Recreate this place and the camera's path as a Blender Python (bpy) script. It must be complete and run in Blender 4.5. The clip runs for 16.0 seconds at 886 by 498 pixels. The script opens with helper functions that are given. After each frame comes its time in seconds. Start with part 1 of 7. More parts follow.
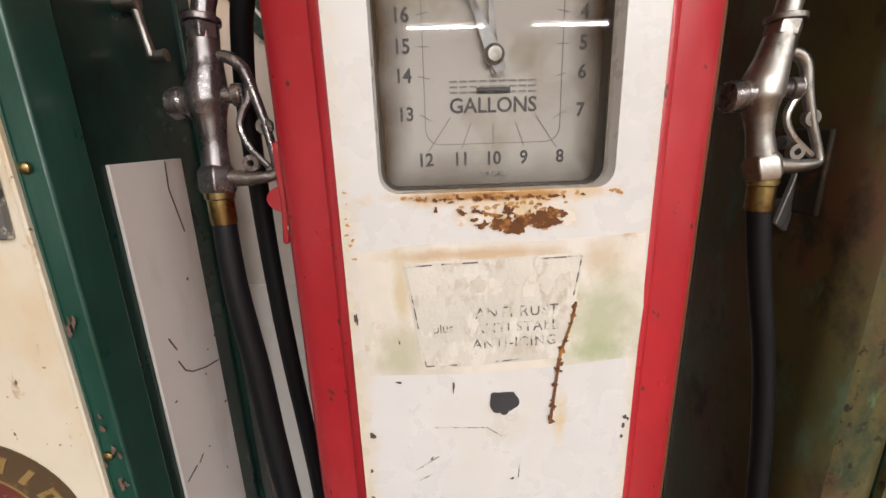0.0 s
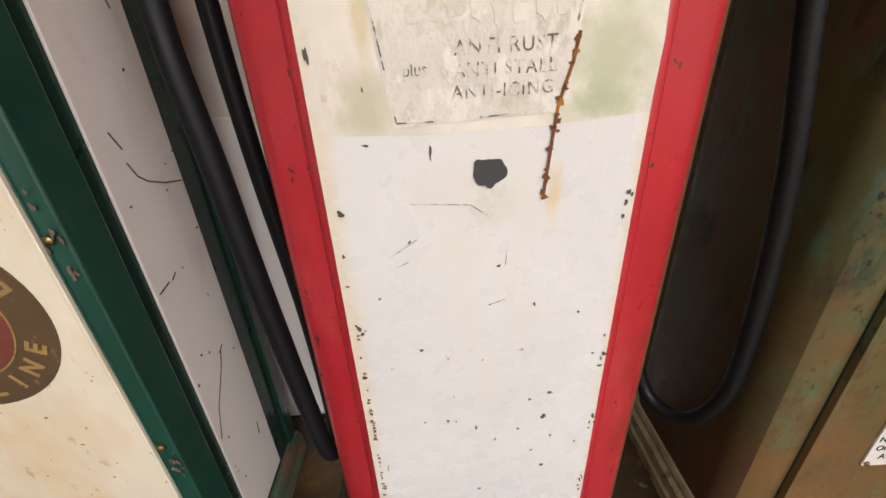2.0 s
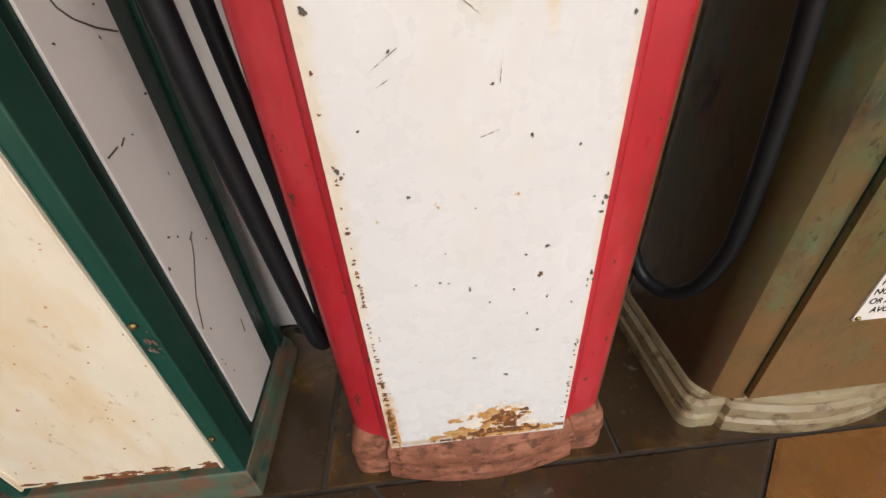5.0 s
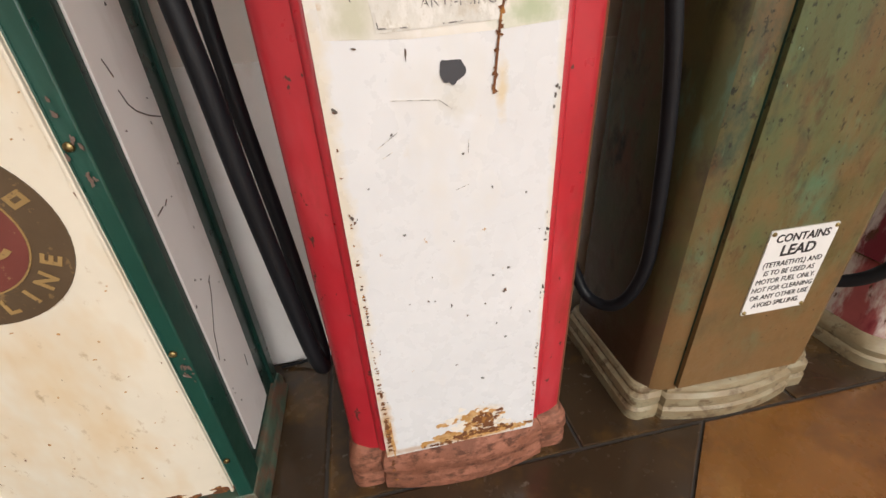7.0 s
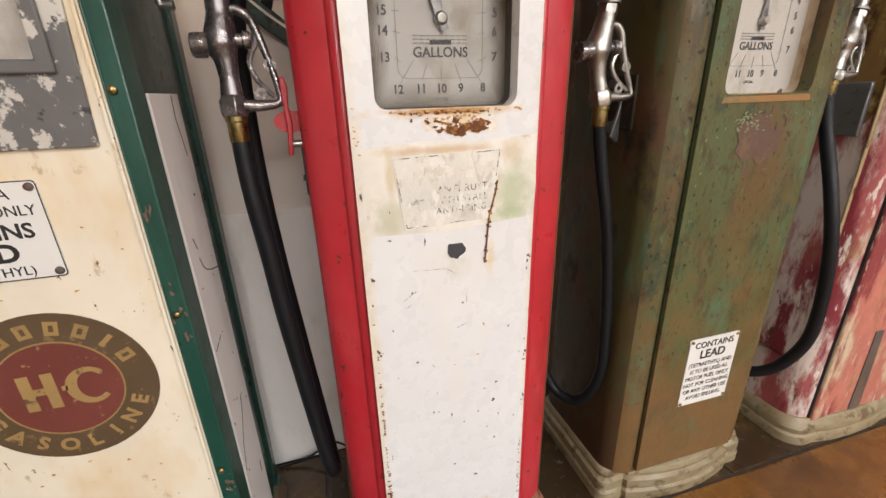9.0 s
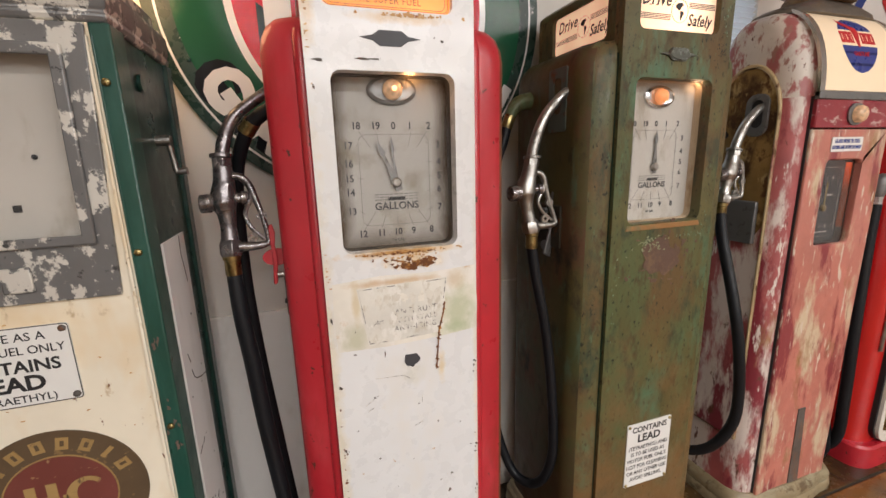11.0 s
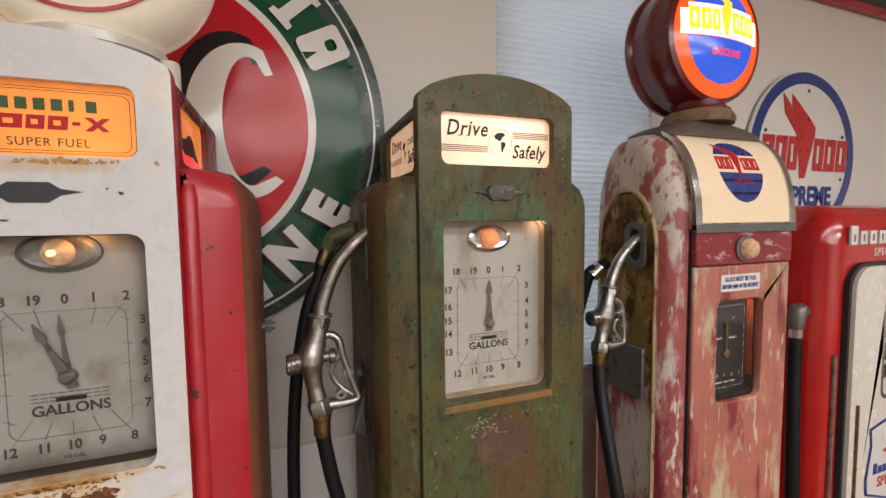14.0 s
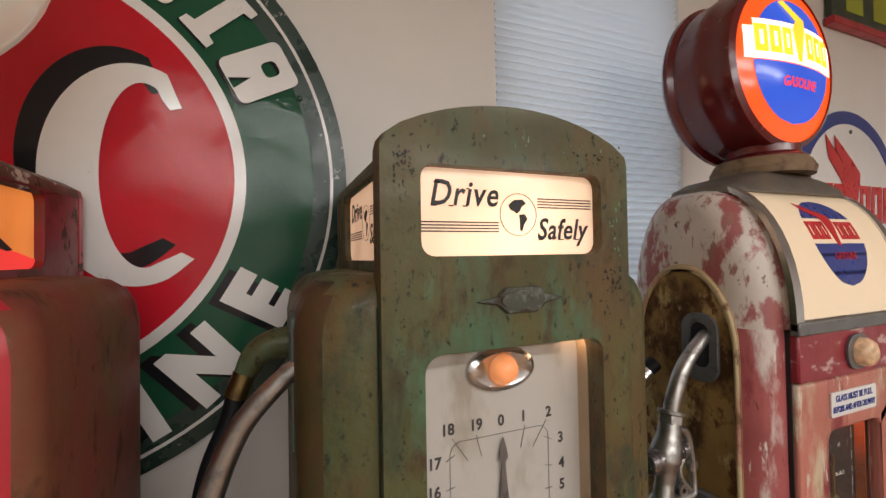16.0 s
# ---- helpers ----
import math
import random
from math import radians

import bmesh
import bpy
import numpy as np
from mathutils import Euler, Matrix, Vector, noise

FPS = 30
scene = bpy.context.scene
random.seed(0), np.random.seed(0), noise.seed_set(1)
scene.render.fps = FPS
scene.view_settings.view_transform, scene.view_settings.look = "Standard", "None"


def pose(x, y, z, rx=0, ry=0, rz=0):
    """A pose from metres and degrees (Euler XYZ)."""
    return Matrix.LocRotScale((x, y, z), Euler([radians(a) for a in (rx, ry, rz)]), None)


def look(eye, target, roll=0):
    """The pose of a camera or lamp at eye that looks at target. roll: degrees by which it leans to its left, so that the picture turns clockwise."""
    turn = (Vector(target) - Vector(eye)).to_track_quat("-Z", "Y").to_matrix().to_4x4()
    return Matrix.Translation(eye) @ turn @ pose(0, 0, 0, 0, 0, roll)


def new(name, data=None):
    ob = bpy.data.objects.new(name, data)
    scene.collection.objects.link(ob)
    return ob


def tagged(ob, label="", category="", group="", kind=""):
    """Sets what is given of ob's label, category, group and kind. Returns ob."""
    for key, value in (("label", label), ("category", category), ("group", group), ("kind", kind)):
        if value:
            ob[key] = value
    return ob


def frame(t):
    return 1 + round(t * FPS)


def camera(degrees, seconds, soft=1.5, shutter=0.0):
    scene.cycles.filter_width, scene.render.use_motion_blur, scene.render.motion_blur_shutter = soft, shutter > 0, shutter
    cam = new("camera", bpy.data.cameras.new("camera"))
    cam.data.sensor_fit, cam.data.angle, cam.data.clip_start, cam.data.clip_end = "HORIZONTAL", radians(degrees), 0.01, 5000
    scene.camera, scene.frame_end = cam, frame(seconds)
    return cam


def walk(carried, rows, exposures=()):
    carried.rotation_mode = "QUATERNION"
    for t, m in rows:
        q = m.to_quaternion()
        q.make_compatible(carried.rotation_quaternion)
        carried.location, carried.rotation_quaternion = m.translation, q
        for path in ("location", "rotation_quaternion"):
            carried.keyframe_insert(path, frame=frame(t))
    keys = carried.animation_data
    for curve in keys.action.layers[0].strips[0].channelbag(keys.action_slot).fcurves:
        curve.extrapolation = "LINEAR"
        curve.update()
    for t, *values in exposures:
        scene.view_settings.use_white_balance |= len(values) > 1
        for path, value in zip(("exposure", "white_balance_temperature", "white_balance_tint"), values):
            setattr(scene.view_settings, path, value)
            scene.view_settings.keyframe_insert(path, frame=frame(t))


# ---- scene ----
cam = camera(93.7, 16.0)
PATH = [
    (0, (0.106, -0.003, 1.196), (0.171, 1.925, 0.667), -1.8),
    (0.5, (0.116, 0.002, 1.158), (0.153, 1.9, 0.527), -2.1),
    (1, (0.124, 0.007, 1.107), (0.16, 1.863, 0.365), -2.3),
    (1.5, (0.126, 0.016, 1.057), (0.164, 1.829, 0.214), -2.6),
    (2, (0.129, 0.012, 1.015), (0.159, 1.783, 0.085), -2.8),
    (2.5, (0.13, 0.008, 0.97), (0.152, 1.736, -0.037), -2.9),
    (3, (0.132, 0.011, 0.921), (0.142, 1.689, -0.167), -3.2),
    (3.5, (0.123, 0.014, 0.895), (0.134, 1.647, -0.259), -3.3),
    (4, (0.122, 0.012, 0.877), (0.134, 1.612, -0.323), -3.5),
    (4.2, (0.127, 0.01, 0.87), (0.136, 1.599, -0.345), -3.7),
    (6.3, (0.095, -0.095, 0.908), (0.322, 1.615, -0.105), -4.3),
    (6.5, (0.094, -0.119, 0.91), (0.318, 1.599, -0.091), -4.0),
    (7, (0.061, -0.152, 0.952), (0.359, 1.559, -0.04), -3.3),
    (7.5, (0.003, -0.182, 1.001), (0.406, 1.553, 0.092), -3.1),
    (8, (-0.032, -0.222, 1.065), (0.42, 1.538, 0.23), -2.5),
    (8.5, (-0.042, -0.245, 1.117), (0.457, 1.535, 0.353), -2.0),
    (9, (-0.037, -0.269, 1.162), (0.477, 1.531, 0.457), -1.6),
    (9.2, (-0.038, -0.277, 1.182), (0.476, 1.534, 0.508), -1.4),
    (11.3, (0.003, -0.437, 1.342), (0.646, 1.415, 0.946), -1.7),
    (11.5, (0.02, -0.45, 1.352), (0.682, 1.4, 0.978), -1.8),
    (12, (0.098, -0.467, 1.389), (0.82, 1.373, 1.079), -1.6),
    (12.5, (0.211, -0.44, 1.429), (0.972, 1.391, 1.167), -1.4),
    (13, (0.332, -0.371, 1.453), (1.097, 1.465, 1.241), -1.2),
    (13.5, (0.432, -0.331, 1.479), (1.192, 1.512, 1.314), -0.9),
    (14, (0.501, -0.298, 1.503), (1.199, 1.572, 1.373), -0.7),
    (14.5, (0.551, -0.247, 1.525), (1.194, 1.644, 1.432), -0.7),
    (15, (0.596, -0.177, 1.561), (1.243, 1.715, 1.523), -0.7),
    (15.5, (0.614, -0.061, 1.585), (1.308, 1.815, 1.608), -0.9),
    (16, (0.629, 0.02, 1.613), (1.386, 1.871, 1.648), -1.0),
]
walk(cam, [(t, look(eye, target, roll)) for t, eye, target, roll in PATH],
     [(0, 0.0), (2.5, 0.0), (6.5, 0.09), (9, 0.09), (11.5, -0.28), (13, -0.41), (14.5, -0.43), (16, -0.45)])

# ---- world, lights ----
world = bpy.data.worlds.new("world")
scene.world = world
world.use_nodes = True
wn = world.node_tree.nodes
sky = wn.new("ShaderNodeTexSky")
sky.sky_type, sky.sun_disc, sky.sun_elevation, sky.sun_rotation = "NISHITA", False, radians(38), radians(200)
world.node_tree.links.new(sky.outputs[0], wn["Background"].inputs[0])
wn["Background"].inputs[1].default_value = 0.12
scene.view_settings.exposure = 0.0


def area_lamp(name, m, sx, sy, watts, colour):
    data = bpy.data.lights.new(name, "AREA")
    data.shape, data.size, data.size_y, data.energy, data.color = "RECTANGLE", sx, sy, watts, colour
    ob = new(name, data)
    ob.matrix_world = m
    return ob


TUBES = [(-0.15, -1.90), (1.15, -1.90), (2.45, -1.90), (3.75, -1.90), (-0.15, -3.9), (1.15, -3.9), (2.45, -3.9), (3.75, -3.9), (0.5, -6.2), (2.45, -6.2)]
for tx, ty in TUBES:
    area_lamp("tube_lamp", pose(tx, ty, 2.80), 1.2, 0.14, 27 if ty > -2 else 54 if ty > -5 else 110, (1.0, 0.98, 0.965))
# daylight in the two window openings
area_lamp("window_daylight", pose(1.478, 1.03, 1.75, -90, 0, 0), 0.6, 1.5, 3.2, (0.90, 0.95, 1.0))
area_lamp("window_daylight", pose(3.86, 1.03, 1.75, -90, 0, 0), 0.8, 1.5, 4.2, (0.90, 0.95, 1.0))


# ---- materials ----
def nodes_of(name):
    m = bpy.data.materials.new(name)
    m.use_nodes = True
    nt = m.node_tree
    return m, nt, nt.nodes["Principled BSDF"]


def worn(name, base, layers=(), rough=0.45, rough_var=0.15, metal=0.0, bump=0.08, bump_scale=90.0, coat=0.0, var=0.12, low=None, edge=None, stains=()):
    """Base colour with layers (colour, scale xyz, low, high, detail, roughness) laid over it by noise, in metres of the thing."""
    m, nt, bsdf = nodes_of(name)
    L = nt.links.new
    tc = nt.nodes.new("ShaderNodeTexCoord")
    info = nt.nodes.new("ShaderNodeObjectInfo")
    shift = nt.nodes.new("ShaderNodeVectorMath")
    shift.operation = "ADD"
    L(tc.outputs["Object"], shift.inputs[0])
    mul = nt.nodes.new("ShaderNodeVectorMath")
    mul.operation = "SCALE"
    mul.inputs[0].default_value = (3.1, 5.7, 2.3)
    L(info.outputs["Random"], mul.inputs["Scale"])
    L(mul.outputs[0], shift.inputs[1])

    def noise_at(scale, detail, rg=0.6):
        mp = nt.nodes.new("ShaderNodeMapping")
        mp.inputs["Scale"].default_value = scale if isinstance(scale, tuple) else (scale,) * 3
        L(shift.outputs[0], mp.inputs["Vector"])
        n = nt.nodes.new("ShaderNodeTexNoise")
        n.inputs["Scale"].default_value, n.inputs["Detail"].default_value, n.inputs["Roughness"].default_value = 1.0, detail, rg
        L(mp.outputs[0], n.inputs["Vector"])
        return n.outputs["Fac"]

    def ramp(fac, a, b, va=0.0, vb=1.0):
        r = nt.nodes.new("ShaderNodeMapRange")
        r.inputs["From Min"].default_value, r.inputs["From Max"].default_value = a, b
        r.inputs["To Min"].default_value, r.inputs["To Max"].default_value = va, vb
        L(fac, r.inputs["Value"])
        return r.outputs[0]

    def mix(fac, a, b):
        x = nt.nodes.new("ShaderNodeMix")
        x.data_type = "RGBA"
        L(fac, x.inputs["Factor"])
        for sock, v in ((x.inputs["A"], a), (x.inputs["B"], b)):
            if isinstance(v, tuple):
                sock.default_value = (*v, 1)
            else:
                L(v, sock)
        return x.outputs["Result"]

    dark = tuple(c * (1 - var) for c in base)
    light = tuple(min(1, c * (1 + var)) for c in base)
    colour = mix(ramp(noise_at(7.0, 4), 0.3, 0.7), dark, light)
    rsock = ramp(noise_at(23.0, 4), 0.3, 0.7, max(0.02, rough - rough_var), rough + rough_var)
    for col, scale, lo, hi, detail, lr in layers:
        f = ramp(noise_at(scale, detail, 0.65), lo, hi)
        colour = mix(f, colour, col)
        rr = nt.nodes.new("ShaderNodeMix")
        L(f, rr.inputs[0])
        L(rsock, rr.inputs[2])
        rr.inputs[3].default_value = lr
        rsock = rr.outputs[0]
    if low or edge or stains:
        xyz = nt.nodes.new("ShaderNodeSeparateXYZ")
        L(tc.outputs["Object"], xyz.inputs[0])

        def calc(op, a, b=None):
            q = nt.nodes.new("ShaderNodeMath")
            q.operation = op
            for k, v in enumerate((a, b)):
                if isinstance(v, (int, float)):
                    q.inputs[k].default_value = v
                elif v is not None:
                    L(v, q.inputs[k])
            return q.outputs[0]

        ragged = noise_at(11.0, 6)
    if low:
        # brown patina from the foot up, ragged above; in the side paint also shade
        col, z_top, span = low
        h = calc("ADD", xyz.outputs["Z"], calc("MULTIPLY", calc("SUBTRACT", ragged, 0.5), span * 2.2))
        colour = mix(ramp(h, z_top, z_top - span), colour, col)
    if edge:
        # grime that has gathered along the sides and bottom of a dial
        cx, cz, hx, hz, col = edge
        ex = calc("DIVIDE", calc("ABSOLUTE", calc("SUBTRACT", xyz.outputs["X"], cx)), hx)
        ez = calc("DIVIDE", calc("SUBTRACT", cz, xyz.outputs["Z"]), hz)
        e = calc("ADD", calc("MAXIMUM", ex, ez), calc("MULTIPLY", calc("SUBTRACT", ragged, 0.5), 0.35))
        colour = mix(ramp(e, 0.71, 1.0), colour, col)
    for cx, cz, rx, rz, col, full in stains:
        # soft ragged stain: middle, reach and colour, in metres of the thing
        ex = calc("DIVIDE", calc("SUBTRACT", xyz.outputs["X"], cx), rx)
        ez = calc("DIVIDE", calc("SUBTRACT", xyz.outputs["Z"], cz), rz)
        e = calc("SQRT", calc("ADD", calc("MULTIPLY", ex, ex), calc("MULTIPLY", ez, ez)))
        e = calc("ADD", e, calc("MULTIPLY", calc("SUBTRACT", noise_at(34.0, 6), 0.5), 1.5))
        colour = mix(ramp(e, 1.0, 0.25, 0.0, full), colour, col)
    L(colour, bsdf.inputs["Base Color"])
    L(rsock, bsdf.inputs["Roughness"])
    bsdf.inputs["Metallic"].default_value = metal
    bsdf.inputs["Coat Weight"].default_value = coat
    bsdf.inputs["Coat Roughness"].default_value = 0.12
    if bump:
        bp = nt.nodes.new("ShaderNodeBump")
        bp.inputs["Strength"].default_value, bp.inputs["Distance"].default_value = bump, 0.004
        L(noise_at(bump_scale, 5), bp.inputs["Height"])
        L(bp.outputs[0], bsdf.inputs["Normal"])
    return m


def lit(name, base, strength, glow=None, blotch=0.35, scale=14.0, hot=None):
    """Glass lit from behind: gives off its own light, a little uneven."""
    m, nt, bsdf = nodes_of(name)
    L = nt.links.new
    tc = nt.nodes.new("ShaderNodeTexCoord")
    n = nt.nodes.new("ShaderNodeTexNoise")
    n.inputs["Scale"].default_value, n.inputs["Detail"].default_value = scale, 4
    L(tc.outputs["Object"], n.inputs["Vector"])
    r = nt.nodes.new("ShaderNodeMapRange")
    r.inputs["From Min"].default_value, r.inputs["From Max"].default_value = 0.3, 0.7
    r.inputs["To Min"].default_value, r.inputs["To Max"].default_value = strength * (1 - blotch), strength * (1 + blotch)
    L(n.outputs["Fac"], r.inputs["Value"])
    src = r.outputs[0]
    if hot:
        # bulb behind the glass, and the jamb's painted glow: place and reach in metres
        (hx, hy, hz), reach, gain = hot
        d = nt.nodes.new("ShaderNodeVectorMath")
        d.operation = "DISTANCE"
        d.inputs[1].default_value = (hx, hy, hz)
        L(tc.outputs["Object"], d.inputs[0])
        h = nt.nodes.new("ShaderNodeMapRange")
        h.interpolation_type = "SMOOTHSTEP"
        h.inputs["From Min"].default_value, h.inputs["From Max"].default_value = reach, 0.0
        h.inputs["To Min"].default_value, h.inputs["To Max"].default_value = 1.0, gain
        L(d.outputs["Value"], h.inputs["Value"])
        mu = nt.nodes.new("ShaderNodeMath")
        mu.operation = "MULTIPLY"
        L(src, mu.inputs[0])
        L(h.outputs[0], mu.inputs[1])
        src = mu.outputs[0]
    bsdf.inputs["Base Color"].default_value = (*base, 1)
    bsdf.inputs["Roughness"].default_value = 0.15
    bsdf.inputs["Emission Color"].default_value = (*(glow or base), 1)
    L(src, bsdf.inputs["Emission Strength"])
    return m


def plain(name, base, rough=0.5, metal=0.0, coat=0.0):
    return worn(name, base, (), rough, min(0.08, rough * 0.4), metal, 0.03, 160.0, coat, 0.06)


def glass(name, tint=(1, 1, 1), rough=0.02):
    """Thin flat pane: clear, with a mirror gloss that grows at a slant."""
    m, nt, bsdf = nodes_of(name)
    clear, gloss, blend, fres = (nt.nodes.new("ShaderNode" + k) for k in ("BsdfTransparent", "BsdfGlossy", "MixShader", "LayerWeight"))
    clear.inputs[0].default_value = (*tint, 1)
    gloss.inputs["Roughness"].default_value = rough
    fres.inputs[0].default_value = 0.5
    power, scale = nt.nodes.new("ShaderNodeMath"), nt.nodes.new("ShaderNodeMath")
    power.operation, scale.operation = "POWER", "MULTIPLY_ADD"
    power.inputs[1].default_value = 4.0
    scale.inputs[1].default_value, scale.inputs[2].default_value = 0.6, 0.022
    nt.links.new(fres.outputs["Facing"], power.inputs[0])
    nt.links.new(power.outputs[0], scale.inputs[0])
    nt.links.new(scale.outputs[0], blend.inputs[0])
    nt.links.new(clear.outputs[0], blend.inputs[1])
    nt.links.new(gloss.outputs[0], blend.inputs[2])
    nt.links.new(blend.outputs[0], nt.nodes["Material Output"].inputs[0])
    return m


RUST = (0.16, 0.055, 0.018)
WHITE_ENAMEL = worn("white_enamel", (0.725, 0.735, 0.745), [
    ((0.72, 0.69, 0.63), (5, 5, 2.2), 0.60, 0.80, 4, 0.4),
    ((0.70, 0.67, 0.63), (20, 20, 12), 0.66, 0.78, 5, 0.5),
    ((0.45, 0.28, 0.12), (30, 30, 24), 0.725, 0.75, 4, 0.7)], 0.28, 0.06, 0, 0.04, 26, 0.25, 0.025, None, None, [
    (-0.008, 1.134, 0.140, 0.014, (0.66, 0.42, 0.15), 0.9), (0.015, 1.112, 0.075, 0.020, (0.70, 0.50, 0.24), 0.7), (-0.02, 1.133, 0.09, 0.006, (0.30, 0.12, 0.03), 0.9),
    (-0.174, 0.75, 0.022, 0.80, (0.70, 0.60, 0.42), 0.6), (0.159, 0.75, 0.012, 0.75, (0.70, 0.62, 0.46), 0.5), (-0.166, 0.20, 0.020, 0.14, (0.55, 0.33, 0.12), 0.8),
    (0.035, 0.130, 0.110, 0.026, (0.55, 0.28, 0.05), 0.9), (0.045, 0.180, 0.055, 0.045, (0.66, 0.45, 0.18), 0.85), (-0.12, 0.126, 0.09, 0.012, (0.45, 0.25, 0.10), 0.6),
    (0.0, 1.588, 0.12, 0.014, (0.68, 0.50, 0.28), 0.7), (0.145, 1.70, 0.03, 0.05, (0.72, 0.64, 0.50), 0.7), (-0.165, 1.62, 0.02, 0.12, (0.66, 0.50, 0.30), 0.7),
    (0.0, 0.850, 0.034, 0.040, (0.66, 0.64, 0.56), 0.6), (0.07, 0.86, 0.012, 0.05, (0.70, 0.55, 0.30), 0.7)])
CREAM_ENAMEL = worn("cream_enamel", (0.79, 0.73, 0.60), [
    ((0.74, 0.60, 0.40), (6, 6, 3), 0.50, 0.70, 4, 0.45),
    ((0.52, 0.40, 0.24), (30, 30, 18), 0.60, 0.70, 5, 0.6),
    ((0.20, 0.10, 0.05), (60, 60, 30), 0.70, 0.73, 3, 0.8)], 0.38, 0.08, 0, 0.05, 40, 0.1, 0.05)
RED_PAINT = worn("red_paint", (0.44, 0.020, 0.032), [
    ((0.50, 0.045, 0.058), (8, 8, 3), 0.52, 0.68, 4, 0.4),
    ((0.30, 0.03, 0.025), (9, 9, 3), 0.58, 0.72, 6, 0.5),
    ((0.09, 0.03, 0.02), (38, 38, 26), 0.66, 0.68, 3, 0.8)], 0.34, 0.08, 0, 0.06, 50, 0.2, 0.1)
RED_DEEP = worn("deep_red_hood_paint", (0.20, 0.008, 0.016), [
    ((0.11, 0.022, 0.016), (10, 10, 7), 0.50, 0.62, 6, 0.6),
    ((0.06, 0.03, 0.018), (26, 26, 20), 0.60, 0.66, 5, 0.8)], 0.38, 0.08, 0, 0.1, 60, 0.15, 0.12)
HOOD_FLAKED = worn("flaked_brown_hood_paint", (0.10, 0.055, 0.032), [
    ((0.60, 0.55, 0.47), (26, 26, 26), 0.56, 0.60, 6, 0.5),
    ((0.05, 0.025, 0.016), (40, 40, 40), 0.54, 0.62, 5, 0.8)], 0.55, 0.1, 0, 0.4, 70, 0, 0.2)
RED_BROWN = worn("browned_red_paint", (0.175, 0.068, 0.036), [
    ((0.20, 0.042, 0.032), (4, 4, 1.6), 0.50, 0.64, 5, 0.5),
    ((0.17, 0.092, 0.042), (6, 6, 3), 0.52, 0.66, 7, 0.6),
    ((0.085, 0.038, 0.022), (18, 18, 9), 0.57, 0.68, 7, 0.7),
    ((0.16, 0.045, 0.015), (44, 44, 34), 0.66, 0.70, 4, 0.8)], 0.55, 0.1, 0, 0.2, 60, 0.05, 0.15)
RUST_RED = worn("rusted_red_base", (0.20, 0.074, 0.040), [
    ((0.32, 0.128, 0.078), (18, 18, 40), 0.46, 0.60, 6, 0.7),
    ((0.10, 0.038, 0.02), (30, 30, 60), 0.50, 0.62, 6, 0.85)], 0.7, 0.1, 0, 0.6, 70, 0, 0.2)
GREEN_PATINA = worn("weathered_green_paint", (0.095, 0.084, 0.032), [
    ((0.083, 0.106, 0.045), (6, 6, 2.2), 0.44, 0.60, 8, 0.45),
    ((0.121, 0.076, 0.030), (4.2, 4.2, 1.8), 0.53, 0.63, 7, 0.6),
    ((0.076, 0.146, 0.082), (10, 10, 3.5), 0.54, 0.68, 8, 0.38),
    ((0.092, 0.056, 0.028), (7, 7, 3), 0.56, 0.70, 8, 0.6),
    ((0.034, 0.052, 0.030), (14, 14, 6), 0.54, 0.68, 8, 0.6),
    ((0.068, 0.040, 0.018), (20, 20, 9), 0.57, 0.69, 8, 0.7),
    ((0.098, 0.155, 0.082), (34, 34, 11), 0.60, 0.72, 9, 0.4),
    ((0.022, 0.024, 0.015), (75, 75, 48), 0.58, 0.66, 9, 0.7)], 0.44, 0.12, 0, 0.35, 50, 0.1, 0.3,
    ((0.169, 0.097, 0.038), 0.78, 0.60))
# weathered paint for the unlit left side, with its shade put into the colour
GREEN_SHADED_SIDE = worn("shaded_weathered_side_paint", (0.066, 0.054, 0.018), [
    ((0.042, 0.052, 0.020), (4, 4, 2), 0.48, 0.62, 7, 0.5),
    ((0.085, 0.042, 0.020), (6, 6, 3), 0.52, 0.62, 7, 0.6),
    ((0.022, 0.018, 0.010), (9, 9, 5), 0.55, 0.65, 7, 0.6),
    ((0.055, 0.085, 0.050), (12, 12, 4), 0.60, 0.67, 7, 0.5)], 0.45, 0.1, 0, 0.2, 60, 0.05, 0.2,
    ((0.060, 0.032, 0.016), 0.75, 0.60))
GREEN_TAN = worn("tan_base_paint", (0.24, 0.185, 0.105), [
    ((0.28, 0.24, 0.15), (14, 14, 40), 0.46, 0.60, 6, 0.55),
    ((0.12, 0.08, 0.04), (22, 22, 30), 0.53, 0.64, 6, 0.7)], 0.5, 0.12, 0, 0.2, 50, 0.05, 0.15)
STREAKS = [
    ((0.64, 0.56, 0.51), (7, 7, 2.2), 0.46, 0.53, 9, 0.55),
    ((0.20, 0.022, 0.035), (6, 6, 1.8), 0.53, 0.59, 8, 0.42),
    ((0.34, 0.20, 0.085), (5, 5, 1.8), 0.57, 0.66, 8, 0.6),
    ((0.68, 0.61, 0.55), (30, 30, 7), 0.59, 0.63, 7, 0.6),
    ((0.12, 0.045, 0.025), (34, 34, 12), 0.62, 0.67, 5, 0.7)]
STREAKED_RED = worn("streaked_red_paint", (0.34, 0.085, 0.085), STREAKS, 0.42, 0.1, 0, 0.2, 50, 0.15, 0.25)
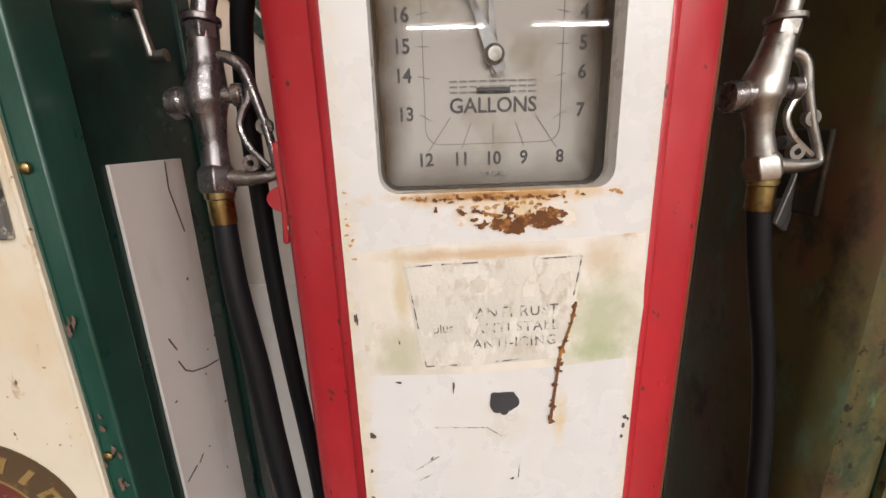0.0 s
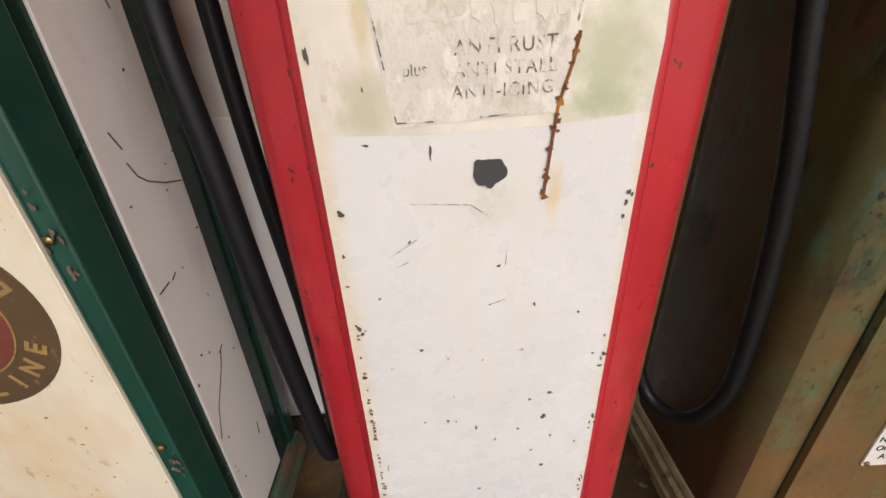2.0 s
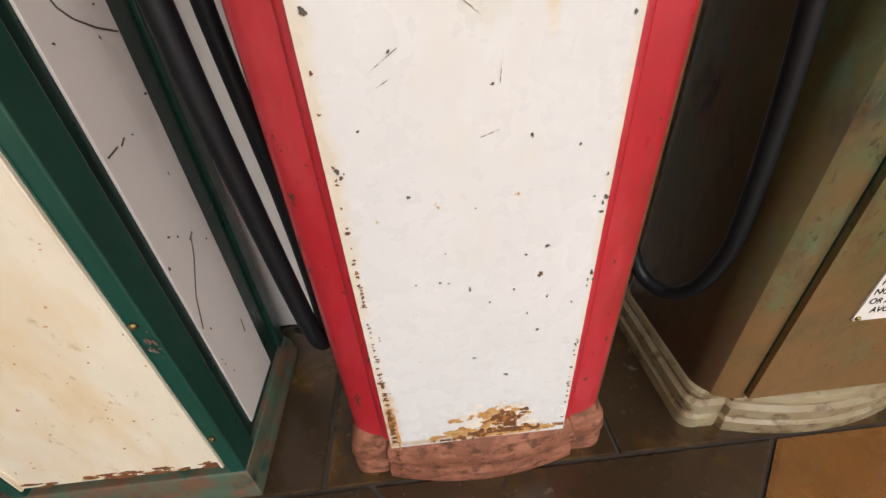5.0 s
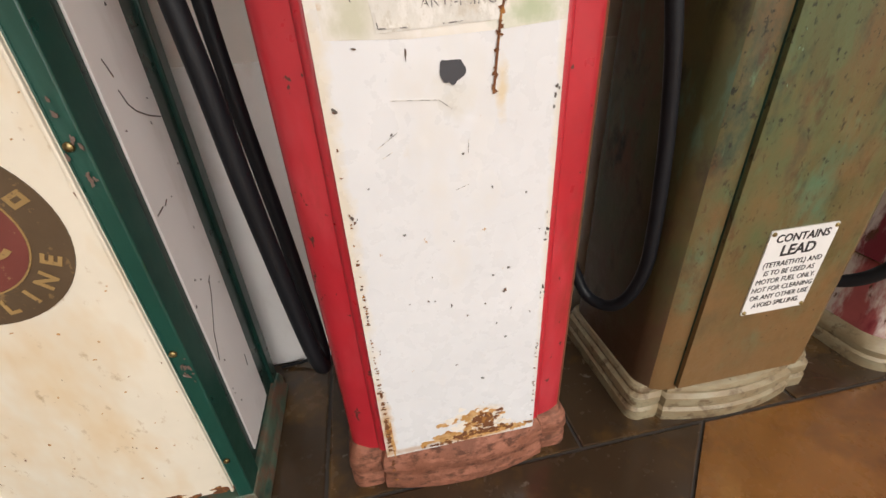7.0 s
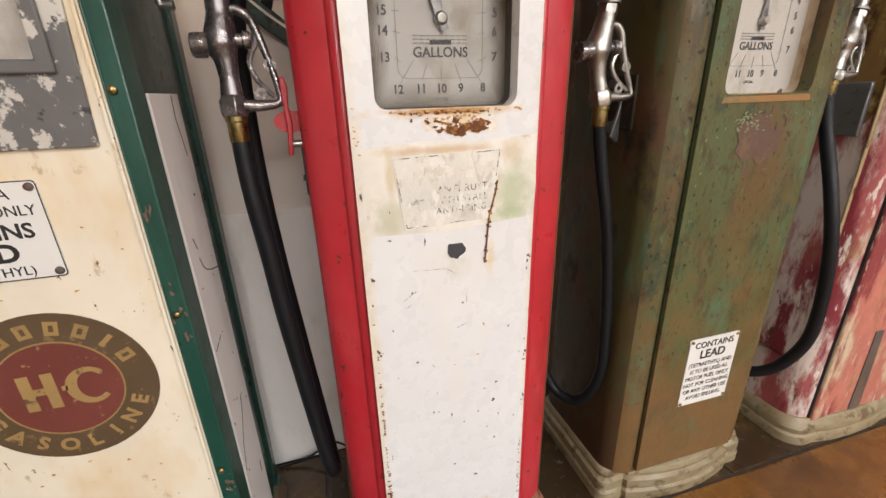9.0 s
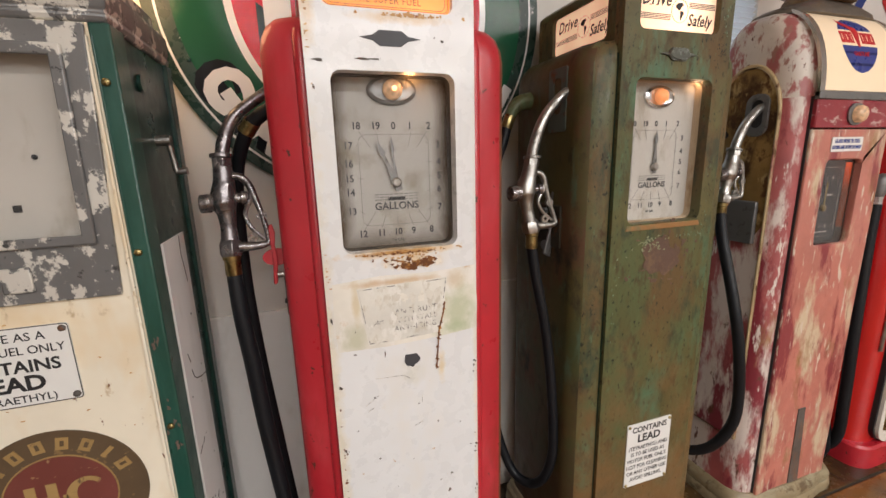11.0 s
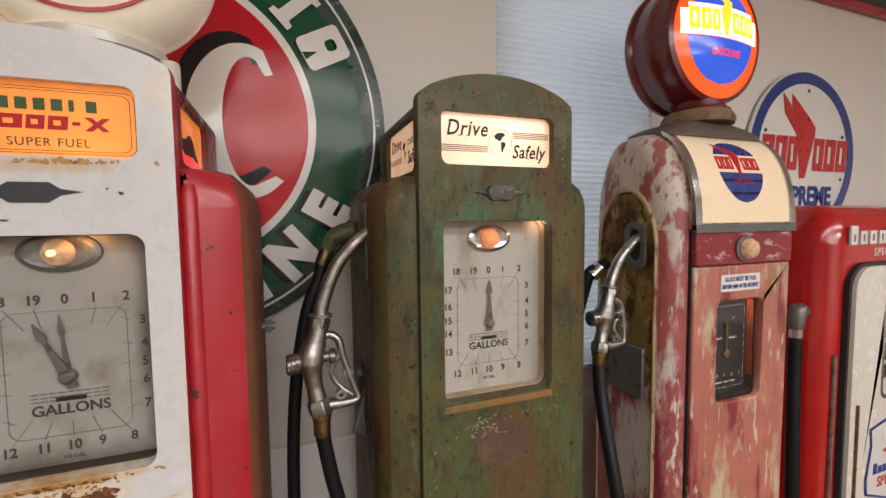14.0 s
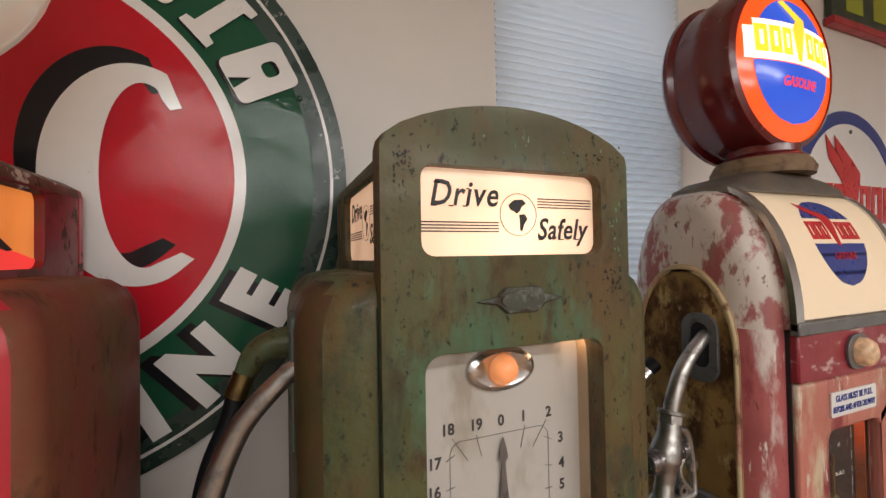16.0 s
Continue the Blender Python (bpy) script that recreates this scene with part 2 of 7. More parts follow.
STREAKED_HEAD = worn("scuffed_white_head_paint", (0.58, 0.515, 0.455), [
    ((0.42, 0.29, 0.13), (4, 4, 4), 0.54, 0.68, 6, 0.6),
    ((0.33, 0.095, 0.09), (8, 14, 7), 0.53, 0.58, 8, 0.5),
    ((0.30, 0.14, 0.11), (30, 40, 14), 0.56, 0.61, 7, 0.6),
    ((0.14, 0.07, 0.05), (60, 60, 40), 0.64, 0.68, 4, 0.7)], 0.42, 0.1, 0, 0.15, 60, 0.15, 0.1)
STREAKED_DOOR = worn("faded_salmon_door_paint", (0.46, 0.165, 0.125), [
    ((0.56, 0.44, 0.30), (8, 8, 3), 0.52, 0.61, 8, 0.6),
    ((0.24, 0.040, 0.045), (8, 8, 2.2), 0.53, 0.60, 8, 0.5),
    ((0.30, 0.15, 0.06), (6, 6, 2.4), 0.56, 0.66, 7, 0.6),
    ((0.60, 0.50, 0.40), (40, 40, 8), 0.59, 0.63, 6, 0.6)], 0.42, 0.1, 0, 0.15, 60, 0.1, 0.15)
MAROON = worn("maroon_band_paint", (0.26, 0.022, 0.035), [
    ((0.50, 0.34, 0.31), (13, 13, 34), 0.55, 0.60, 8, 0.6)], 0.38, 0.1, 0, 0.1, 60, 0.15)
OCHRE = worn("ochre_worn_recess", (0.27, 0.165, 0.055), [
    ((0.070, 0.034, 0.015), (7, 7, 5), 0.50, 0.60, 8, 0.7),
    ((0.46, 0.33, 0.14), (12, 12, 7), 0.52, 0.60, 8, 0.6),
    ((0.11, 0.05, 0.02), (30, 30, 20), 0.56, 0.63, 7, 0.8)], 0.55, 0.1, 0, 0.5, 45, 0, 0.2)
TAN_RIM = worn("tan_worn_rim_paint", (0.44, 0.33, 0.18), [
    ((0.36, 0.15, 0.11), (12, 12, 6), 0.52, 0.62, 7, 0.5),
    ((0.16, 0.08, 0.035), (20, 20, 14), 0.57, 0.64, 7, 0.7)], 0.5, 0.1, 0, 0.3, 60, 0, 0.2)
GREEN_GLOSS = worn("dark_green_trim_paint", (0.010, 0.062, 0.045), [
    ((0.020, 0.085, 0.065), (20, 20, 4), 0.52, 0.68, 5, 0.35),
    ((0.16, 0.10, 0.075), (16, 16, 9), 0.69, 0.72, 6, 0.7)], 0.35, 0.08, 0, 0.06, 60, 0.2)
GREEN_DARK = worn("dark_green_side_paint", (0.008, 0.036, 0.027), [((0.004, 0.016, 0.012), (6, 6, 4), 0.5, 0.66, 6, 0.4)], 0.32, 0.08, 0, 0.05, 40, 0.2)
GREY_CHIPPED = worn("chipped_grey_metal", (0.17, 0.17, 0.17), [
    ((0.62, 0.60, 0.55), (24, 24, 20), 0.53, 0.56, 7, 0.55),
    ((0.06, 0.06, 0.06), (34, 34, 40), 0.62, 0.66, 5, 0.6)], 0.42, 0.1, 0.3, 0.15, 60)
RUBBER = worn("black_hose_rubber", (0.007, 0.0078, 0.010), (), 0.50, 0.1, 0, 0.05, 90)
NICKEL = worn("worn_nickel", (0.40, 0.39, 0.37), [((0.22, 0.205, 0.185), (30, 30, 30), 0.48, 0.66, 5, 0.6)], 0.36, 0.08, 1.0, 0.06, 60)
DARK_IRON = worn("dark_worn_iron", (0.20, 0.185, 0.19), [((0.40, 0.38, 0.37), (40, 40, 40), 0.56, 0.66, 5, 0.25), ((0.06, 0.05, 0.05), (26, 26, 26), 0.55, 0.66, 5, 0.5)], 0.27, 0.1, 0.85, 0.12, 80)
BRASS = worn("worn_brass", (0.34, 0.27, 0.12), [((0.15, 0.11, 0.05), (50, 50, 50), 0.5, 0.7, 4, 0.5)], 0.33, 0.1, 1.0, 0.05, 80)
CHROME = worn("chrome_trim", (0.60, 0.60, 0.61), (), 0.22, 0.06, 1.0, 0.02, 60)
STEEL_GREY = worn("grey_cast_metal", (0.20, 0.20, 0.20), [((0.10, 0.09, 0.08), (40, 40, 40), 0.55, 0.7, 4, 0.6)], 0.45, 0.1, 0.6, 0.1, 70)
INK = plain("black_ink", (0.02, 0.02, 0.022), 0.5)
DIAL_INK = plain("dial_ink", (0.045, 0.045, 0.05), 0.6)
FADED_INK = worn("faded_ink", (0.15, 0.14, 0.13), [((0.64, 0.61, 0.55), (95, 95, 95), 0.465, 0.52, 5, 0.6)], 0.6, 0.05, 0, 0.0, 60)
for dull in (RUBBER, GREEN_PATINA, GREEN_SHADED_SIDE, GREEN_DARK):
    dull.node_tree.nodes["Principled BSDF"].inputs["Specular IOR Level"].default_value = 0.28
WHITE_PORCELAIN = worn("white_porcelain", (0.76, 0.76, 0.74), [((0.5, 0.45, 0.36), (20, 20, 20), 0.66, 0.8, 5, 0.4)], 0.18, 0.05, 0, 0.02, 30, 0.4, 0.03)
GREEN_PORCELAIN = worn("green_porcelain", (0.016, 0.085, 0.045), (), 0.07, 0.03, 0, 0.13, 85, 0.0, 0.08)
RED_PORCELAIN = worn("red_porcelain", (0.52, 0.016, 0.03), (), 0.07, 0.03, 0, 0.13, 85, 0.0, 0.08)
BLACK_PORCELAIN = worn("black_porcelain", (0.012, 0.013, 0.016), (), 0.07, 0.03, 0, 0.13, 85, 0.0, 0.08)
for enamel in (GREEN_PORCELAIN, RED_PORCELAIN, BLACK_PORCELAIN):
    enamel.node_tree.nodes["Principled BSDF"].inputs["Specular IOR Level"].default_value = 0.3
BLUE_PORCELAIN = worn("blue_porcelain", (0.02, 0.05, 0.24), [((0.10, 0.09, 0.08), (9, 9, 9), 0.70, 0.73, 5, 0.6)], 0.2, 0.05, 0, 0.02, 30, 0.4, 0.08)
SIGN_RED = plain("sign_red", (0.52, 0.03, 0.035), 0.3)
SIGN_BLUE = plain("sign_blue", (0.025, 0.045, 0.24), 0.3)
DIAL_FACE = worn("aged_dial_face", (0.50, 0.48, 0.44), [((0.36, 0.32, 0.26), (12, 12, 5), 0.54, 0.70, 5, 0.5)], 0.45, 0.1, 0, 0.03, 60, 0, 0.05)
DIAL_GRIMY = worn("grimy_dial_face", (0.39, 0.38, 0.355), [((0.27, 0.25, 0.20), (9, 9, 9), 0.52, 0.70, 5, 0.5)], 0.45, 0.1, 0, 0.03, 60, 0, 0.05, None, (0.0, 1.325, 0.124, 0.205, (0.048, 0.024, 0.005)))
SCALE_INK = plain("grey_scale_ink", (0.16, 0.155, 0.145), 0.6)
DIAL_BLACK = worn("black_dial_face", (0.022, 0.026, 0.030), [((0.10, 0.10, 0.09), (40, 40, 40), 0.62, 0.72, 5, 0.5)], 0.35, 0.1, 0, 0.03, 60)
for face in (DIAL_FACE, DIAL_GRIMY, RED_BROWN, OCHRE):
    face.node_tree.nodes["Principled BSDF"].inputs["Specular IOR Level"].default_value = 0.15
CLEAR = glass("clear_glass")
RUST_SCAB = worn("rust_scab", (0.15, 0.055, 0.018), [((0.38, 0.17, 0.04), (70, 70, 70), 0.51, 0.64, 6, 0.9), ((0.08, 0.032, 0.014), (110, 110, 110), 0.58, 0.68, 5, 0.9)], 0.85, 0.1, 0, 0.3, 140, 0, 0.2)
RUST_STAIN = worn("rust_stain", (0.50, 0.27, 0.085), [((0.60, 0.38, 0.17), (34, 34, 34), 0.50, 0.60, 6, 0.5), ((0.28, 0.11, 0.03), (44, 44, 44), 0.54, 0.64, 6, 0.7)], 0.55, 0.1, 0, 0.1, 90)
CREAM_WELL = worn("aged_cream_dial_well", (0.50, 0.38, 0.25), [((0.30, 0.17, 0.08), (16, 16, 10), 0.56, 0.70, 5, 0.5)], 0.45, 0.1, 0, 0.05, 70)
DARK_WELL = worn("dark_dial_well", (0.045, 0.036, 0.026), [((0.10, 0.06, 0.02), (20, 20, 20), 0.5, 0.66, 5, 0.6)], 0.5, 0.1, 0, 0.1, 80)
DULL_PLATE = worn("dull_green_grey_plate", (0.070, 0.075, 0.058), [((0.16, 0.165, 0.15), (50, 50, 50), 0.55, 0.66, 5, 0.4), ((0.05, 0.03, 0.02), (30, 30, 30), 0.56, 0.66, 5, 0.7)], 0.45, 0.1, 0.35, 0.15, 80)
PALE_STAIN = worn("pale_rust_stain", (0.77, 0.72, 0.64), [((0.60, 0.40, 0.18), (34, 34, 34), 0.54, 0.66, 6, 0.5), ((0.80, 0.77, 0.72), (26, 26, 26), 0.54, 0.62, 6, 0.4)], 0.4, 0.1, 0, 0.03, 90)
CHIP_DARK = worn("bare_metal_chip", (0.085, 0.075, 0.065), [(RUST, (80, 80, 80), 0.55, 0.65, 4, 0.8)], 0.6, 0.1, 0, 0.2, 120)
GREY_FILLER = worn("dark_grey_spot", (0.045, 0.047, 0.055), (), 0.5, 0.1, 0, 0.1, 90)
GHOST_DECAL = worn("ghost_decal_paint", (0.72, 0.69, 0.62), [((0.78, 0.75, 0.70), (24, 24, 10), 0.50, 0.60, 5, 0.5), ((0.58, 0.42, 0.25), (12, 12, 18), 0.62, 0.72, 6, 0.6)], 0.45, 0.1, 0, 0.03, 70, 0, 0.12, None, None, [
    (0.115, 0.985, 0.060, 0.075, (0.46, 0.50, 0.33), 0.8), (0.10, 0.945, 0.06, 0.022, (0.42, 0.48, 0.30), 0.8), (-0.120, 0.955, 0.035, 0.045, (0.50, 0.50, 0.35), 0.75), (-0.03, 1.070, 0.12, 0.010, (0.58, 0.40, 0.22), 0.75), (0.105, 1.06, 0.03, 0.03, (0.58, 0.46, 0.30), 0.6), (-0.115, 1.03, 0.012, 0.06, (0.60, 0.50, 0.30), 0.7)])
GHOST_PALE = worn("peeled_decal", (0.69, 0.67, 0.61), [((0.58, 0.54, 0.46), (50, 50, 30), 0.54, 0.64, 6, 0.6), ((0.76, 0.74, 0.69), (34, 34, 20), 0.54, 0.60, 6, 0.5)], 0.55, 0.1, 0, 0.35, 110)
BROWN_ENAMEL = worn("worn_brown_enamel", (0.10, 0.065, 0.035), [((0.22, 0.14, 0.06), (50, 50, 50), 0.60, 0.66, 5, 0.6)], 0.5, 0.1, 0, 0.1, 90)
OXBLOOD = worn("worn_oxblood_enamel", (0.17, 0.045, 0.035), [((0.32, 0.20, 0.10), (60, 60, 60), 0.63, 0.67, 5, 0.6)], 0.5, 0.1, 0, 0.1, 90)
OLD_GOLD = worn("worn_gold_paint", (0.34, 0.22, 0.085), [((0.13, 0.08, 0.04), (60, 60, 60), 0.58, 0.66, 5, 0.6)], 0.5, 0.1, 0, 0.1, 90)
WALL_PAINT = worn("wall_paint", (0.715, 0.69, 0.645), (), 0.6, 0.05, 0, 0.04, 130, 0, 0.02)
DADO_PAINT = worn("white_dado_paint", (0.79, 0.78, 0.755), [((0.6, 0.57, 0.52), (7, 7, 3), 0.55, 0.8, 4, 0.5)], 0.5, 0.05, 0, 0.04, 110, 0, 0.02)
CEILING_PAINT = worn("ceiling_paint", (0.72, 0.71, 0.68), (), 0.8, 0.05, 0, 0.05, 90, 0, 0.02)
GROUT = worn("dark_grout", (0.05, 0.042, 0.035), (), 0.8, 0.1, 0, 0.2, 120)
TILE_AMBER = worn("amber_stained_tile", (0.19, 0.085, 0.022), [((0.10, 0.045, 0.016), (5, 5, 5), 0.46, 0.68, 6, 0.35), ((0.28, 0.15, 0.045), (4, 4, 4), 0.58, 0.74, 5, 0.3), ((0.035, 0.02, 0.01), (2.6, 2.6, 2.6), 0.56, 0.74, 7, 0.3)], 0.26, 0.08, 0, 0.08, 30, 0.12)
TILE_DARK = worn("dark_stained_tile", (0.042, 0.026, 0.014), [((0.11, 0.06, 0.018), (5, 5, 5), 0.52, 0.70, 6, 0.3), ((0.14, 0.12, 0.09), (16, 16, 16), 0.66, 0.72, 6, 0.5)], 0.22, 0.08, 0, 0.08, 30, 0.12)
RED_GLOSS = worn("glossy_red_paint", (0.50, 0.012, 0.012), [((0.30, 0.01, 0.01), (5, 5, 2), 0.5, 0.75, 3, 0.2)], 0.16, 0.05, 0, 0.02, 25, 0.5, 0.05)
WHITE_GLOSS = worn("aged_white_panel", (0.74, 0.71, 0.64), [((0.5, 0.42, 0.3), (18, 18, 10), 0.66, 0.76, 5, 0.5)], 0.25, 0.06, 0, 0.02, 30, 0.3, 0.03)
GLOBE_RED = worn("oxblood_globe_body", (0.13, 0.010, 0.012), (), 0.22, 0.06, 0, 0.02, 30, 0.4, 0.1)
BLIND_CLOTH = worn("pleated_blind_fabric", (0.76, 0.77, 0.78), (), 0.8, 0.05, 0, 0.02, 200, 0, 0.03)
bl = BLIND_CLOTH.node_tree
tr = bl.nodes.new("ShaderNodeBsdfTranslucent")
tr.inputs[0].default_value = (0.80, 0.83, 0.86, 1)
ad = bl.nodes.new("ShaderNodeMixShader")
ad.inputs[0].default_value = 0.5
bl.links.new(bl.nodes["Principled BSDF"].outputs[0], ad.inputs[1])
bl.links.new(tr.outputs[0], ad.inputs[2])
bl.links.new(ad.outputs[0], bl.nodes["Material Output"].inputs[0])
LIT_AMBER = lit("lit_amber_glass", (0.75, 0.25, 0.06), 0.70, (1.0, 0.30, 0.065), 0.25, 11, ((0.06, 0.02, 1.600), 0.13, 1.9))
LIT_PEACH = lit("lit_peach_glass", (0.85, 0.60, 0.42), 0.62, (1.0, 0.66, 0.44), 0.22, 12, ((0.0, 0.02, 1.615), 0.16, 2.6))
LIT_PEACH_SIDE = lit("lit_peach_side_glass", (0.85, 0.60, 0.42), 0.62, (1.0, 0.62, 0.40), 0.2, 12)
LIT_CREAM = lit("lit_cream_glass", (0.75, 0.60, 0.42), 0.34, (1.0, 0.76, 0.52), 0.10, 7)
LIT_MILK = lit("lit_milk_glass", (0.85, 0.78, 0.66), 0.22, (1.0, 0.86, 0.66), 0.12, 6)
LIT_ORANGE = lit("lit_orange_glass", (0.9, 0.10, 0.02), 1.15, (1.0, 0.085, 0.006), 0.1, 8, ((0.0, -0.09, 0.12), 0.22, 1.4))
LIT_BLUE = lit("lit_blue_glass", (0.03, 0.10, 0.6), 0.75, (0.03, 0.11, 0.80), 0.1, 8)
LIT_WHITE = lit("lit_white_glass", (0.9, 0.88, 0.75), 1.8, (1.0, 0.93, 0.72), 0.1, 8)
LIT_YELLOW = lit("lit_yellow_glass", (0.9, 0.65, 0.05), 1.1, (1.0, 0.66, 0.03), 0.2, 16)
LIT_SCARLET = lit("lit_scarlet_glass", (0.9, 0.05, 0.05), 0.9, (1.0, 0.06, 0.05), 0.1, 8)
BULB_WARM = lit("glowing_bulb", (1.0, 0.6, 0.3), 2.6, (1.0, 0.55, 0.25), 0.05, 8)
BULB_ORANGE = lit("glowing_orange_lens", (0.85, 0.30, 0.12), 0.55, (1.0, 0.36, 0.13), 0.25, 60)
# weak blotchy emission paints in the bright spots of the lens
LENS = lit("amber_jewel_lens", (0.50, 0.34, 0.22), 0.22, (1.0, 0.55, 0.28), 0.9, 95)
JAMB_GLOW = lit("red_jamb_glow", (0.22, 0.06, 0.025), 0.05, (1.0, 0.10, 0.02), 0.3, 30, ((0.075, 0.03, 1.28), 0.11, 12.0))
LIT_WARM = lit("lit_warm_milk_glass", (0.85, 0.72, 0.5), 9.5, (1.0, 0.60, 0.30), 0.1, 6)
TUBE_WHITE = lit("fluorescent_tube", (0.95, 0.95, 0.92), 4.0, (1.0, 0.95, 0.88), 0.02, 8)


# ---- mesh helpers ----
from mathutils.geometry import tessellate_polygon


def finish(name, bm, material, parent=None, label="", smooth=True, bevel=0.0, segs=2):
    bmesh.ops.recalc_face_normals(bm, faces=bm.faces)
    me = bpy.data.meshes.new(name)
    bm.to_mesh(me)
    bm.free()
    me.materials.append(material)
    if smooth:
        me.shade_smooth()
        me.set_sharp_from_angle(angle=radians(38))
    ob = new(name, me)
    if bevel:
        md = ob.modifiers.new("edge", "BEVEL")
        md.width, md.segments, md.limit_method, md.angle_limit, md.harden_normals = bevel, segs, "ANGLE", radians(40), False
    if parent is not None:
        ob.parent = parent
    if label:
        ob["label"] = label
    return ob


def part(name, bm, material, parent, label="", bevel=0.0, segs=2):
    return finish(name, bm, material, parent, label, True, bevel, segs)


def pieces(name, bm, material, parent, label="", bevel=0.0):
    """Each loose piece of the bmesh becomes a part of its own."""
    seen, made = set(), []
    for v0 in bm.verts:
        if v0 in seen:
            continue
        seen.add(v0)
        stack, island = [v0], []
        while stack:
            v = stack.pop()
            island.append(v)
            for e in v.link_edges:
                o = e.other_vert(v)
                if o not in seen:
                    seen.add(o)
                    stack.append(o)
        sub = nb()
        new_v = {v: sub.verts.new(v.co) for v in island}
        for f in {f for v in island for f in v.link_faces}:
            sub.faces.new([new_v[v] for v in f.verts])
        made.append(part(name, sub, material, parent, label, bevel))
    bm.free()
    return made


def thing(name, m, label, category, group=""):
    ob = new(name)
    ob.matrix_world = m
    ob.empty_display_size = 0.1
    return tagged(ob, label, category, group)


def box(bm, x0, x1, y0, y1, z0, z1):
    v = [bm.verts.new(c) for c in ((x0, y0, z0), (x1, y0, z0), (x1, y1, z0), (x0, y1, z0), (x0, y0, z1), (x1, y0, z1), (x1, y1, z1), (x0, y1, z1))]
    for f in ((0, 3, 2, 1), (4, 5, 6, 7), (0, 1, 5, 4), (1, 2, 6, 5), (2, 3, 7, 6), (3, 0, 4, 7)):
        bm.faces.new([v[i] for i in f])
    return bm


def nb():
    return bmesh.new()


def rrect(x0, x1, z0, z1, r, n=5):
    """Rounded rectangle, counter-clockwise."""
    pts = []
    for cx, cz, a in ((x1 - r, z0 + r, -90), (x1 - r, z1 - r, 0), (x0 + r, z1 - r, 90), (x0 + r, z0 + r, 180)):
        for i in range(n + 1):
            t = radians(a + 90 * i / n)
            pts.append((cx + r * math.cos(t), cz + r * math.sin(t)))
    return pts


def ellipse(cx, cz, rx, rz, n=40, a0=0.0):
    return [(cx + rx * math.cos(a0 + 2 * math.pi * i / n), cz + rz * math.sin(a0 + 2 * math.pi * i / n)) for i in range(n)]


def slab(bm, outer, y0, y1, holes=(), at=None):
    """Upright plate in the x-z plane between depths y0 (front) and y1, with holes through it. at: pose for it."""
    at = at or Matrix.Identity(4)
    loops = [list(outer)] + [list(h) for h in holes]
    flat = [p for lp in loops for p in lp]
    tris = tessellate_polygon([[Vector((x, z, 0)) for x, z in lp] for lp in loops])
    fr = [bm.verts.new(at @ Vector((x, y0, z))) for x, z in flat]
    bk = [bm.verts.new(at @ Vector((x, y1, z))) for x, z in flat]
    for a, b, c in tris:
        for vs in ((fr[a], fr[b], fr[c]), (bk[c], bk[b], bk[a])):
            try:
                bm.faces.new(vs)
            except ValueError:
                pass
    i = 0
    for lp in loops:
        n = len(lp)
        for k in range(n):
            a, b = i + k, i + (k + 1) % n
            bm.faces.new((fr[a], fr[b], bk[b], bk[a]))
        i += n
    return bm


def loft(bm, rings, caps=True, closed=True):
    rows = [[bm.verts.new(p) for p in ring] for ring in rings]
    n = len(rows[0])
    for a, b in zip(rows, rows[1:]):
        for k in range(n if closed else n - 1):
            bm.faces.new((a[k], a[(k + 1) % n], b[(k + 1) % n], b[k]))
    if caps:
        bm.faces.new(rows[0][::-1])
        bm.faces.new(rows[-1])
    return bm


def smooth_path(pts, steps=6):
    p = [Vector(q) for q in pts]
    out = []
    for i in range(len(p) - 1):
        a, b, c, d = p[max(i - 1, 0)], p[i], p[i + 1], p[min(i + 2, len(p) - 1)]
        for s in range(steps):
            t = s / steps
            out.append(0.5 * ((2 * b) + (c - a) * t + (2 * a - 5 * b + 4 * c - d) * t * t + (3 * b - a - 3 * c + d) * t ** 3))
    out.append(p[-1])
    return out


def tube(bm, pts, radius, n=10, steps=6, closed=False):
    """A round bar along a smooth path; radius: a number or one for each given point."""
    path = smooth_path(pts, steps) if steps > 1 else [Vector(q) for q in pts]
    m = len(path)
    rad = []
    for i in range(m):
        if isinstance(radius, (int, float)):
            rad.append(radius)
        else:
            u = i / (m - 1) * (len(radius) - 1)
            k = min(int(u), len(radius) - 2)
            rad.append(radius[k] + (radius[k + 1] - radius[k]) * (u - k))
    rings, side = [], None
    for i, p in enumerate(path):
        d = (path[min(i + 1, m - 1)] - path[max(i - 1, 0)]).normalized()
        if side is None:
            side = d.orthogonal().normalized()
        side = (side - d * side.dot(d)).normalized()
        up = d.cross(side)
        rings.append([p + rad[i] * (side * math.cos(2 * math.pi * k / n) + up * math.sin(2 * math.pi * k / n)) for k in range(n)])
    return loft(bm, rings)


def lathe(bm, profile, centre, axis="z", n=32):
    """Turned shape: profile of (radius, along) about an axis through centre."""
    c = Vector(centre)
    rings = []
    for r, h in profile:
        r = max(r, 0.0004)
        ring = []
        for k in range(n):
            a = 2 * math.pi * k / n
            u, w = r * math.cos(a), r * math.sin(a)
            ring.append(c + Vector({"z": (u, w, h), "y": (u, h, w), "x": (h, u, w)}[axis]))
        rings.append(ring)
    return loft(bm, rings, profile[0] != profile[-1])


FONT_CACHE = {}


def words(parent, material, label, rows, name="lettering"):
    """Each line of writing as a part of its own; a row holds the arguments of letters() and a dict of its options."""
    for row in rows:
        part(name, letters(nb(), *row[:-1], **row[-1]), material, parent, label)


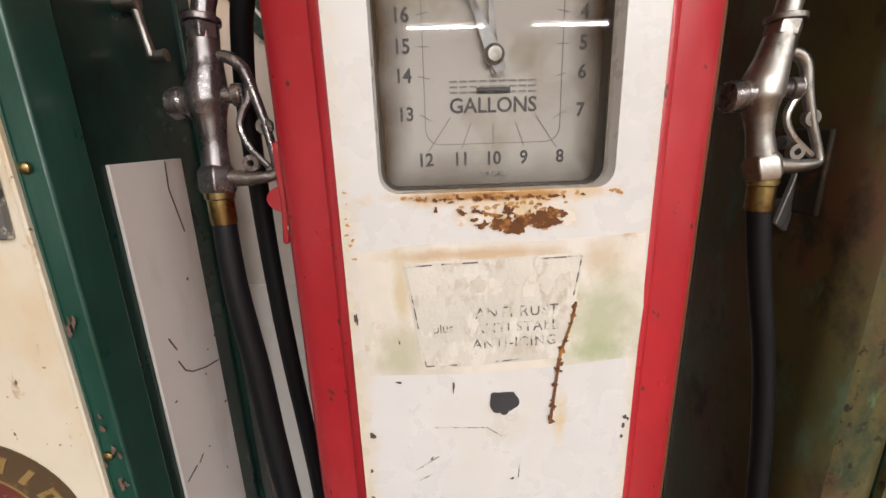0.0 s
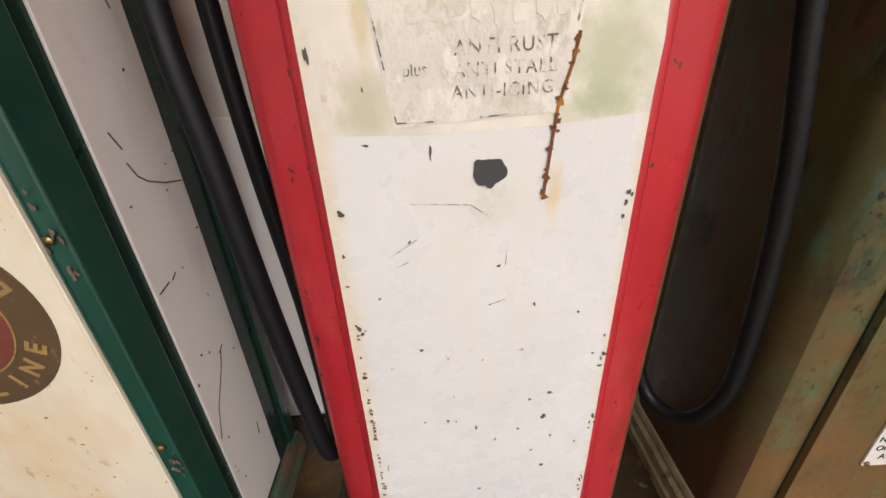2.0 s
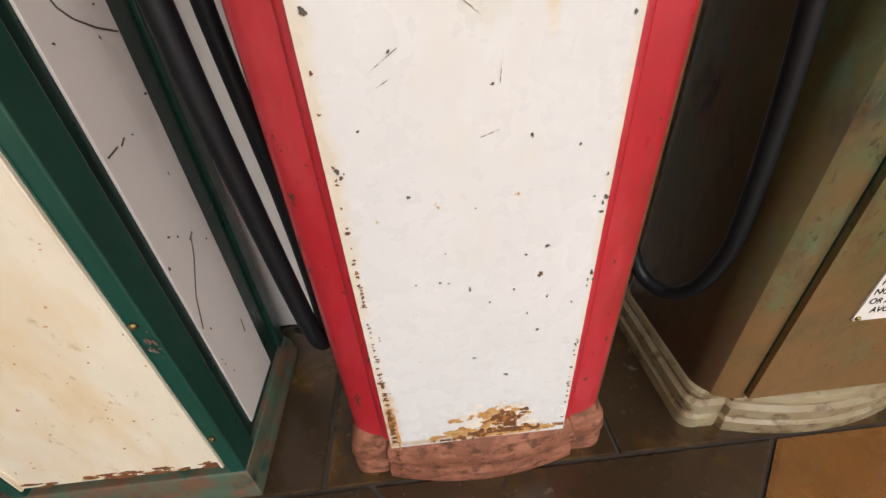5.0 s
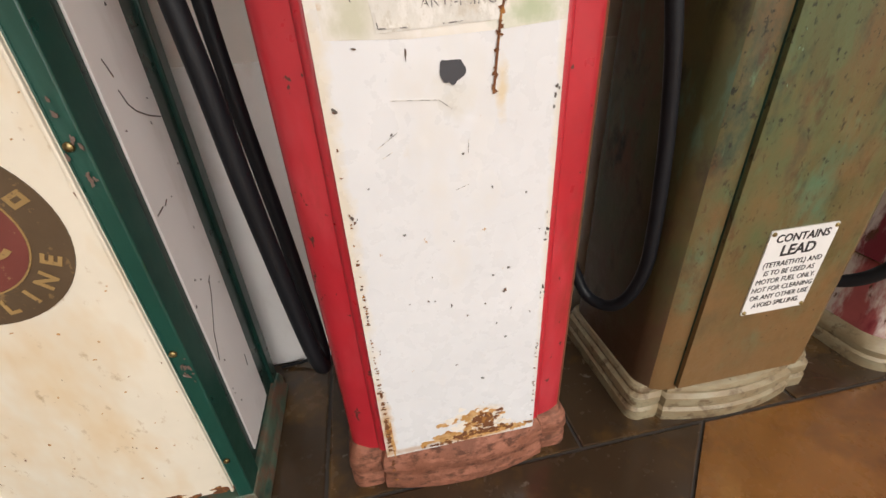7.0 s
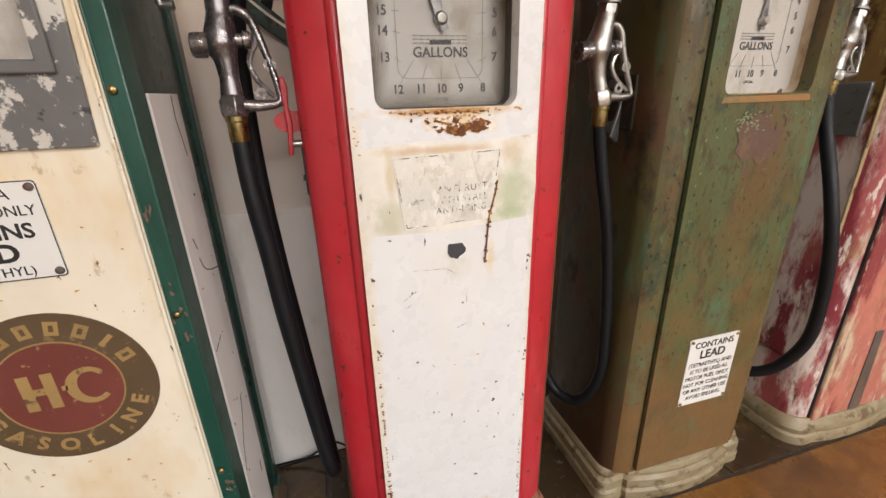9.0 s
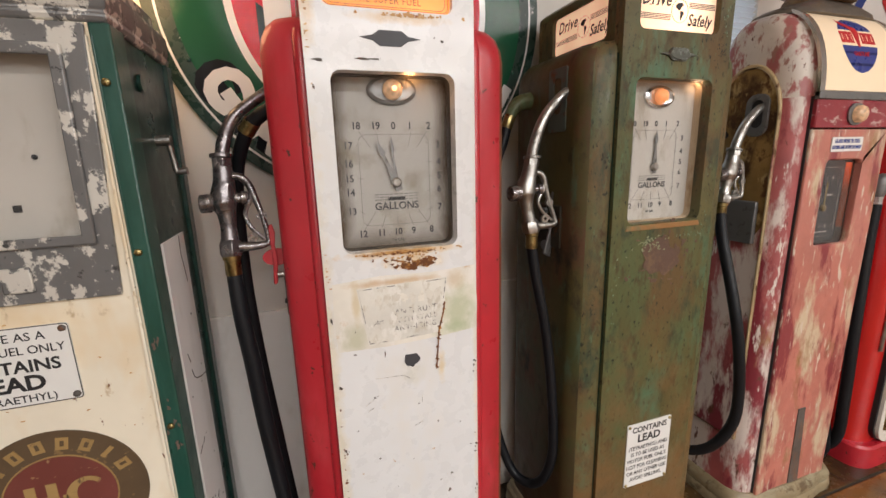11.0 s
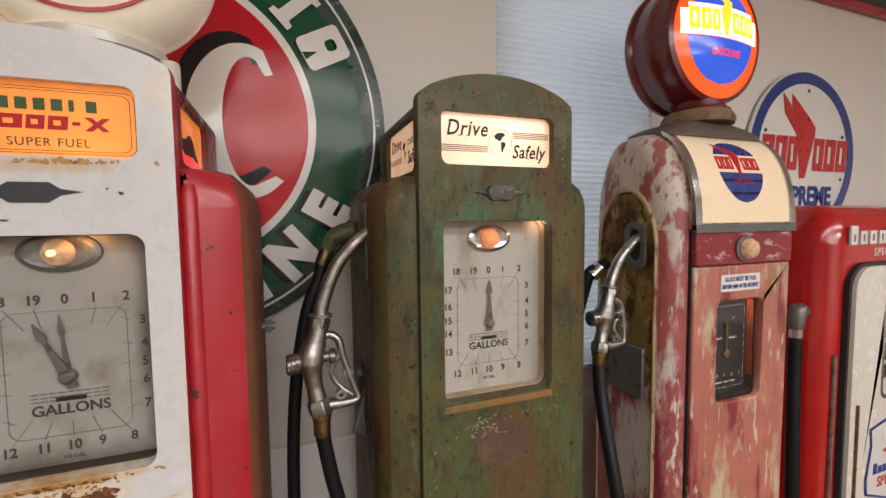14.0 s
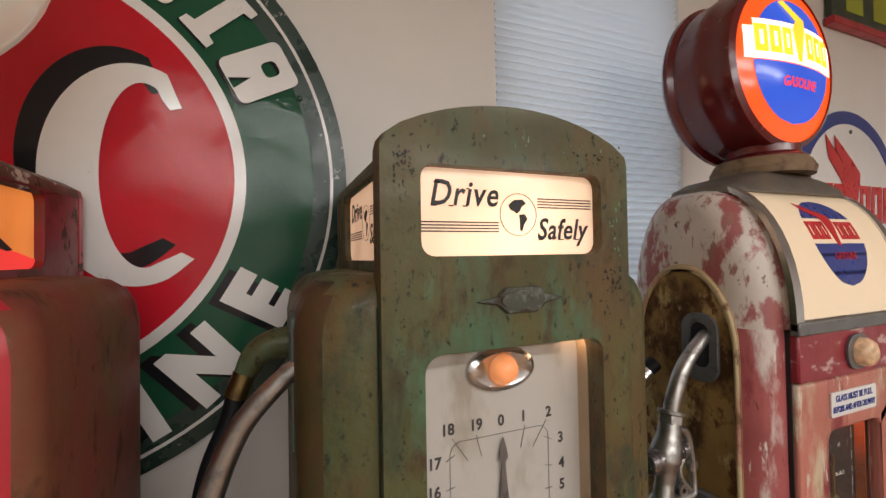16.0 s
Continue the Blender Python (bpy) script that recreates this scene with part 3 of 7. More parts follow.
def glyphs(body, size, shear=0.0, bold=0.0, align="CENTER", space=1.0):
    key = (body, size, shear, bold, align, space)
    if key not in FONT_CACHE:
        cu = bpy.data.curves.new("lettering", "FONT")
        cu.body, cu.size, cu.align_x, cu.align_y, cu.shear, cu.offset, cu.extrude = body, size, align, "CENTER", shear, bold, 0.0004
        cu.resolution_u, cu.space_character = 3, space
        ob = bpy.data.objects.new("lettering", cu)
        scene.collection.objects.link(ob)
        bpy.context.view_layer.update()
        dg = bpy.context.evaluated_depsgraph_get()
        me = bpy.data.meshes.new_from_object(ob.evaluated_get(dg))
        FONT_CACHE[key] = ([v.co.copy() for v in me.vertices], [tuple(p.vertices) for p in me.polygons])
        bpy.data.objects.remove(ob)
        bpy.data.curves.remove(cu)
        bpy.data.meshes.remove(me)
    return FONT_CACHE[key]


def letters(bm, body, x, y, z, size, squeeze=1.0, turn=0.0, shear=0.0, bold=0.0, align="CENTER", at=None, space=1.0):
    """Lettering that faces -y, its middle at (x, y, z); turn in degrees clockwise seen from the front."""
    vs, fs = glyphs(body, size, shear, bold, align, space)
    c, s = math.cos(radians(turn)), math.sin(radians(turn))
    m = at or Matrix.Identity(4)
    made = []
    for v in vs:
        u, w = v.x * squeeze, v.y
        made.append(bm.verts.new(m @ Vector((x + u * c + w * s, y - v.z, z - u * s + w * c))))
    for f in fs:
        try:
            bm.faces.new([made[i] for i in f])
        except ValueError:
            pass
    return bm


def bar(bm, x0, x1, z0, z1, y, thick=0.0012, at=None, lean=0.0):
    return slab(bm, [(x0, z0), (x1, z0), (x1 + lean, z1), (x0 + lean, z1)], y - thick, y, (), at)


def blob_outline(rng, cx, cz, rx, rz, rough=0.35, n=22):
    ph = [rng.uniform(0, 6.28) for _ in range(4)]
    pts = []
    for i in range(n):
        a = 2 * math.pi * i / n
        k = 1 + rough * (0.5 * math.sin(2 * a + ph[0]) + 0.4 * math.sin(3 * a + ph[1]) + 0.35 * math.sin(5 * a + ph[2]) + 0.3 * math.sin(8 * a + ph[3])) + rng.uniform(-0.3, 0.3) * rough
        pts.append((cx + rx * k * math.cos(a), cz + rz * k * math.sin(a)))
    return pts


def blob(bm, rng, cx, cz, rx, rz, y, rough=0.35, thick=0.0008, n=22, at=None):
    return slab(bm, blob_outline(rng, cx, cz, rx, rz, rough, n), y - thick * rng.uniform(0.9, 1.9), y - thick * rng.uniform(0.02, 0.3), (), at)


# ---- the room ----
WALL_Y = 0.925


def wall_with_openings(name, outer, holes, y0, y1, material, label):
    ob = finish(name, slab(nb(), outer, y0, y1, holes), material, None, label, False)
    return tagged(ob, label, "wall", kind="structure")


W1 = [(1.150, 0.95), (1.805, 0.95), (1.805, 2.55), (1.150, 2.55)]
W2 = [(3.41, 0.95), (4.30, 0.95), (4.30, 2.55), (3.41, 2.55)]
wall_with_openings("wall_north", [(-4, 0), (6.5, 0), (6.5, 2.9), (-4, 2.9)], [W1, W2], WALL_Y, WALL_Y + 0.16, WALL_PAINT, "off-white painted wall behind the pumps")
for nm, a in (("wall_south", (-4, 6.5, -8.16, -8.0, 0, 2.9)), ("wall_west", (-4.16, -4, -8.0, WALL_Y + 0.16, 0, 2.9)), ("wall_east", (6.5, 6.66, -8.0, WALL_Y + 0.16, 0, 2.9))):
    tagged(finish(nm, box(nb(), *a), WALL_PAINT, None, "", False), "plain off-white painted wall of the room", "wall", kind="structure")
tagged(finish("ceiling", box(nb(), -4.16, 6.66, -8.16, WALL_Y + 0.16, 2.9, 3.0), CEILING_PAINT, None, "", False), "plain white ceiling of the show room", "ceiling", kind="structure")
tagged(finish("baseboard", box(nb(), -4, 6.5, WALL_Y - 0.014, WALL_Y, 0.0, 0.876), DADO_PAINT, None, "", False, 0.004), "white painted lower wall panelling", "panelling", kind="structure")
floor = finish("floor", box(nb(), -4.16, 6.66, -8.16, WALL_Y + 0.16, -0.12, -0.006), GROUT, None, "", False)
tagged(floor, "brown stained tile floor with dark joints", "floor", kind="structure")


def window(name, x0, x1):
    w = thing(name, pose(0, 0, 0), "window with a closed white pleated blind", "window")
    w["kind"] = "structure"
    bm = nb()
    for a in ((x0, x0 + 0.03, 0.95, 2.55), (x1 - 0.03, x1, 0.95, 2.55), (x0 + 0.03, x1 - 0.03, 0.95, 0.98), (x0 + 0.03, x1 - 0.03, 2.52, 2.55)):
        box(bm, a[0], a[1], WALL_Y + 0.07, WALL_Y + 0.155, a[2], a[3])
    part("window_frame", bm, WALL_PAINT, w)
    g = part("pane", box(nb(), x0 + 0.03, x1 - 0.03, WALL_Y + 0.10, WALL_Y + 0.104, 0.98, 2.52), CLEAR, w)
    g.visible_shadow = False
    return w


window("window_1", 1.150, 1.805)
window("window_2", 3.41, 4.30)


def pleated_blind(x0, x1):
    b = thing("pleated_blind", pose(0, 0, 0), "closed white pleated window blind with daylight behind", "blind", "window blinds")
    pitch = 0.0205
    n = int((2.54 - 0.97) / pitch)
    bm = nb()
    prof = [(0.0, 0.0), (-0.015, pitch * 0.5), (0.0, pitch)]
    loft(bm, [[(x0 + 0.004, y, z) for y, z in prof], [(x1 - 0.004, y, z) for y, z in prof]], False, False)
    first = part("pleat", bm, BLIND_CLOTH, b)
    first.location = (0, WALL_Y + 0.016, 0.97)
    for i in range(1, n):
        o = first.copy()
        scene.collection.objects.link(o)
        o.location = (0, WALL_Y + 0.016, 0.97 + pitch * i)
    part("bottom_rail", box(nb(), x0 + 0.004, x1 - 0.004, WALL_Y + 0.002, WALL_Y + 0.02, 0.952, 0.9695), WHITE_GLOSS, b, "", 0.003)
    return b


pleated_blind(1.150, 1.805)
pleated_blind(3.41, 4.30)


def fluorescent_fixture(x, y):
    f = thing("ceiling_light", pose(x, y, 2.82), "white fluorescent ceiling fixture with two tubes", "ceiling light", "ceiling lights")
    bm = nb()
    slab(bm, [(-0.10, 0.03), (0.10, 0.03), (0.07, 0.08), (-0.07, 0.08)], -0.63, 0.63)
    bmesh.ops.rotate(bm, verts=bm.verts, cent=(0, 0, 0), matrix=Matrix.Rotation(radians(90), 3, "Z"))
    part("housing", bm, WHITE_GLOSS, f)
    for s in (-0.05, 0.05):
        part("tube", tube(nb(), [(-0.6, s, 0.015), (0.6, s, 0.015)], 0.013, 10, 1), TUBE_WHITE, f)
    return f


for tx, ty in TUBES:
    fluorescent_fixture(tx, ty)


# ---- shared pump parts ----
def arch_outline(hw, z0, z_corner, z_mid, n=14, r=0.012):
    """Front outline with straight sides and a shallow arched top."""
    pts = [(-hw, z0), (hw, z0), (hw, z_corner - r)]
    for i in range(n + 1):
        u = 1 - 2 * i / n
        pts.append((hw * u * (1 - 0.25 * r / hw * (abs(u) == 1)), z_corner + (z_mid - z_corner) * (1 - u * u) ** 0.85))
    pts.append((-hw, z_corner - r))
    return pts


def shoulder_ring(hw_in, hw, y_front, y_full, y_back, off, z):
    """Plan of the bulged body behind the front panel, pulled in by off."""
    half = []
    for i in range(9):
        t = radians(90 * i / 8)
        half.append((hw_in + (hw - hw_in) * math.sin(t), y_full - (y_full - y_front) * math.cos(t)))
    r = 0.05
    for i in range(6):
        t = radians(90 * i / 5)
        half.append((hw - r + r * math.cos(t), y_back - r + r * math.sin(t)))
    cy = (y_front + y_back) / 2
    out = []
    for x, y in half:
        out.append((x - off if x > hw_in + 0.002 else x, y + (off if y < cy else -off) * (0.9 if y > cy else 0.35), z))
    out = [(hw_in - 0.008, y_front + 0.040, z)] + out
    return [(x, y, zz) for x, y, zz in out] + [(-x, y, zz) for x, y, zz in out[::-1]]


def base_ring(hw, bow, notch, lobe, back, off):
    """Plan of a moulded foot: bowed front between two side lobes."""
    half = [(0.0, bow)]
    for i in range(1, 7):
        u = i / 6
        half.append((notch * u, bow + (lobe - 0.014 - bow) * u * u))
    half += [(notch + 0.004, lobe), (notch + 0.012, lobe - 0.003)]
    r = 0.03
    for i in range(6):
        t = radians(-90 + 90 * i / 5)
        half.append((hw - r + r * math.cos(t), lobe + r - 0.003 + r * math.sin(t)))
    for i in range(5):
        t = radians(90 * i / 4)
        half.append((hw - r + r * math.cos(t), back - r + r * math.sin(t)))
    cy = 0.2
    pts = half + [(-x, y) for x, y in half[::-1] if x > 1e-6]
    sx, sy = (hw - off) / hw, 1.0
    return [(x * sx, y + off if y < cy else y - off) for x, y in pts]


def moulded_base(parent, material, hw, bow, notch, lobe, back, steps, label):
    rings = [[(x, y, z) for x, y in base_ring(hw, bow, notch, lobe, back, off)] for off, z in steps]
    return part("base", loft(nb(), rings), material, parent, label)


LINES = [(-0.075, 0, "18"), (-0.036, 0, "19"), (0.0, 0, "0"), (0.034, 0, "1"), (0.074, 0, "2"),
         (0.093, -0.038, "3"), (0.094, -0.073, "4"), (0.094, -0.102, "5"), (0.094, -0.130, "6"), (0.094, -0.168, "7"),
         (0.074, -0.216, "8"), (0.034, -0.216, "9"), (0.0, -0.216, "10"), (-0.035, -0.216, "11"), (-0.074, -0.216, "12"),
         (-0.093, -0.168, "13"), (-0.094, -0.130, "14"), (-0.094, -0.102, "15"), (-0.094, -0.073, "16"), (-0.093, -0.038, "17")]


def stroke(bm, x0, z0, x1, z1, w, y, thick=0.0008):
    d = Vector((x1 - x0, z1 - z0))
    nrm = Vector((-d.y, d.x)).normalized() * (w / 2)
    return slab(bm, [(x0 + nrm.x, z0 + nrm.y), (x0 - nrm.x, z0 - nrm.y), (x1 - nrm.x, z1 - nrm.y), (x1 + nrm.x, z1 + nrm.y)], y - thick, y)


def clock_dial(parent, z0, y, x0, x1, zb, zt, face, needles, lens_glow, size=1.0, aside=0.0):
    """Square gallon dial: z0 is the height of the top figures; size and aside fit the printed face to the camera's
    view.
    """
    d = part("dial", slab(nb(), rrect(x0 - 0.008, x1 + 0.008, zb - 0.008, zt + 0.008, 0.02), y, y + 0.004), face, parent, "grey-white gallon dial with black figures")
    words(d, DIAL_INK, "black dial figure", [(s, x, y - 0.0006, z0 + dz, 0.0195, 0.92, 0, 0, 0.0005, {}) for x, dz, s in LINES], "figure")
    words(d, DIAL_INK, "black word on the dial", [("GALLONS", 0.0, y - 0.0006, z0 - 0.161, 0.0215, 0.98, 0, 0, 0.0004, {}), ("1/4 GAL.", 0.0, y - 0.0006, z0 - 0.233, 0.009, 0.9, {})])
    bm = nb()
    ring = rrect(-0.073, 0.073, z0 - 0.200, z0 - 0.016, 0.016)
    inner = rrect(-0.0722, 0.0722, z0 - 0.1992, z0 - 0.0168, 0.0155)
    slab(bm, ring, y - 0.0008, y, [inner])
    for a, b, c, e in ((-0.070, -0.010, -0.048, -0.042), (-0.036, -0.012, -0.029, -0.040), (0.036, -0.012, 0.029, -0.040), (0.070, -0.010, 0.048, -0.042), (-0.070, -0.206, -0.046, -0.172), (0.070, -0.206, 0.046, -0.172), (-0.034, -0.204, -0.024, -0.178), (0.034, -0.204, 0.024, -0.178), (0.0, -0.204, 0.0, -0.180)):
        stroke(bm, a, z0 + b, c, z0 + e, 0.0009, y)
    for dz in (-0.038, -0.073, -0.102, -0.130, -0.168):
        for s in (-1, 1):
            stroke(bm, s * 0.078, z0 + dz, s * 0.066, z0 + dz + 0.003 * (dz + 0.1) / 0.03, 0.0009, y)
    for k in range(3):
        for j in range(9):
            bar(bm, -0.046 + 0.0104 * j, -0.038 + 0.0104 * j, z0 - 0.137 - 0.0055 * k, z0 - 0.1352 - 0.0055 * k, y)
    part("scale_lines", bm, SCALE_INK, d, "thin grey scale lines")
    part("counter_window", slab(nb(), [(-0.018, z0 - 0.149), (0.018, z0 - 0.149), (0.018, z0 - 0.1425), (-0.018, z0 - 0.1425)], y - 0.0012, y), INK, d, "small black counter slot")
    zc = z0 - 0.112
    for k, (ang, length, width) in enumerate(needles):
        t = radians(ang)
        ux, uz = math.sin(t), math.cos(t)
        wx, wz = uz, -ux
        prof = [(-0.018, width), (0.0, width * 1.5), (0.03, width * 0.9), (length * 0.66, width * 0.45), (length * 0.72, width * 1.2), (length * 0.82, width * 0.9), (length, 0.0006)]
        out = [(ux * l + wx * w, zc + uz * l + wz * w) for l, w in prof] + [(ux * l - wx * w, zc + uz * l - wz * w) for l, w in prof[::-1]]
        part("needle", slab(nb(), out, y - 0.006 - 0.003 * k, y - 0.0045 - 0.003 * k), STEEL_GREY, d, "dark grey dial needle")
    part("hub", lathe(nb(), [(0.0105, 0.0), (0.0105, -0.010), (0.007, -0.014), (0.0, -0.0145)], (0, y, zc), "y", 20), NICKEL, d, "bright needle hub")
    zl = z0 + 0.068
    part("lamp_bezel", loft(nb(), [[(x, yy, z) for x, z in ellipse(0, zl, rx, rz, 32)] for rx, rz, yy in ((0.050, 0.029, y), (0.049, 0.028, y - 0.006), (0.041, 0.022, y - 0.010), (0.030, 0.0195, y - 0.008))]), CHROME if lens_glow else STEEL_GREY, d, "oval chrome lamp bezel")
    part("lamp_lens", lathe(nb(), [(0.0195, -0.004), (0.0195, -0.012), (0.016, -0.020), (0.009, -0.025), (0.0, -0.0265)], (0, y, zl), "y", 24), BULB_ORANGE if lens_glow else LENS, d, "orange glass indicator lens" if lens_glow else "clear ribbed indicator lens")
    if not lens_glow:
        part("bulb", lathe(nb(), [(0.004, -0.012), (0.005, -0.028), (0.0, -0.033)], (0, y - 0.004, zl), "y", 10), BULB_WARM, d, "small glowing bulb")
    fit_face = Matrix.Translation((aside, 0, z0)) @ Matrix.Diagonal((size, 1, size, 1)) @ Matrix.Translation((0, 0, -z0))
    for c in d.children:
        c.data.transform(fit_face)
    return d


def rivet(bm, x, y, z, r=0.006, axis="y", s=-1):
    return lathe(bm, [(r, 0.0), (r * 0.9, s * r * 0.45), (r * 0.5, s * r * 0.75), (0.0, s * r * 0.85)], (x, y, z), axis, 12)


def clock_pump(name, cx, fy, label, paint, side_paint, base_paint, base_label, dz, hw, dial_face, sign, needles, glow, steps, base_hw, drop=0.0, worn_or_shaded_side=None, tone_dir=1, aside=0.0):
    """Arched clock-face pump with a flat front panel between bulged shoulders; origin on the floor under the panel."""
    p = thing(name, pose(cx, fy, 0), label, "gas pump", "vintage gas pumps")
    zt, zb = 1.491 + dz, (1.138 if sign != "peach" else 1.142)
    st, sb = 1.702 + dz, 1.600 + dz
    dial_hole = rrect(-0.123 + aside, 0.123 + aside, zb, zt, 0.02)
    sign_hole = rrect(-0.125 + aside * 1.5, 0.125 + aside * 1.5, sb, st, 0.016)
    fp = part("front_panel", slab(nb(), [(x + aside, z) for x, z in arch_outline(hw, 0.115, 1.735 + dz * 0.6, 1.772 + dz * 1.4)], 0.0, 0.030, [dial_hole, sign_hole]), paint, p, "", 0.011, 4)
    fp.data.materials.append(side_paint)
    for poly in fp.data.polygons:
        if abs(poly.normal.x) > 0.8 and abs(poly.center.x - aside) > hw - 0.01:
            poly.material_index = 1
    rings = [shoulder_ring(hw - 0.006, 0.253, 0.026 if sign != "peach" else 0.013, 0.070, 0.385, o, z + drop) for o, z in ((0.0, 0.10), (0.0, 1.515 + dz), (0.004, 1.54 + dz), (0.013, 1.56 + dz), (0.028, 1.574 + dz), (0.05, 1.580 + dz), (0.075, 1.582 + dz))]
    body = part("body", loft(nb(), rings), side_paint, p, "bulged sheet-metal body behind the front panel")
    # one flank in a second colour: browned red, or green with shade painted in
    if worn_or_shaded_side:
        body.data.materials.append(worn_or_shaded_side)
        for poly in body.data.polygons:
            if poly.normal.x * tone_dir > 0.52 or (tone_dir == 1 and poly.normal.z > 0.25 and poly.center.x > 0 and poly.center.y > 0.06):
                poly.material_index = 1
    # hood behind the arched front, with an opening in each side
    hood_in = hw - (0.012 if sign == "peach" else 0.003)
    hood_end = 0.385 if sign == "peach" else 0.430
    arch = arch_outline(hood_in, 1.56 + dz, 1.728 + dz * 0.6, 1.764 + dz * 1.4)
    hood = [part("hood_back", slab(nb(), arch, hood_end - 0.010, hood_end + 0.005), side_paint, p, "", 0.006)]
    top = arch[2:]
    ring = [(x, z) for x, z in top] + [(x * 0.97, z - 0.012) for x, z in top[::-1]]
    hood.append(part("hood_roof", slab(nb(), ring, 0.030, hood_end), HOOD_FLAKED if sign != "peach" else paint, p, "", 0.003))
    up = 0.0 if sign == "peach" else 0.010
    for s in (-1, 1):
        side = part("hood_side", slab(nb(), [(0.030, 1.56 + dz), (hood_end - 0.010, 1.56 + dz), (hood_end - 0.010, 1.722 + dz * 0.6), (0.030, 1.722 + dz * 0.6)], -0.007, 0.007, [rrect(0.076, 0.316, sb - 0.004 + up, st + 0.002 + up * 0.6, 0.016)],
                                   pose(s * (hood_in - 0.008), 0, 0, 0, 0, 90)), RED_DEEP if sign != "peach" else side_paint, p, "", 0.002)
        pane = part("side_pane", slab(nb(), rrect(0.068, 0.324, sb - 0.01 + up, st + 0.008 + up * 0.6, 0.016), -0.001, 0.002, (), pose(s * (hood_in - 0.014), 0, 0, 0, 0, 90)), LIT_PEACH_SIDE if sign == "peach" else LIT_AMBER, p, "side glass lit from behind")
        if sign == "peach":
            drive_safely(pane, sb, st, (0.070, 0.312), 0, pose(s * (hood_in - 0.0125), 0.191, 0, 0, 0, -90 if s < 0 else 90))
        else:
            sb, lift = sb + up, sb
            bm = nb()
            slab(bm, [(0.066, sb - 0.008), (0.316, sb - 0.008), (0.316, sb + 0.008), (0.27, sb + 0.018), (0.20, sb + 0.023), (0.13, sb + 0.020), (0.066, sb + 0.008)], -0.001, 0.001, (), pose(s * (hood_in - 0.0125), 0, 0, 0, 0, 90))
            part("red_band", bm, LIT_SCARLET, pane, "red lower band of the glass")
            bm = nb()
            at = pose(s * (hood_in - 0.0125), 0, 0, 0, 0, 90)
            slab(bm, [(0.090, sb + 0.082), (0.098, sb + 0.086), (0.106, sb + 0.080), (0.112, sb + 0.058), (0.128, sb + 0.046), (0.160, sb + 0.050), (0.190, sb + 0.062), (0.215, sb + 0.056), (0.236, sb + 0.034), (0.262, sb + 0.020), (0.250, sb + 0.018), (0.225, sb + 0.026), (0.205, sb + 0.022), (0.150, sb + 0.022), (0.128, sb + 0.032), (0.108, sb + 0.044), (0.099, sb + 0.074)], -0.0018, 0.0018, (), at)
            part("dark_mark", bm, INK, pane, "plain dark mark on the glass")
            sb = lift
        hood += [side, pane]
    for o in hood:
        o.location.x = aside
    part("side_trim", box(nb(), -hw + 0.004, -hw + 0.012, 0.030, 0.040, 0.12, 1.56 + dz), side_paint, p)
    part("side_trim", box(nb(), hw - 0.012, hw - 0.004, 0.030, 0.040, 0.12, 1.56 + dz), side_paint, p)
    # dial well and lit sign
    bm = nb()
    slab(bm, rrect(-0.132, 0.132, zb - 0.008, zt + 0.008, 0.024), 0.0305, 0.0545, [rrect(-0.122, 0.122, zb + 0.002, zt - 0.002, 0.018)])
    well = part("dial_well", bm, CREAM_WELL if sign == "peach" else DARK_WELL, p, "", 0.0015)
    if sign == "peach":
        dial = clock_dial(p, 1.386 + dz, 0.050, -0.122, 0.122, zb, zt, dial_face, needles, glow, 1.0, -0.003)
    else:
        dial = clock_dial(p, 1.394 + dz, 0.053, -0.122, 0.122, zb, zt, dial_face, needles, glow, 1.045, 0.003)
    lamp = bpy.data.lights.new("dial_lamp", "POINT")
    lamp.energy, lamp.color, lamp.shadow_soft_size = (0.08, (1.0, 0.46, 0.15), 0.012) if sign != "peach" else (0.05, (1.0, 0.60, 0.34), 0.012)
    lo = new("dial_lamp", lamp)
    lo.matrix_world = pose(cx + (0.03 if sign != "peach" else 0.112), fy + 0.034, zt - 0.008)
    pane = part("dial_glass", slab(nb(), rrect(-0.123, 0.123, zb + 0.001, zt - 0.001, 0.019), 0.020, 0.0225), CLEAR, p, "clear glass over the dial")
    pane.visible_shadow = False
    foot = moulded_base(p, base_paint, base_hw, -0.022, 0.188, 0.020, 0.40, steps, base_label)
    for o in (well, dial, pane):
        o.location.x = aside
    body.location.x = 0.002 if aside else 0.0
    return p


GLOBE_LAND = [[(-0.014, 0.012), (-0.006, 0.018), (0.006, 0.019), (0.011, 0.014), (0.004, 0.009), (0.002, 0.004), (-0.003, 0.001), (-0.006, 0.004), (-0.012, 0.006)],
              [(0.001, 0.0), (0.009, 0.001), (0.013, -0.005), (0.008, -0.012), (0.005, -0.021), (0.002, -0.019), (0.002, -0.009)]]


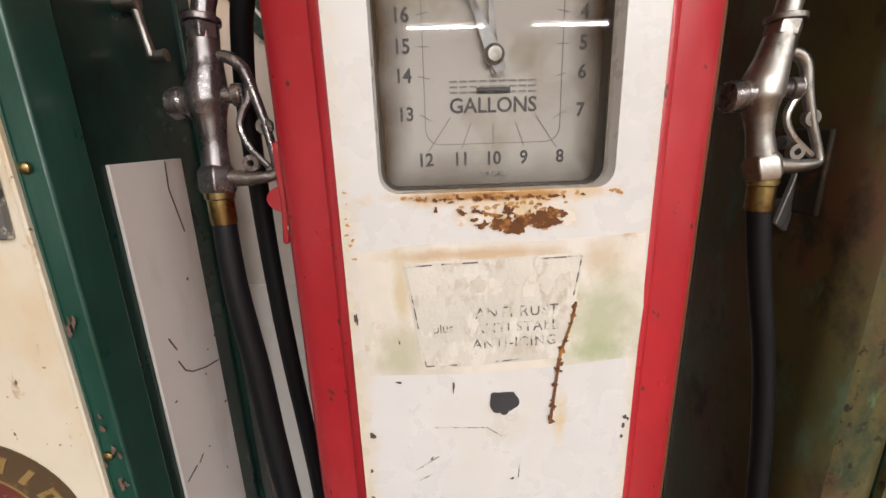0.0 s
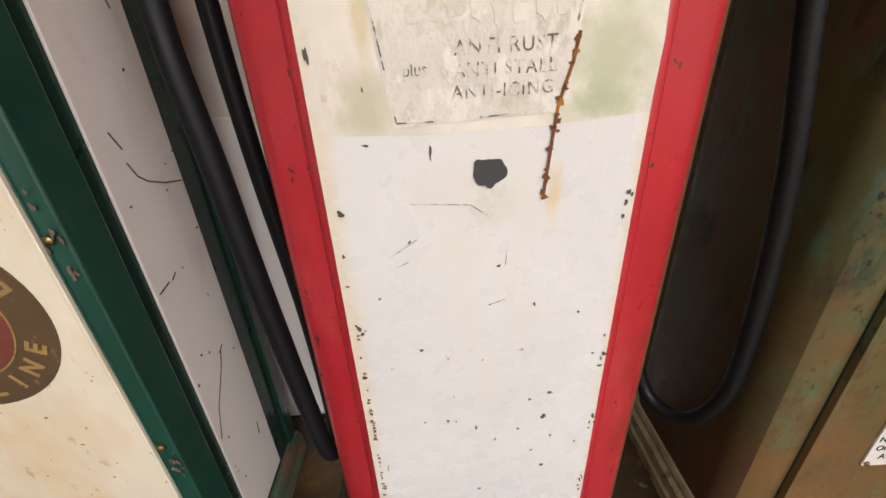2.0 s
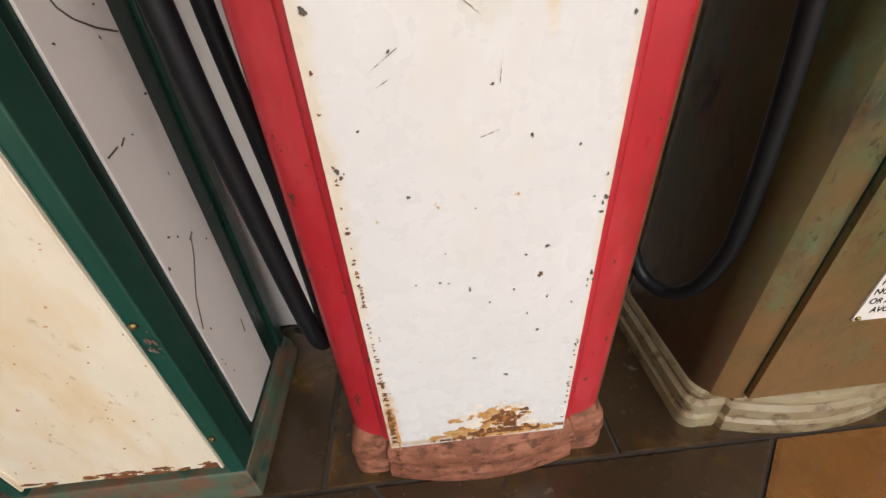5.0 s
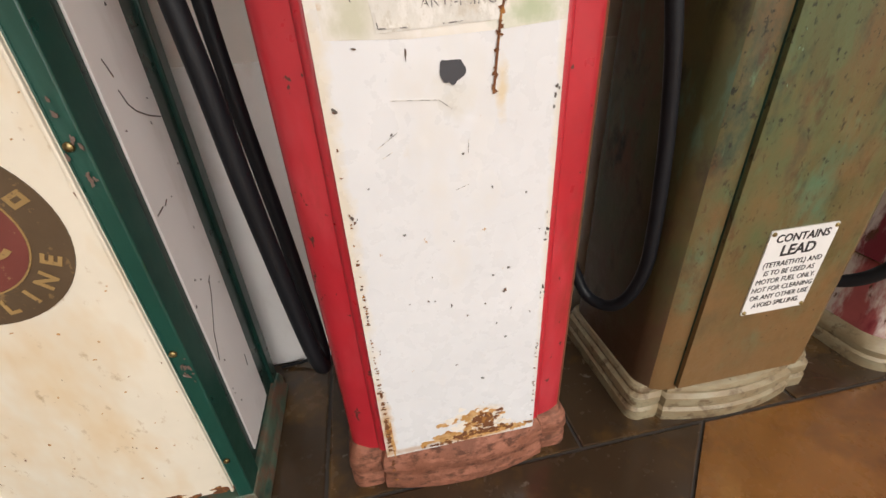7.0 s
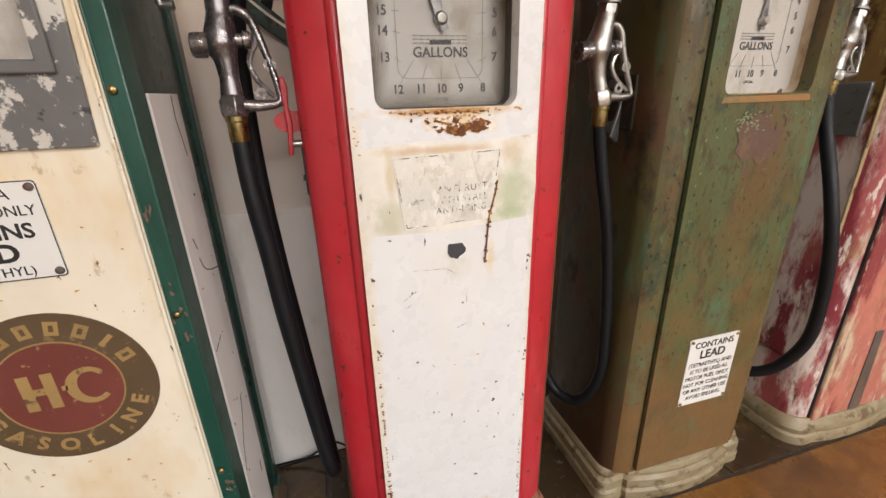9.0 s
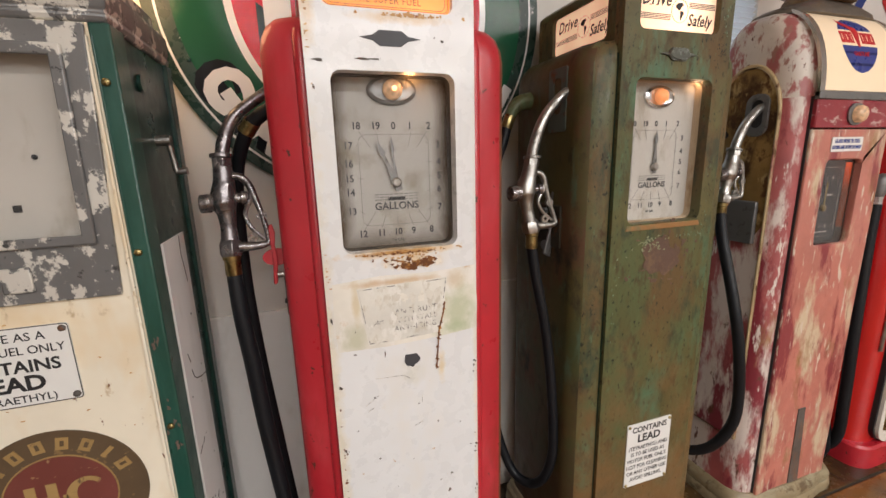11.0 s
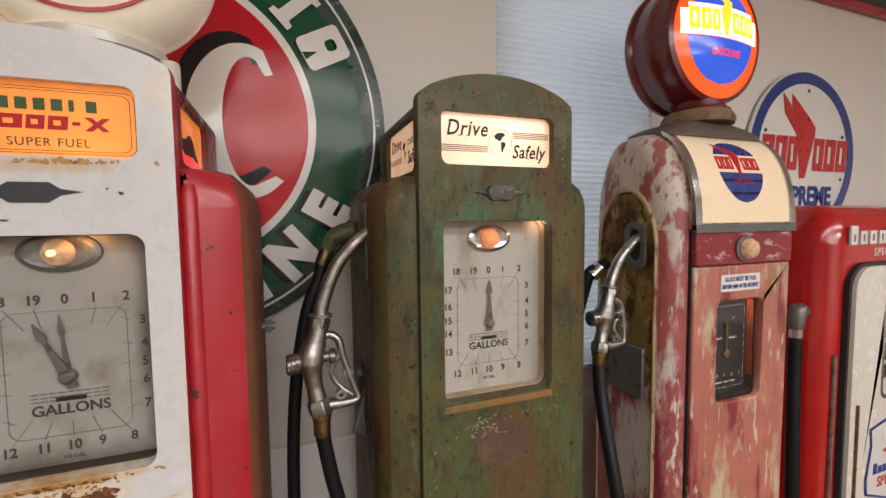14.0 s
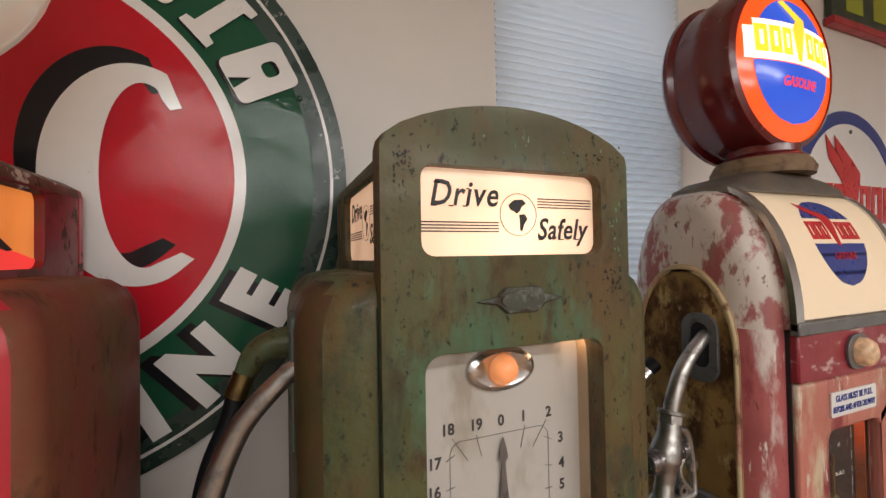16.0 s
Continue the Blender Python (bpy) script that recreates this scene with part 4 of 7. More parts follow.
def drive_safely(pane, sb, st, span, y, at=None):
    """Black lettering, stripes and a globe on the lit sign glass."""
    at = at or Matrix.Identity(4)
    k = (span[1] - span[0]) / 0.244
    zc = (sb + st) / 2
    words(pane, INK, "black italic word", [("Drive", -0.066 * k, y - 0.0006, zc + 0.022, 0.042, 0.84, 0, 0.24, 0.0006, {"at": at, "space": 1.12}), ("Safely", 0.073 * k, y - 0.0006, zc - 0.019, 0.038, 0.84, 0, 0.24, 0.0006, {"at": at, "space": 1.06})])
    # small feet and flags on the letter stems
    bm = nb()
    for x, z, w in ((-0.1045, 0.0085, 0.007), (-0.1005, 0.0355, 0.008), (-0.0835, 0.0085, 0.006), (-0.0650, 0.0085, 0.006), (-0.0610, 0.0290, 0.004), (0.0400, -0.0310, 0.007), (0.0720, -0.0310, 0.007), (0.0765, -0.0085, 0.005), (0.0965, -0.0310, 0.006)):
        bar(bm, x * k - w / 2, x * k + w / 2, zc + z - 0.0008, zc + z + 0.0008, y - 0.0002, 0.0008, at)
    pieces("serif", bm, INK, pane, "small black serif")
    bm = nb()
    for i in range(4):
        bar(bm, 0.036 * k, 0.121 * k, zc + 0.009 + 0.0036 * i, zc + 0.0105 + 0.0036 * i, y, 0.0008, at)
        bar(bm, -0.121 * k, -0.020 * k, zc - 0.022 + 0.0036 * i, zc - 0.0205 + 0.0036 * i, y, 0.0008, at)
    slab(bm, ellipse(0.008 * k, zc, 0.0265, 0.0265), y - 0.0008, y, [ellipse(0.008 * k, zc, 0.0258, 0.0258)], at)
    part("stripes", bm, INK, pane, "thin black stripes and ring")
    bm = nb()
    for land in GLOBE_LAND:
        slab(bm, [(0.008 * k + x, zc + z) for x, z in land], y - 0.0008, y, (), at)
    part("globe_map", bm, INK, pane, "black map shapes on a globe")


def nozzle_along(p, x, y, z_top, z_bot, spout, metal, s=1, top=(0.004, 0.008), lean=0.0):
    """Old fuel nozzle hanging upright: spout points given, body between two heights, guard towards +x * s."""
    h = z_top - z_bot
    tx, ty = top

    def at(u, out=0.0):
        return (x + tx * u * s + out * s + lean * math.sin(math.pi * max(0.0, min(1.0, u))), y + ty * u, z_bot + u * h)

    n = part("nozzle", tube(nb(), [at(0.06), at(0.16), at(0.30), at(0.44, -0.001), at(0.55, -0.004), at(0.64, -0.003), at(0.78), at(0.92), at(1.0)],
                            [0.0185, 0.0175, 0.0155, 0.0185, 0.0260, 0.0255, 0.0205, 0.0185, 0.0175], 18, 5), metal, p, "cast metal fuel nozzle")
    part("hose_nut", tube(nb(), [at(-0.02), at(0.02), at(0.12), at(0.16)], [0.0215, 0.0240, 0.0240, 0.0190], 6, 1), metal, n, "six-sided hose nut", 0.0015)
    part("spout", tube(nb(), [at(0.97)] + spout, [0.0145, 0.014, 0.0125, 0.011], 14), metal, n, "bent metal spout")
    part("collar", tube(nb(), [at(0.93), at(1.03)], 0.0205, 6, 1), metal, n, "six-sided spout nut", 0.0015)
    part("collar_ring", tube(nb(), [at(1.03), at(1.07)], 0.0225, 18, 1), metal, n, "", 0.001)
    part("valve_cap", tube(nb(), [at(0.57, -0.018), at(0.565, -0.030), at(0.56, -0.031), at(0.555, -0.047), at(0.555, -0.049)], [0.0195, 0.0185, 0.0205, 0.0195, 0.0165], 12, 1), DARK_IRON, n, "dark round valve cap", 0.001)
    part("valve_knob", tube(nb(), [at(0.60, 0.016), at(0.60, 0.030), at(0.60, 0.031), at(0.60, 0.042), at(0.60, 0.044)], [0.011, 0.010, 0.0145, 0.0145, 0.011], 12, 1), DARK_IRON, n, "dark round valve knob", 0.001)
    part("guard", tube(nb(), [at(0.82, 0.006), at(0.835, 0.026), at(0.76, 0.045), at(0.58, 0.058), at(0.36, 0.070), at(0.16, 0.077), at(0.09, 0.074), at(0.07, 0.045), at(0.08, 0.012)], [0.009, 0.0080, 0.0080, 0.0070, 0.0060, 0.006, 0.0070, 0.0095, 0.0125], 10), metal, n, "curved hand guard")
    part("lever", tube(nb(), [at(0.72, 0.048), at(0.60, 0.050), at(0.50, 0.040), at(0.40, 0.035), at(0.27, 0.045), at(0.14, 0.068)], [0.0055, 0.0055, 0.005, 0.0045, 0.0045, 0.004], 8), metal, n, "squeeze lever")
    for u, o in ((0.40, 0.067), (0.17, 0.046)):
        c = at(u, o)
        part("eyelet", lathe(nb(), [(0.0045, -0.0045), (0.0105, -0.0045), (0.0105, 0.0045), (0.0045, 0.0045), (0.0045, -0.0045)], c, "y", 16), metal, n, "drilled lug")
    part("swivel", lathe(nb(), [(0.0155, -0.045), (0.0165, -0.043), (0.0165, -0.012), (0.0185, -0.010), (0.0185, -0.001), (0.015, 0.002)], (x, y, z_bot), "z", 16), BRASS, n, "brass hose swivel")
    return n


def hose(p, pts, r, label="black rubber fuel hose"):
    return part("hose", tube(nb(), pts, r, 12, 8), RUBBER, p, label)


STEPS_W = [(0.0, 0.0), (0.0, 0.028), (0.004, 0.036), (0.004, 0.050), (-0.001, 0.060), (0.002, 0.086), (0.012, 0.106), (0.022, 0.118), (0.030, 0.122)]
STEPS_G = [(0.0, 0.0), (0.0, 0.030), (0.007, 0.037), (0.007, 0.043), (0.002, 0.050), (0.003, 0.072), (0.013, 0.080), (0.013, 0.088), (0.010, 0.092), (0.014, 0.104), (0.028, 0.113)]

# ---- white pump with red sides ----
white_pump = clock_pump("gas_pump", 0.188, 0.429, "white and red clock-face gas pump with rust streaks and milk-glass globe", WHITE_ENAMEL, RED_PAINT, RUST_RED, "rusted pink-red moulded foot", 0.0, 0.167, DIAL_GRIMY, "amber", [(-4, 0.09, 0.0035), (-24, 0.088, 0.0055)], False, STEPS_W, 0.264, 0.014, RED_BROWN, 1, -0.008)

wp = white_pump
pane = part("sign_glass", slab(nb(), rrect(-0.130, 0.130, 1.594, 1.708, 0.018), 0.014, 0.018), LIT_AMBER, wp, "orange sign glass lit from behind")
pane.location.x = -0.012
GREEN_INK = plain("green_ink", (0.05, 0.11, 0.03), 0.5)
SCARLET_INK = plain("scarlet_ink", (0.55, 0.012, 0.02), 0.4)
bm = nb()
for i in range(8):
    w = 0.006 if i == 1 or i == 6 else 0.0125
    bar(bm, -0.074 + 0.0195 * i, -0.074 + 0.0195 * i + w, 1.664, 1.680, 0.0138)
pieces("name_bar", bm, GREEN_INK, pane, "row of small green marks")
bm = nb()
for i, w in enumerate((0.022, 0.024, 0.028, 0.020, 0.022)):
    x = (-0.092, -0.066, -0.038, -0.006, 0.018)[i]
    slab(bm, [(x, 1.638), (x + w, 1.638), (x + w + 0.002, 1.657), (x + 0.002, 1.657)], 0.0126, 0.0138, [[(x + w * 0.3, 1.644), (x + w * 0.7, 1.644), (x + w * 0.7, 1.651), (x + w * 0.3, 1.651)]])
bar(bm, 0.046, 0.055, 1.645, 1.650, 0.0138)
slab(bm, [(0.060, 1.638), (0.069, 1.638), (0.090, 1.657), (0.081, 1.657)], 0.0126, 0.0138)
slab(bm, [(0.081, 1.638), (0.090, 1.638), (0.069, 1.657), (0.060, 1.657)], 0.0120, 0.0124)
pieces("name_block", bm, SCARLET_INK, pane, "row of bold red blocks")
bm = nb()
letters(bm, "THE SUPER FUEL", 0.0, 0.0132, 1.620, 0.0165, 0.95, space=1.15)
part("lettering", bm, GREEN_INK, pane, "small green words The Super Fuel")
bm = nb()
for d in (0.0, 0.006):
    slab(bm, rrect(-0.121 + d, 0.121 - d, 1.605 + d * 0.6, 1.695 - d * 0.6, 0.012), 0.0132, 0.0138, [rrect(-0.1202 + d, 0.1202 - d, 1.6058 + d * 0.6, 1.6942 - d * 0.6, 0.0115)])
part("border_line", bm, GREEN_INK, pane, "fine double border line")
SCRAPED = worn("scraped_cream_paper", (0.70, 0.67, 0.60), [((0.62, 0.58, 0.50), (60, 60, 60), 0.5, 0.62, 5, 0.6)], 0.6, 0.1, 0, 0.3, 110)
# rolled beads of the body beside the panel
for x in (-0.166 - 0.013, 0.161 + 0.008):
    part("roll_bead", tube(nb(), [(x, 0.030, 0.118), (x, 0.030, 1.545), (x, 0.034, 1.565)], [0.0135, 0.0135, 0.010], 14, 1), RED_PAINT, wp, "rounded red bead along the panel")
# bare emblem mark, paint loss, decal ghost and rust
rng = random.Random(4)
part("emblem_mark", slab(nb(), [(x - 0.013, z + 0.002) for x, z in ((-0.060, 1.548), (-0.035, 1.553), (-0.022, 1.562), (0.022, 1.562), (0.034, 1.553), (0.059, 1.549), (0.034, 1.544), (0.020, 1.534), (-0.022, 1.534), (-0.034, 1.543))], -0.0012, 0.0), GREY_FILLER, wp, "dark grey mark where an emblem was")
part("dark_spot", blob(nb(), rng, 0.0, 0.883, 0.0165, 0.0165, 0.0, 0.16, 0.0012, 30), GREY_FILLER, wp, "dark grey round spot of bare metal")
part("decal_ghost", slab(nb(), [(-0.160, 1.078), (-0.06, 1.086), (0.05, 1.082), (0.155, 1.088), (0.160, 1.00), (0.158, 0.936), (0.06, 0.928), (-0.05, 0.924), (-0.158, 0.928), (-0.162, 1.0)], -0.0004, 0.0), GHOST_DECAL, wp, "greenish stain where a decal has faded")
dec = part("decal", slab(nb(), [(-0.112, 1.062), (0.088, 1.067), (0.073, 0.955), (0.066, 0.940), (-0.094, 0.932)], -0.0012, -0.0005), GHOST_PALE, wp, "peeled cream paper decal with broken lettering")
bm = nb()
for a in ((-0.109, 1.059, -0.080, 1.060), (-0.070, 1.0605, -0.030, 1.061), (0.040, 1.0625, 0.085, 1.064), (-0.109, 1.059, -0.098, 0.985), (-0.094, 0.955, -0.091, 0.937), (-0.091, 0.937, -0.055, 0.937), (0.085, 1.064, 0.078, 1.018), (-0.01, 0.939, 0.028, 0.941)):
    stroke(bm, *a, 0.0016, -0.0012, 0.0006)
pieces("decal_border", bm, FADED_INK, dec, "broken dark border line")
words(dec, FADED_INK, "worn grey lettering", [
    ("ANTI RUST", 0.014, -0.0016, 1.001, 0.0185, 0.92, -1, {"space": 1.15}),
    ("ANTI STALL", 0.014, -0.0016, 0.982, 0.0175, 0.92, -1, {"space": 1.15}),
    ("ANTI-ICING", 0.012, -0.0016, 0.963, 0.0175, 0.92, -1, {"space": 1.15}),
    ("plus", -0.070, -0.0016, 0.984, 0.017, 0.85, -1, {})])
bm = nb()
for i in range(8):
    slab(bm, blob_outline(rng, -0.068 + 0.019 * i, 1.032 + 0.003 * math.sin(i * 1.1), 0.008, 0.011, 0.3, 14), -0.0020, -0.0012)
pieces("scraped_patch", bm, SCRAPED, dec, "pale scraped patches over a lost name")
bm = nb()
pts = [(0.081, 1.010), (0.077, 0.985), (0.071, 0.965), (0.066, 0.945), (0.063, 0.915), (0.0605, 0.885), (0.0575, 0.850)]
for (a, b), (c, d) in zip(pts, pts[1:]):
    stroke(bm, a, b, c, d, 0.0032, -0.0014, 0.0008)
for i in range(26):
    u = rng.random()
    k = min(int(u * 6), 5)
    f = u * 6 - k
    x, z = pts[k][0] + (pts[k + 1][0] - pts[k][0]) * f, pts[k][1] + (pts[k + 1][1] - pts[k][1]) * f
    blob(bm, rng, x + rng.uniform(-0.003, 0.003), z, rng.uniform(0.0015, 0.0035), rng.uniform(0.001, 0.003), -0.0014, 0.5, 0.0007, 9)
part("rust_streak", bm, RUST_SCAB, wp, "long rust streak through the paint")
bm = nb()
for cx, cz, sx, sz, n, s in ((0.016, 1.108, 0.05, 0.008, 16, 0.008), (0.028, 0.172, 0.046, 0.030, 40, 0.011)):
    for i in range(n):
        blob(bm, rng, cx + rng.gauss(0, sx * 0.6), cz + rng.gauss(0, sz * 0.6), s * rng.uniform(0.5, 1.4), s * rng.uniform(0.4, 0.9), 0.0, 0.35, 0.0002 + 0.0002 * rng.random(), 14)
tagged(part("pale_stain", bm, PALE_STAIN, wp, "pale orange bleed round the rust"), kind="stuff")
bm = nb()
for cx, cz, sx, sz, n, s in ((0.0, 1.1335, 0.09, 0.0015, 60, 0.0026), (0.010, 1.122, 0.05, 0.004, 24, 0.0026), (0.026, 1.108, 0.026, 0.006, 30, 0.004), (0.03, 0.133, 0.075, 0.006, 90, 0.007), (0.028, 0.186, 0.042, 0.018, 70, 0.0055), (0.010, 0.165, 0.012, 0.022, 26, 0.006), (-0.030, 0.142, 0.034, 0.009, 46, 0.007), (-0.052, 0.183, 0.010, 0.004, 8, 0.005), (0.09, 0.136, 0.05, 0.006, 34, 0.006)):
    for i in range(n):
        blob(bm, rng, cx + rng.gauss(0, sx * 0.6), cz + rng.gauss(0, sz * 0.6), s * rng.uniform(0.5, 1.5), s * rng.uniform(0.35, 0.9), 0.0, 0.4, 0.0004 + 0.0002 * rng.random(), 11)
blob(bm, rng, -0.158, 0.17, 0.004, 0.05, 0.0, 0.4, 0.0006, 30)
for cx, cz, sx, sz, n, s in ((0.03, 1.593, 0.07, 0.002, 34, 0.004), (-0.167, 1.60, 0.002, 0.10, 18, 0.003), (-0.166, 1.10, 0.003, 0.05, 8, 0.002)):
    for i in range(n):
        blob(bm, rng, cx + rng.gauss(0, sx * 0.6), cz + rng.gauss(0, sz * 0.6), s * rng.uniform(0.4, 1.3), s * rng.uniform(0.3, 0.9), 0.0, 0.4, 0.0004 + 0.0002 * rng.random(), 10)
tagged(part("rust_stain", bm, RUST_STAIN, wp, "orange rust stain under the dial and foot of the panel"), kind="stuff")
bm = nb()
for cx, cz, sx, sz, n, s in ((0.004, 1.101, 0.022, 0.008, 30, 0.005), (0.040, 1.108, 0.020, 0.008, 30, 0.005), (-0.03, 1.116, 0.05, 0.004, 16, 0.003), (-0.02, 1.131, 0.10, 0.002, 40, 0.0025), (0.044, 0.172, 0.026, 0.020, 60, 0.006), (0.040, 0.136, 0.075, 0.007, 40, 0.006), (-0.164, 0.20, 0.002, 0.12, 60, 0.0035), (-0.165, 0.45, 0.0015, 0.30, 44, 0.0022), (0.152, 0.30, 0.0015, 0.16, 14, 0.0022), (-0.05, 0.124, 0.07, 0.003, 24, 0.0035)):
    for i in range(n):
        blob(bm, rng, cx + rng.gauss(0, sx * 0.55), cz + rng.gauss(0, sz * 0.55), s * rng.uniform(0.4, 1.4), s * rng.uniform(0.3, 1.0), -0.0006, 0.5, 0.0007, 11)
tagged(part("rust_scab", bm, RUST_SCAB, wp, "rust scabs"), kind="stuff")
bm = nb()
for x, z, a, b in ((-0.160, 0.845, 0.005, 0.006), (0.151, 0.853, 0.003, 0.005), (0.150, 0.841, 0.003, 0.005), (0.149, 0.825, 0.002, 0.004), (-0.060, 0.907, 0.002, 0.010), (-0.124, 0.917, 0.005, 0.002), (-0.167, 1.0, 0.003, 0.010), (0.057, 0.713, 0.002, 0.004), (-0.086, 0.650, 0.003, 0.003), (-0.057, 0.515, 0.003, 0.002), (-0.045, 0.513, 0.002, 0.001), (-0.016, 0.498, 0.002, 0.005), (0.060, 0.549, 0.003, 0.002), (0.082, 0.513, 0.005, 0.006), (0.088, 0.560, 0.004, 0.004), (0.086, 0.403, 0.003, 0.004), (-0.012, 0.352, 0.004, 0.002), (0.041, 0.303, 0.005, 0.003), (0.133, 0.454, 0.002, 0.002), (0.155, 0.507, 0.003, 0.006), (0.155, 0.626, 0.004, 0.005), (0.152, 0.618, 0.002, 0.004), (0.152, 0.605, 0.004, 0.003), (0.140, 0.628, 0.003, 0.001), (-0.166, 0.561, 0.003, 0.003), (-0.164, 0.503, 0.003, 0.004), (-0.161, 0.690, 0.004, 0.005), (-0.158, 0.682, 0.003, 0.004), (-0.050, 1.722, 0.005, 0.006), (-0.056, 1.716, 0.007, 0.003), (0.09, 1.55, 0.004, 0.004), (0.074, 1.556, 0.002, 0.002), (-0.162, 1.46, 0.003, 0.006), (-0.15, 1.507, 0.014, 0.004), (-0.06, 1.512, 0.03, 0.003), (0.012, 0.77, 0.003, 0.002), (0.012, 0.47, 0.002, 0.002), (0.046, 0.49, 0.002, 0.002), (0.095, 0.47, 0.002, 0.003), (0.068, 0.44, 0.002, 0.002), (-0.09, 0.515, 0.002, 0.001)):
    blob(bm, rng, x, z, a * 0.66, b * 0.66, -0.0002, 0.45, 0.0008, 13)
for i in range(24):
    s = rng.choice((-1, 1))
    x = s * rng.choice((rng.uniform(0.15, 0.163), rng.uniform(0, 0.16)))
    blob(bm, rng, x, rng.uniform(0.14, 1.08), rng.uniform(0.0006, 0.0018), rng.uniform(0.0006, 0.0025), -0.0002, 0.5, 0.0006, 7)
tagged(part("paint_chip", bm, CHIP_DARK, wp, "small dark paint chips"), kind="stuff")
bm = nb()
for x0, z0, x1, z1 in ((-0.085, 0.852, -0.02, 0.848), (-0.02, 0.848, -0.002, 0.835), (-0.11, 0.79, -0.08, 0.81), (-0.105, 0.775, -0.09, 0.783), (0.0, 0.715, 0.02, 0.722), (0.02, 0.77, 0.021, 0.79)):
    stroke(bm, x0, z0, x1, z1, 0.0008, -0.0002, 0.0005)
pieces("scratch", bm, FADED_INK, wp, "fine grey scratches")
# globe
globe = part("globe", lathe(nb(), [(0.03, -0.095), (0.13, -0.085), (0.165, -0.076), (0.182, -0.062), (0.193, -0.03), (0.195, 0.0), (0.193, 0.03), (0.182, 0.062), (0.165, 0.076), (0.13, 0.085), (0.03, 0.095)], (0.008, 0.20, 2.000), "y", 48), LIT_MILK, wp, "round milk-glass globe")
part("face_ring", lathe(nb(), [(0.154, -0.0815), (0.154, -0.0845), (0.148, -0.0845), (0.148, -0.0815), (0.154, -0.0815)], (0.008, 0.20, 2.000), "y", 48), SIGN_RED, globe, "red ring on the globe face")
part("globe_collar", lathe(nb(), [(0.094, 1.745), (0.094, 1.800), (0.106, 1.806), (0.106, 1.822), (0.09, 1.830), (0.06, 1.834)], (0.004, 0.215, 0), "z", 28), WHITE_GLOSS, wp, "white globe collar")
part("vent_cap", lathe(nb(), [(0.017, 1.735), (0.0165, 1.784), (0.0145, 1.790), (0.0, 1.791)], (0.127, 0.150, 0), "z", 18), WHITE_GLOSS, wp, "white filler cap on the hood")
# side bolt
bm = nb()
tube(bm, [(0.244, 0.222, 1.286), (0.281, 0.222, 1.286)], 0.008, 10, 1)
tube(bm, [(0.262, 0.222, 1.286), (0.274, 0.222, 1.286)], 0.015, 6, 1)
part("bolt", bm, STEEL_GREY, wp, "grey bolt and nut on the side")
# nozzle hung on the left side
X, Y = -0.350, 0.125
nozzle_along(wp, X - 0.006, Y + 0.003, 1.332, 1.135, [(X + 0.004, Y + 0.032, 1.37), (X + 0.030, Y + 0.05, 1.425), (X + 0.10, Y + 0.07, 1.48)], DARK_IRON, 1, (0.002, 0.024))
hk = part("nozzle_hook", slab(nb(), [(0.001, -0.055), (0.005, -0.058), (0.010, -0.054), (0.015, 0.0), (0.012, 0.03), (0.015, 0.060), (0.010, 0.078), (0.003, 0.074), (0.003, 0.03), (0.005, 0.0)], -0.004, 0.004, (), pose(-0.279, 0.12, 1.118)), RED_PAINT, wp, "red cast nozzle hook", 0.002)
part("hook_plate", slab(nb(), ellipse(0, 0, 0.030, 0.019, 24), -0.004, 0.004, (), pose(-0.266, 0.132, 1.120)), RED_PAINT, hk, "", 0.002)
part("lock_pin", tube(nb(), [(-0.268, 0.118, 1.082), (-0.240, 0.118, 1.082)], 0.007, 10, 1), NICKEL, hk)
part("lock_tab", slab(nb(), [(-0.2555, 0.990), (-0.2540, 0.985), (-0.2520, 0.990), (-0.2520, 1.078), (-0.2555, 1.078)], 0.118, 0.121), INK, hk)
part("lock_tab", slab(nb(), [(-0.2595, 1.016), (-0.2470, 1.010), (-0.2455, 1.022), (-0.2580, 1.026)], 0.116, 0.122), INK, hk)
hose(wp, [(X - 0.006, Y + 0.003, 1.096), (-0.352, 0.121, 1.0), (-0.341, 0.121, 0.87), (-0.333, 0.121, 0.74), (-0.319, 0.120, 0.58), (-0.303, 0.119, 0.41), (-0.292, 0.122, 0.315), (-0.286, 0.150, 0.275), (-0.294, 0.200, 0.33), (-0.318, 0.245, 0.545), (-0.341, 0.250, 0.83), (-0.351, 0.250, 1.06), (-0.340, 0.225, 1.28), (-0.300, 0.175, 1.395), (-0.245, 0.155, 1.44)], [0.015, 0.0165, 0.018, 0.018, 0.0175, 0.017, 0.0165, 0.016, 0.0155, 0.015, 0.015, 0.015, 0.015, 0.015, 0.015])
part("hose_coupling", tube(nb(), [(-0.304, 0.179, 1.391), (-0.287, 0.169, 1.413)], 0.018, 10, 1), BRASS, wp, "brass hose coupling")
part("power_cord", tube(nb(), [(-0.24, 0.36, 0.06), (-0.33, 0.43, 0.045), (-0.42, 0.46, 0.012), (-0.48, 0.46, 0.006), (-0.38, 0.455, 0.03), (-0.30, 0.44, 0.08), (-0.24, 0.38, 0.09)], 0.0035, 8), RUBBER, wp, "thin black power cord looping on the floor")

